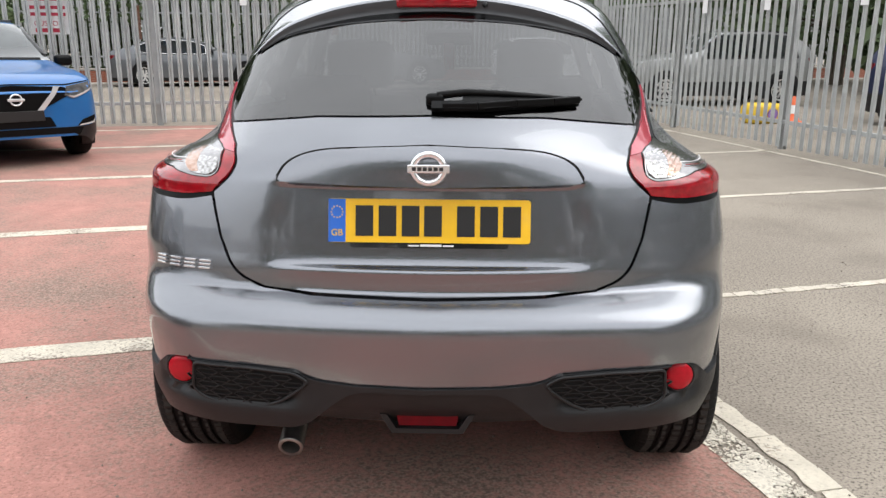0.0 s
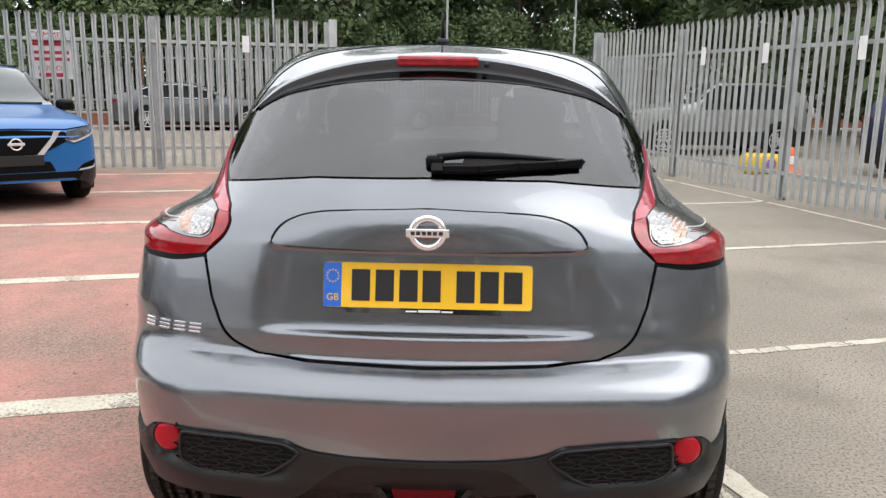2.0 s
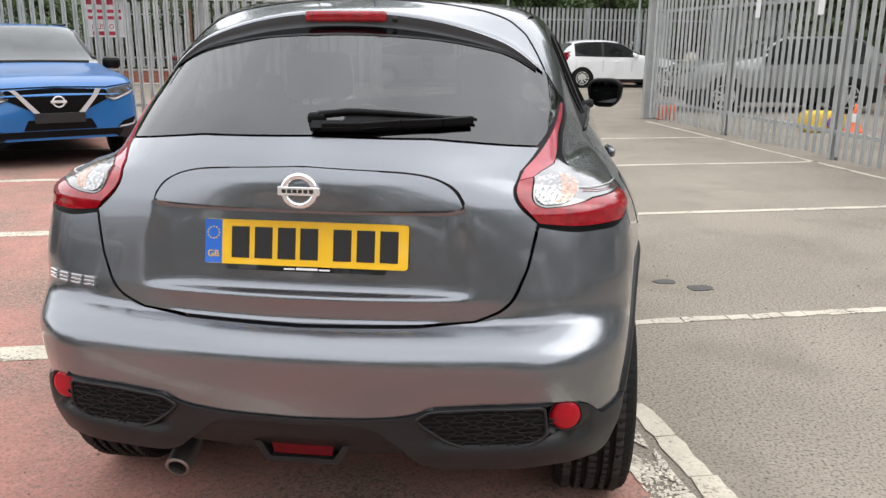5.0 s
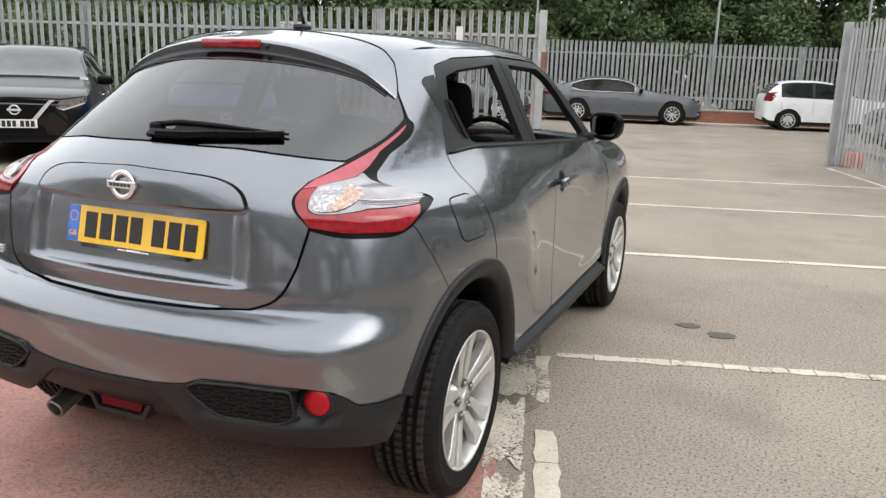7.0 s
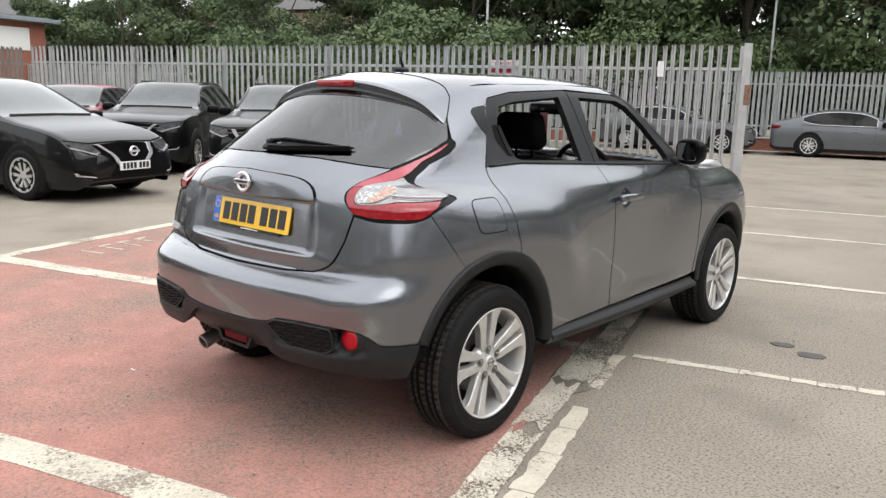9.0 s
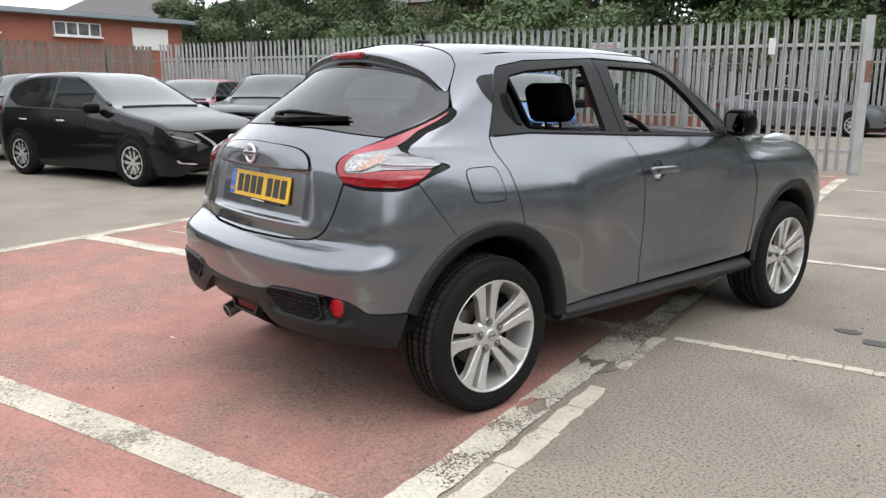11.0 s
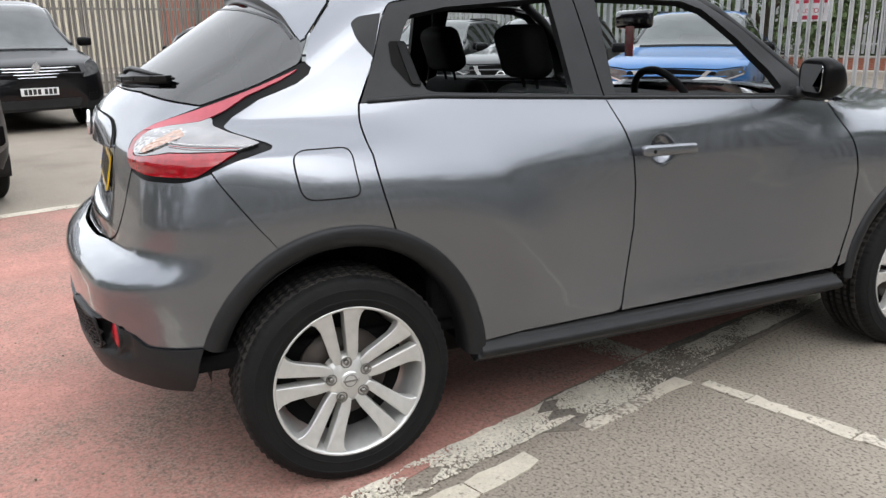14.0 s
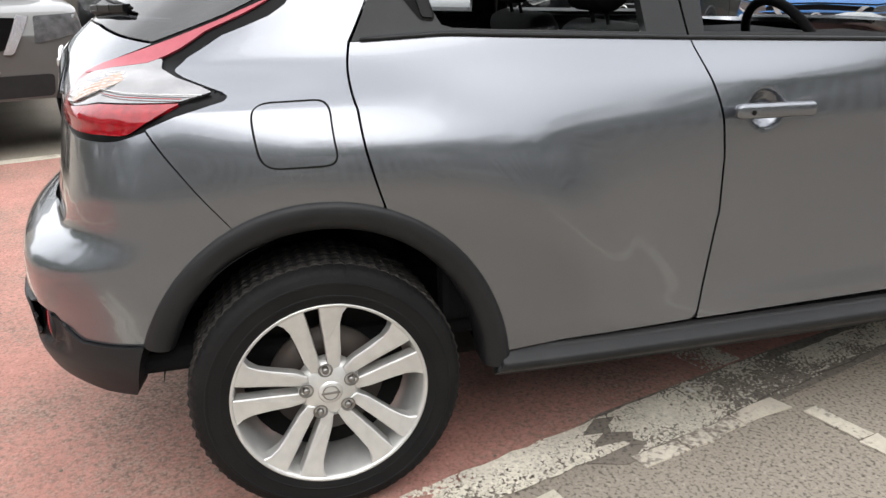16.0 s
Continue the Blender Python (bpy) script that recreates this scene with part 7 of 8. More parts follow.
def crossover(name, label, paint, at, plate_mat, chars, group=""):
    ob = parked_car(name, label, paint, at, 4.39, 1.81, 1.59, 2.65, 0.90, [(-0.84, 0.98), (-0.80, 1.08), (-0.45, 1.46), (-0.2, 1.55), (0.6, 1.595), (1.25, 1.57), (2.05, 1.12), (2.3, 1.07), (3.05, 0.99), (3.30, 0.93), (3.55, 0.80)], 0.98,
                    (-0.35, 1.75), ((1.32, 2.08), (-0.78, -0.40)), 0.345, 0.22, True, v_front(0.93, 0.90, paint), tail=[("tail_lamp", [(0.50, 0.92), (0.84, 0.92, 0.03), (0.84, 1.04, 0.03), (0.50, 1.02)], RED_LENS, True, 0.012)], group=group, roof_pillar=(0.75,), mirror_z=1.10)
    ring_badge(ob, 3.565, 0.735)
    front_plate(ob, 3.575, 0.56, plate_mat, chars)
    for s in (1, -1):
        part("roof_rail", tube(bmesh.new(), [(s * 0.56, -0.35, 1.545), (s * 0.57, 0.3, 1.60), (s * 0.57, 1.15, 1.585)], 0.016, 6), BLACK_PLASTIC, ob)
    return ob


crossover("crossover_car", "vivid blue crossover parked nose out before the palisade fence", BLUE_PAINT, bay_pose(-4.36, 10.16, -65), PLATE_BLACK, 0)
crossover("crossover_car", "black crossover with a wet-looking bonnet parked in a row", BLACK_PAINT, bay_pose(-9.84, 10.05, -65), WHITE_PLATE, 7, "dark cars in a row")
crossover("crossover_car", "black crossover parked beside another before the fence", BLACK_PAINT, bay_pose(-7.20, 10.15, -65), WHITE_PLATE, 7, "dark cars in a row")
crossover("crossover_car", "dark crossover behind the black hatchback", BLACK_PAINT, bay_pose(-14.4, 7.2, -42), WHITE_PLATE, 7)
ob = parked_car("electric_hatchback", "black electric hatchback with a closed black grille", BLACK_PAINT, bay_pose(-9.68, 4.62, 0), 4.49, 1.79, 1.54, 2.70, 0.95,
                [(-0.84, 0.98), (-0.80, 1.08), (-0.45, 1.40), (-0.15, 1.50), (0.55, 1.545), (1.15, 1.525), (2.25, 1.05), (2.5, 0.99), (3.1, 0.89), (3.40, 0.78), (3.65, 0.60)], 0.97, (-0.40, 1.75), ((1.22, 2.28), (-0.78, -0.35)), 0.325, 0.17, False,
                v_front(0.80, 0.89, BLACK_PAINT, 0.20), tail=[("tail_lamp", [(0.55, 0.90), (0.86, 0.92, 0.03), (0.86, 1.05, 0.03), (0.60, 1.02)], RED_LENS, True, 0.012)], roof_pillar=(0.78,), mirror_z=1.04)
ring_badge(ob, 3.690, 0.640)
front_plate(ob, 3.700, 0.455, WHITE_PLATE)
parked_car("saloon_car", "red hatchback half hidden behind the dark cars", RED_PAINT, bay_pose(-12.45, 10.05, -65), 4.2, 1.78, 1.50, 2.6, 0.85, [(-0.75, 0.98), (-0.70, 1.06), (-0.35, 1.40), (0.5, 1.50), (1.1, 1.48), (2.0, 1.06), (2.9, 0.94), (3.2, 0.88), (3.45, 0.7)], 0.96,
           (-0.30, 1.65), ((1.2, 2.02), (-0.68, -0.30)), 0.33, 0.2, False, v_front(0.88, 0.88, RED_PAINT), roof_pillar=(0.7,))
# van
van = parked_car("panel_van", "black panel van facing the drive lane", BLACK_PAINT, bay_pose(-14.2, 1.80, 0), 5.0, 1.96, 1.97, 3.10, 0.93, [(-0.97, 1.80), (-0.9, 1.92), (0, 1.97), (1.9, 1.96), (2.35, 1.88), (3.25, 1.18), (3.5, 1.10), (3.85, 0.99), (4.03, 0.85)], 1.10, (1.55, 2.65), ((2.30, 3.28), (-0.96, -0.93)),
                 0.345, 0.22, True, [("grille", [(0, 0.78), (0.62, 0.80, 0.02), (0.64, 0.96, 0.03), (0, 0.96)], LAMP_BLACK, True, 0.010), ("headlamp", [(0.64, 0.78, 0.02), (0.90, 0.84, 0.03), (0.92, 1.06, 0.03), (0.74, 0.99, 0.02)], HEAD_LENS, True, 0.016),
                                     ("lower_intake", [(0, 0.36), (0.55, 0.36, 0.03), (0.60, 0.48, 0.03), (0, 0.48)], BLACK_PLASTIC, True, 0.01), ("fog_lamp", [(0.70, 0.42, 0.03), (0.86, 0.44, 0.03), (0.86, 0.56, 0.03), (0.70, 0.54, 0.03)], LAMP_BLACK, True, 0.012)], mirror_z=1.30, cap_round=0.22)
for k in range(4):
    bm = bmesh.new()
    pts = [(x, 4.055 - 0.32 * (abs(x) / 0.9) ** 2.2, 0.80 + 0.045 * k) for x in np.linspace(-0.62, 0.62, 15)]
    tube(bm, pts, 0.008, 6)
    part("grille_bar", bm, CHROME, van)
bm = bmesh.new()
prism(bm, [(0, -0.10), (0.065, 0), (0, 0.10), (-0.065, 0), (0, -0.05), (0.0, -0.052), (0.03, 0), (0, 0.05), (-0.03, 0), (0, -0.10)][:4], 0.0, 0.02, pose(0, 4.05, 0.94, 90, 0, 180))
part("badge", bm, CHROME, van, "diamond-shaped chrome badge")
front_plate(van, 4.085, 0.60, WHITE_PLATE)
# pick-up
pick = parked_car("pickup_truck", "grey-brown pick-up truck parked nose towards the bays", BRONZE_PAINT, bay_pose(-8.25, -0.84, 0), 5.25, 1.85, 1.81, 3.15, 0.88, [(-1.22, 1.05), (-1.15, 1.10), (0.35, 1.10), (0.40, 1.12), (0.62, 1.70), (1.0, 1.80), (1.7, 1.78), (2.45, 1.24), (2.7, 1.17), (3.6, 1.10), (3.85, 1.05), (4.03, 0.90)], 1.13, (0.70, 2.2),
                  ((1.78, 2.48), (0.42, 0.60)), 0.385, 0.34, True,
                  [("grille", [(0, 0.80), (0.34, 0.80, 0.02), (0.44, 1.02, 0.02), (0, 1.04)], LAMP_BLACK, True, 0.012), ("grille_trim", [(0.30, 0.77, 0.02), (0.37, 0.77, 0.02), (0.52, 1.03), (0.44, 1.04)], CHROME, True, 0.02),
                   ("headlamp", [(0.52, 0.84, 0.02), (0.88, 0.90, 0.03), (0.90, 1.04, 0.03), (0.55, 1.03, 0.02)], HEAD_LENS, True, 0.016), ("lower_intake", [(0, 0.46), (0.60, 0.46, 0.04), (0.62, 0.62, 0.04), (0, 0.62)], BLACK_PLASTIC, True, 0.01),
                   ("fog_lamp", [(0.66, 0.52, 0.02), (0.86, 0.55, 0.03), (0.86, 0.70, 0.03), (0.68, 0.66, 0.02)], LAMP_BLACK, True, 0.012)], mirror_z=1.28, cap_round=0.40)
front_plate(pick, 4.06, 0.70, WHITE_PLATE)
bm = lathe(bmesh.new(), [(0.0, 0.01), (0.03, 0.008), (0.04, 0.0), (0.045, 0.004), (0.05, -0.01)], 20, "y")
bmesh.ops.transform(bm, matrix=pose(0.76, 3.88, 0.61), verts=bm.verts[:])
part("fog_lamp_glass", bm, CHROME, pick, "", True)
# cars across the road and behind the side fence
COUPE = [(-1.08, 0.92), (-1.0, 0.99), (-0.55, 1.10), (0.25, 1.36), (0.8, 1.40), (1.3, 1.37), (2.15, 1.00), (2.5, 0.95), (3.3, 0.84), (3.6, 0.74), (3.75, 0.62)]
for u, v, heading, label, paint in ((2.33, 23.35, -2, "grey coupe parked along the brick wall", GREY_PAINT), (-2.95, 23.2, -2, "dark grey coupe parked beyond the fence", GREY_PAINT)):
    ob = parked_car("coupe_car", label, paint, bay_pose(u, v, heading), 4.83, 1.86, 1.41, 2.87, 0.88, COUPE, 0.90, (-0.25, 1.75), ((1.38, 2.18), (-0.52, 0.20)), 0.335, 0.17, False, v_front(0.80, 0.92, paint, 0.2),
                    [("tail_lamp", [(0.45, 0.80), (0.88, 0.80, 0.02), (0.88, 0.90, 0.02), (0.45, 0.88)], RED_LENS, True, 0.014)], mirror_z=1.0, belt_rise=0.04, body_frames=True, pane_trim=BRIGHT_TRIM)
parked_car("small_hatchback", "white small hatchback parked along the brick wall", WHITE_PAINT, bay_pose(8.55, 22.9, -4), 3.97, 1.72, 1.48, 2.49, 0.80, [(-0.68, 0.92), (-0.64, 1.02), (-0.35, 1.36), (0.1, 1.46), (0.7, 1.475), (1.15, 1.43), (1.95, 1.02), (2.8, 0.90), (3.1, 0.80), (3.28, 0.65)], 0.93, (-0.25, 1.65), ((1.2, 1.98), (-0.62, -0.32)),
           0.30, 0.18, False, v_front(0.84, 0.85, WHITE_PAINT, 0.2), [("tail_lamp", [(0.55, 0.86, 0.02), (0.80, 0.84, 0.02), (0.80, 1.12, 0.02), (0.62, 1.08, 0.02)], RED_LENS, True, 0.014)], roof_pillar=(0.62,), mirror_z=1.0)
ob = crossover("estate_car", "silver crossover standing behind the side fence", SILVER_PAINT, bay_pose(11.2, 13.6, 172), WHITE_PLATE, 7)
ob = crossover("estate_car", "dark blue car standing behind the side fence", NAVY_PAINT, bay_pose(10.9, 8.6, -70), WHITE_PLATE, 7)

# yellow tarpaulin bag and traffic cone behind the side fence, red barrier foot
YELLOW_BAG = material("yellow_tarp", (0.75, 0.52, 0.03), 0.6, second=(0.6, 0.35, 0.04), scale=7.0, bump=0.5, bump_scale=20.0)
PURPLE = material("purple_print", (0.25, 0.14, 0.38), 0.6)
ORANGE = material("cone_orange", (0.75, 0.14, 0.04), 0.5)
x, y = spot(8.3, 9.55)
bm = bmesh.new()
box(bm, -0.34, 0.34, -0.2, 0.2, 0.0, 0.34, 0.09, pose(x, y, 0, 0, 0, 20), 3)
for v in bm.verts:
    v.co += 0.025 * noise.noise_vector(v.co * 9)
bag = tagged(part("tarpaulin_bag", bm, YELLOW_BAG, None, "", True), "yellow tarpaulin bag with a purple patch on the ground", "bag")
bm = bmesh.new()
prism(bm, [(0.10 * math.cos(a), 0.10 * math.sin(a)) for a in np.linspace(0, 2 * math.pi, 17)[:-1]], -0.01, 0.012, pose(x, y, 0.17, 0, 0, 20) @ pose(0.05, -0.215, 0, 90, 0, 0))
part("printed_patch", bm, PURPLE, bag)
x, y = spot(8.85, 9.45)
bm = lathe(bmesh.new(), [(0.0, 0.46), (0.025, 0.46), (0.05, 0.32), (0.085, 0.16), (0.13, 0.03), (0.19, 0.03), (0.19, 0.0)], 24, "z")
bmesh.ops.transform(bm, matrix=pose(x, y, 0), verts=bm.verts[:])
cone = tagged(part("traffic_cone", bm, ORANGE, None, "", True), "orange traffic cone beside the yellow bag", "cone")
bm = lathe(bmesh.new(), [(0.056, 0.31), (0.0875, 0.165)], 24, "z")
bmesh.ops.transform(bm, matrix=pose(x, y, 0), verts=bm.verts[:])
part("reflective_band", bm, WHITE_INK, cone)
x, y = spot(6.62, 11.85)
bm = bmesh.new()
for k in range(3):
    box(bm, -0.16 + 0.11 * k, -0.07 + 0.11 * k, -0.1, 0.1, 0, 0.26, 0.02, pose(x, y, 0, 0, 0, 16))
tagged(part("barrier_foot", bm, ORANGE, None, "", True), "red plastic barrier foot by the gate post", "barrier")


# ---- trees, houses and poles beyond the fences ----
def make_tree(name, seed, height, spread, leaf_mat, leaves, leaf=0.22, trunk_share=0.35, label="", clumps=26):
    r = random.Random(seed)
    ob = thing(name, label or "leafy broad-crowned tree behind the fence", "tree")
    bm = bmesh.new()
    tube(bm, [(0, 0, -0.1), (0.05, 0.03, height * 0.2), (0.1, -0.05, height * 0.45), (0.05, 0.05, height * 0.75)], [0.22, 0.17, 0.12, 0.04], 8)
    heads = []
    for k in range(clumps):
        a, f = r.uniform(0, 2 * math.pi), r.uniform(trunk_share, 1.0)
        wide = spread * math.sin(math.pi * min(1, max(0.12, (f - trunk_share * 0.6) / (1.06 - trunk_share * 0.6)))) ** 0.6 * r.uniform(0.45, 1.0)
        p = Vector((wide * math.cos(a), wide * math.sin(a), height * f))
        heads.append((p, r.uniform(0.7, 1.25) * spread * 0.34))
        if k % 3 == 0:
            base = Vector((0.08, 0, height * max(0.2, f * 0.55)))
            tube(bm, [base, base.lerp(p, 0.5) + Vector((0, 0, 0.2)), p], [0.07, 0.05, 0.02], 5)
    part("trunk", bm, BARK, ob)
    rng = np.random.default_rng(seed)
    per = leaves // clumps
    verts, faces = [], []
    for p, rad in heads:
        d = rng.normal(size=(per, 3))
        d /= np.linalg.norm(d, axis=1, keepdims=True)
        dist = rad * rng.uniform(0.35, 1.0, per) ** 0.5
        cen = np.array(p) + d * dist[:, None] * np.array([1, 1, 0.72])
        a = rng.normal(size=(per, 3))
        a /= np.linalg.norm(a, axis=1, keepdims=True)
        b = np.cross(a, d + 0.3 * rng.normal(size=(per, 3)))
        b /= np.maximum(np.linalg.norm(b, axis=1, keepdims=True), 1e-6)
        size = leaf * rng.uniform(0.5, 1.3, per)[:, None]
        base = len(verts)
        quad = np.stack([cen - a * size, cen + b * size * 0.5, cen + a * size, cen - b * size * 0.5], 1).reshape(-1, 3)
        verts += quad.tolist()
        faces += [(base + 4 * k, base + 4 * k + 1, base + 4 * k + 2, base + 4 * k + 3) for k in range(per)]
    crown = link_mesh("crown", verts, faces, leaf_mat, ob)
    return ob


protos = [make_tree("tree", 1, 11.0, 4.2, LEAF_B, 23000, 0.135, 0.16), make_tree("tree", 2, 9.5, 3.8, LEAF_A, 22000, 0.13, 0.14), make_tree("tree", 3, 12.5, 4.6, LEAF_B, 24000, 0.14, 0.18)]
r = random.Random(9)
places = []
u = -40.0
while u < 34:
    places.append((u, 30.5 - 0.033 * u + r.uniform(-1.0, 1.2)))
    u += r.uniform(3.0, 4.3)
u = -42.0
while u < 36:
    places.append((u, 37.0 - 0.033 * u + r.uniform(-1.5, 1.5)))
    u += r.uniform(4.2, 5.6)
places += [(-39, 33), (-54, 20), (-55, 11), (-56, 4), (-57, -6), (-56, -14)]
tagged(protos[0], group="trees behind the far fence")
tagged(protos[1], group="trees behind the far fence")
tagged(protos[2], group="trees behind the far fence")
for k, (u, v) in enumerate(places):
    x, y = spot(u, v)
    s = r.uniform(0.85, 1.15)
    m = pose(x, y, 0, 0, 0, r.uniform(0, 360)) @ Matrix.Diagonal((s, s, s * r.uniform(0.9, 1.1), 1))
    low = u < -13
    if low:
        m = m @ Matrix.Diagonal((0.72, 0.72, 0.66, 1))
    if k < 3:
        protos[k].matrix_basis = m
    else:
        copy_thing(protos[k % 3], Matrix.Identity(4)).matrix_basis = m
# shrubs along the left, behind the fences
bush = make_tree("shrub", 6, 3.4, 2.3, LEAF_A, 13000, 0.08, 0.10, "rounded green shrub behind the fence", 22)
spots = [(-16, 20.5), (-12, 19.5), (-8.5, 20), (-21.0, 1.5), (-20.5, 4.0)] + [(u, 27.6 - 0.033 * u) for u in np.arange(-12.0, 30.0, 2.9)]
for k, (u, v) in enumerate(spots):
    x, y = spot(u, v)
    s = r.uniform(0.9, 1.35) * (0.45 if 3 <= k < 5 else 1.0)
    m = pose(x, y, 0, 0, 0, r.uniform(0, 360)) @ Matrix.Diagonal((s, s, s, 1))
    if k == 0:
        bush.matrix_basis = m
        tagged(bush, group="shrubs behind the fence")
    else:
        copy_thing(bush, Matrix.Identity(4)).matrix_basis = m

# trees added to close the site behind the parked cars and the side fence; they darken reflections
thin = make_tree("tree", 21, 11.0, 4.4, LEAF_B, 5200, 0.26, 0.10, "leafy tree added round the site to darken reflections")
tagged(thin, group="trees round the site")
ring = [(u, -27 + r.uniform(-2, 2)) for u in np.arange(-34, 24, 4.6)] + [(19.5 + r.uniform(-1.2, 1.2), v) for v in np.arange(-24, 22, 4.4)]
for k, (u, v) in enumerate(ring):
    x, y = spot(u, v)
    s = r.uniform(0.85, 1.15)
    m = pose(x, y, 0, 0, 0, r.uniform(0, 360)) @ Matrix.Diagonal((s, s, s * r.uniform(0.85, 1.1), 1))
    if k == 0:
        thin.matrix_basis = m
    else:
        copy_thing(thin, Matrix.Identity(4)).matrix_basis = m

# houses far off
ROOF = material("slate_roof", (0.10, 0.095, 0.095), 0.8, second=(0.14, 0.13, 0.125), scale=3.0, bump=0.6, bump_scale=8.0)
BUFF = material("buff_brick", (0.36, 0.27, 0.18), 0.9, second=(0.29, 0.21, 0.14), scale=3.0, bump=0.4, bump_scale=14.0)
PANE = material("house_pane", (0.05, 0.055, 0.06), 0.1, coat=1.0, second=(0.3, 0.3, 0.3), scale=1.5)
FRAME = material("white_frame", (0.68, 0.68, 0.66), 0.5)
RED_WALL = material("red_brick_wall", (0.28, 0.105, 0.068), 0.9, second=(0.22, 0.085, 0.058), scale=2.5, fine=0.3, fine_scale=30.0, bump=0.4, bump_scale=25.0)
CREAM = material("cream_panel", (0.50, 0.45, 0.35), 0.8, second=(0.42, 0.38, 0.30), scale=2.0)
FASCIA = material("blue_grey_fascia", (0.20, 0.24, 0.26), 0.6, second=(0.15, 0.18, 0.19), scale=4.0)


def house_window(parent, w, h, m, lights=1):
    """A window set into a wall: frame, sill and panes; x along the wall, z up, outwards -y."""
    bm = bmesh.new()
    t = 0.06 if h > 1 else 0.035
    for a, b, c, d in ((-w / 2, w / 2, 0, t), (-w / 2, w / 2, h - t, h), (-w / 2, -w / 2 + t, 0, h), (w / 2 - t, w / 2, 0, h)):
        box(bm, a, b, -0.05, 0.06, c, d, 0.004, m, 1)
    for k in range(1, lights):
        xx = -w / 2 + w * k / lights
        box(bm, xx - 0.03, xx + 0.03, -0.05, 0.05, 0, h, 0.004, m, 1)
    win = part("window", bm, FRAME, parent)
    for k in range(lights):
        bm = bmesh.new()
        box(bm, -w / 2 + w * k / lights + t / 2, -w / 2 + w * (k + 1) / lights - t / 2, -0.012, 0.0, t, h - t, 0, m)
        part("pane", bm, PANE, win)
    bm = bmesh.new()
    box(bm, -w / 2 - 0.06, w / 2 + 0.06, -0.12, 0.05, -0.07, 0.0, 0.006, m, 1)
    part("sill", bm, FRAME, win)


def house(u, v, heading, wide, deep, eaves, ridge, label):
    x, y = spot(u, v)
    ob = thing("house", label, "house", at=pose(x, y, 0, 0, 0, heading + 16.5))
    bm = bmesh.new()
    box(bm, -wide / 2, wide / 2, 0, deep, 0, eaves)
    part("wall", bm, BUFF, ob)
    bm = bmesh.new()
    pts = [(-wide / 2 - 0.4, -0.4, eaves), (wide / 2 + 0.4, -0.4, eaves), (wide / 2 + 0.4, deep + 0.4, eaves), (-wide / 2 - 0.4, deep + 0.4, eaves), (-wide / 2 + deep * 0.35, deep / 2, ridge), (wide / 2 - deep * 0.35, deep / 2, ridge)]
    vs = [bm.verts.new(p) for p in pts]
    for f in ((0, 1, 5, 4), (2, 3, 4, 5), (1, 2, 5), (3, 0, 4), (3, 2, 1, 0)):
        bm.faces.new([vs[k] for k in f])
    roof = part("roof", bm, ROOF, ob)
    bm = bmesh.new()
    box(bm, -wide / 4 - 0.4, -wide / 4 + 0.4, deep / 2 - 0.4, deep / 2 + 0.4, ridge - 1.2, ridge + 1.3, 0.02)
    part("chimney", bm, BUFF, roof)
    for k in range(3):
        house_window(ob, 1.1, 1.3, pose(-wide / 2 + wide * (k + 0.5) / 3, 0, eaves - 2.2))
        house_window(ob, 1.1, 1.4, pose(-wide / 2 + wide * (k + 0.5) / 3, 0, 1.0))
    for yy in (deep * 0.3, deep * 0.7):
        house_window(ob, 0.9, 1.2, pose(wide / 2, yy, eaves - 2.2, 0, 0, 90))


house(-30.0, 40.5, 0, 14.0, 9.0, 6.6, 9.6, "two-storey buff brick house with a slate roof far off")
house(-58.0, 38.0, 10, 13.0, 9.0, 6.4, 9.4, "buff brick house with a slate roof among the trees")
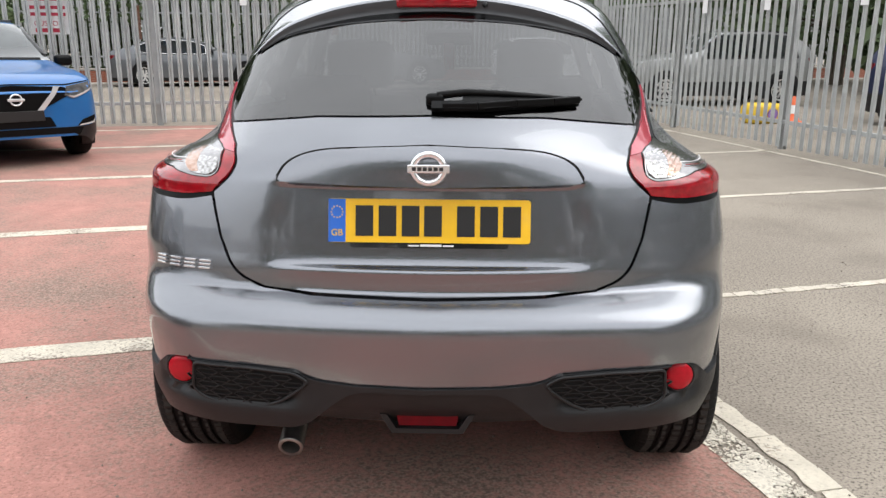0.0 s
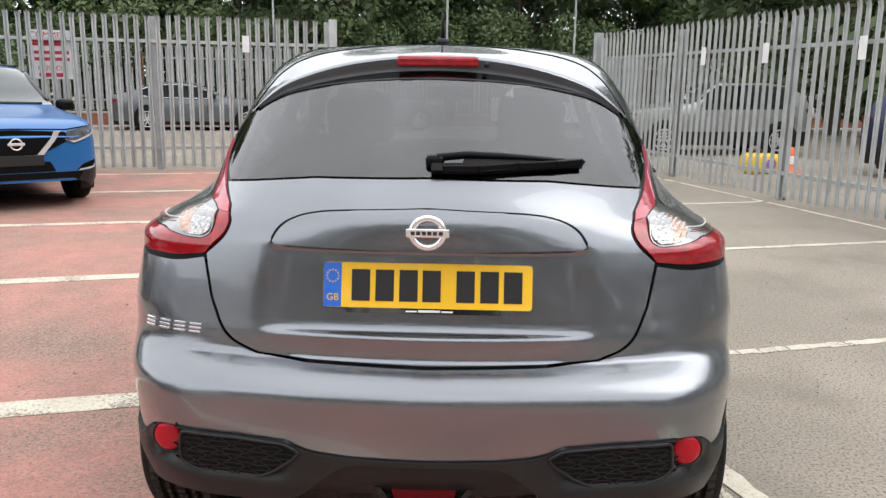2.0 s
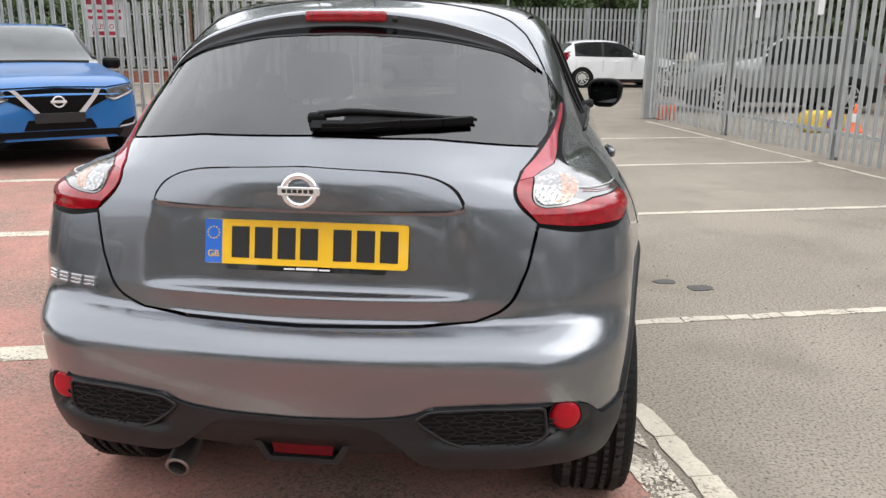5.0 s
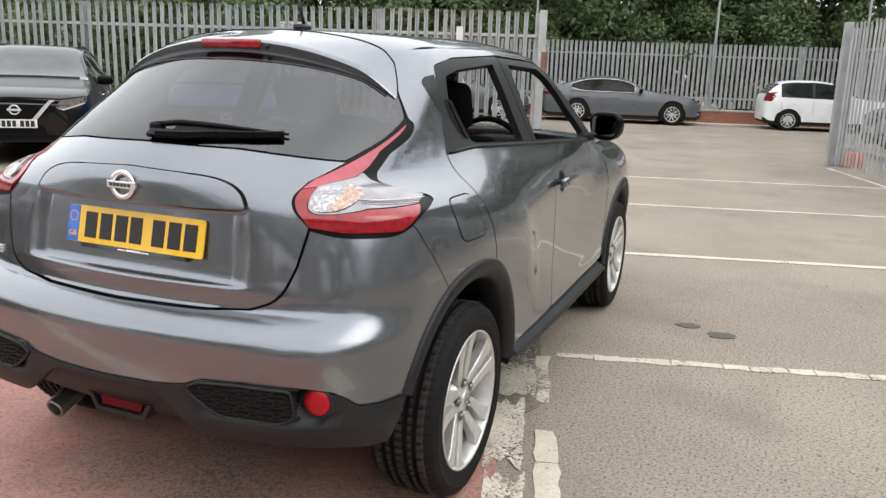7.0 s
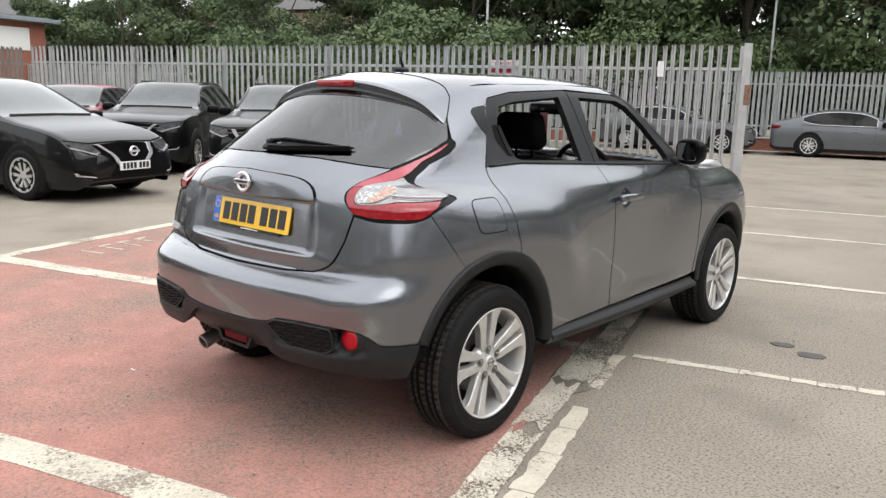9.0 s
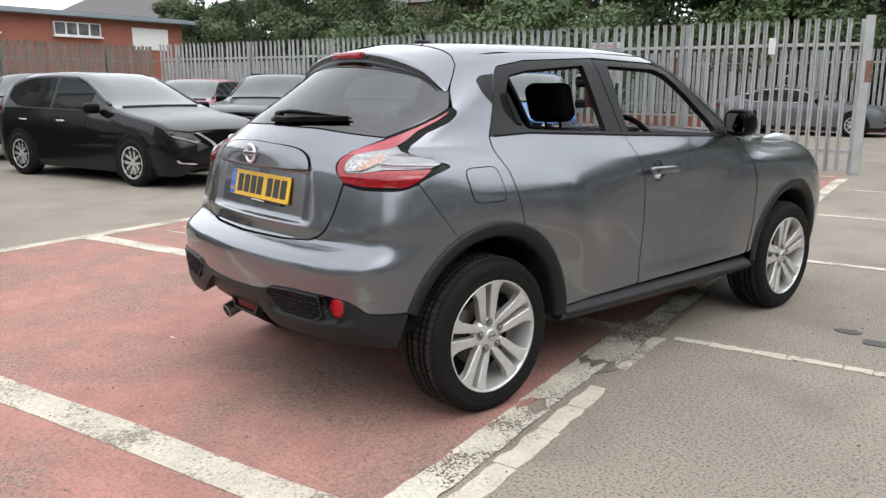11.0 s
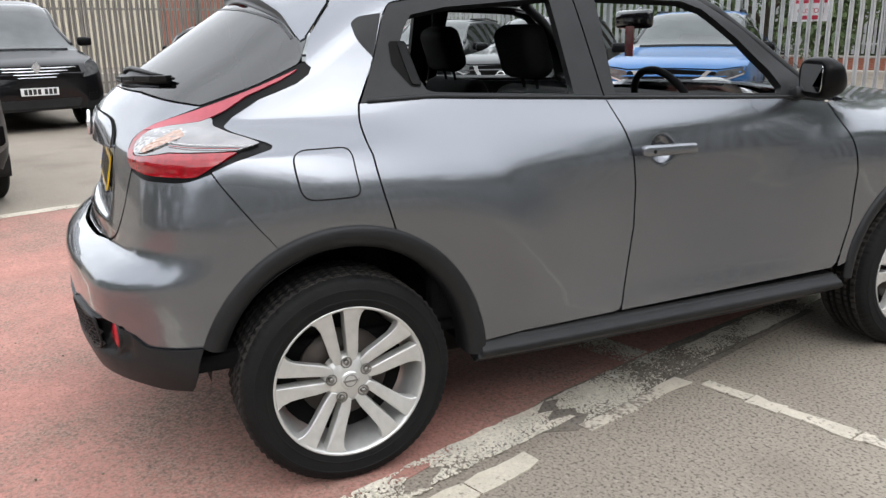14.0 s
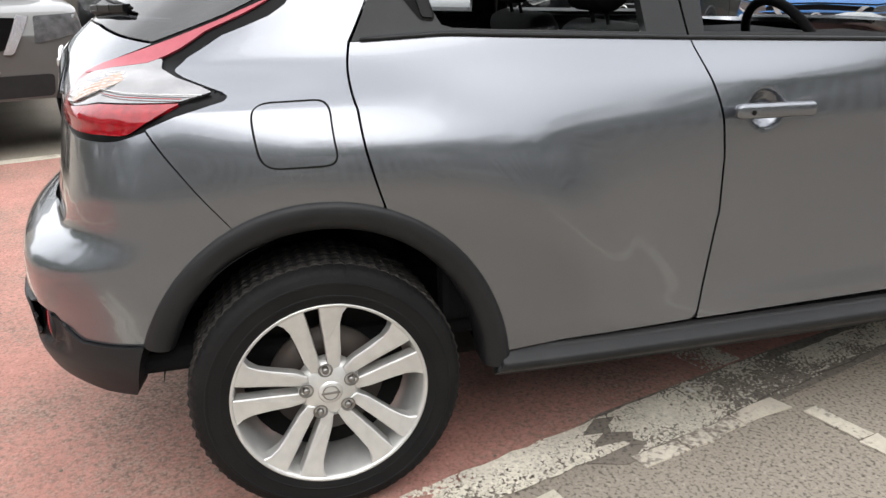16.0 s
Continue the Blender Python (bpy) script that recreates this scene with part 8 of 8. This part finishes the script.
# flat-roofed brick building to the left
x, y = spot(-37.6, -20.2)
hall = thing("brick_building", "single-storey red brick building with a flat roof", "building", at=pose(x, y, 0, 0, 0, 16.5 + 90 - 4) @ Matrix.Diagonal((1.33, 1.33, 1.23, 1)))
EAVES = 3.75
bm = bmesh.new()
box(bm, 0, 35.7, 0, 9, 0, EAVES)
part("wall", bm, RED_WALL, hall)
bm = bmesh.new()
box(bm, -0.4, 36.1, -0.45, 9.4, EAVES, EAVES + 0.16, 0.02)
part("fascia", bm, FASCIA, hall)
bm = bmesh.new()
box(bm, -0.2, 35.9, -0.2, 9.2, EAVES + 0.16, EAVES + 0.22, 0.02)
part("flat_roof", bm, ROOF, hall)
for s in (3.0, 9.0, 15.0, 21.0, 27.4, 31.15):
    house_window(hall, 1.80, 0.52, pose(s, -0.06, 3.03), 4)
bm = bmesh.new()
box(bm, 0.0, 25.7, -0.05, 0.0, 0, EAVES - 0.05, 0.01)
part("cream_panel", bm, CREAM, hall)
bm = bmesh.new()
box(bm, 33.4, 35.0, -0.05, 0.0, 2.6, EAVES - 0.25, 0.01)
part("white_panel", bm, FRAME, hall)

x, y = spot(-18.4, -14)
bm = bmesh.new()
box(bm, 0, 30, 0, 0.22, 0, 0.48, 0.015, pose(x, y, 0, 0, 0, 16.5 + 90))
tagged(part("low_wall", bm, STONE_CAP), "low pale concrete wall behind the brown fence", "wall", "", "structure")

# poles and lamps
def pole(u, v, height, lamp, label):
    x, y = spot(u, v)
    ob = thing("lamp_post" if lamp else "pole", label, "lamp post" if lamp else "pole", at=pose(x, y, 0))
    bm = tube(bmesh.new(), [(0, 0, 0), (0, 0, height * 0.5), (0, 0, height)], [0.055, 0.045, 0.035], 10)
    part("shaft", bm, GALV, ob)
    if lamp:
        bm = lathe(bmesh.new(), [(0.0, 0.32), (0.05, 0.30), (0.10, 0.18), (0.15, 0.06), (0.16, 0.0), (0.0, 0.0)], 20, "z")
        bmesh.ops.transform(bm, matrix=pose(0, 0, height), verts=bm.verts[:])
        part("lamp_head", bm, GALV, ob, "", True)


for u, v, h, lamp, label in ((-8.6, 24.2, 7.5, False, "thin grey pole beyond the fence"), (0.9, 26.2, 5.0, True, "lamp post with a small round head by the fence"), (7.0, 26.0, 7.0, False, "thin grey pole beyond the fence"), (11.3, 24.5, 4.5, True, "lamp post with a conical head beyond the fence"), (20.0, 26.2, 7.0, False, "thin grey pole beyond the fence")):
    pole(u, v, h, lamp, label)
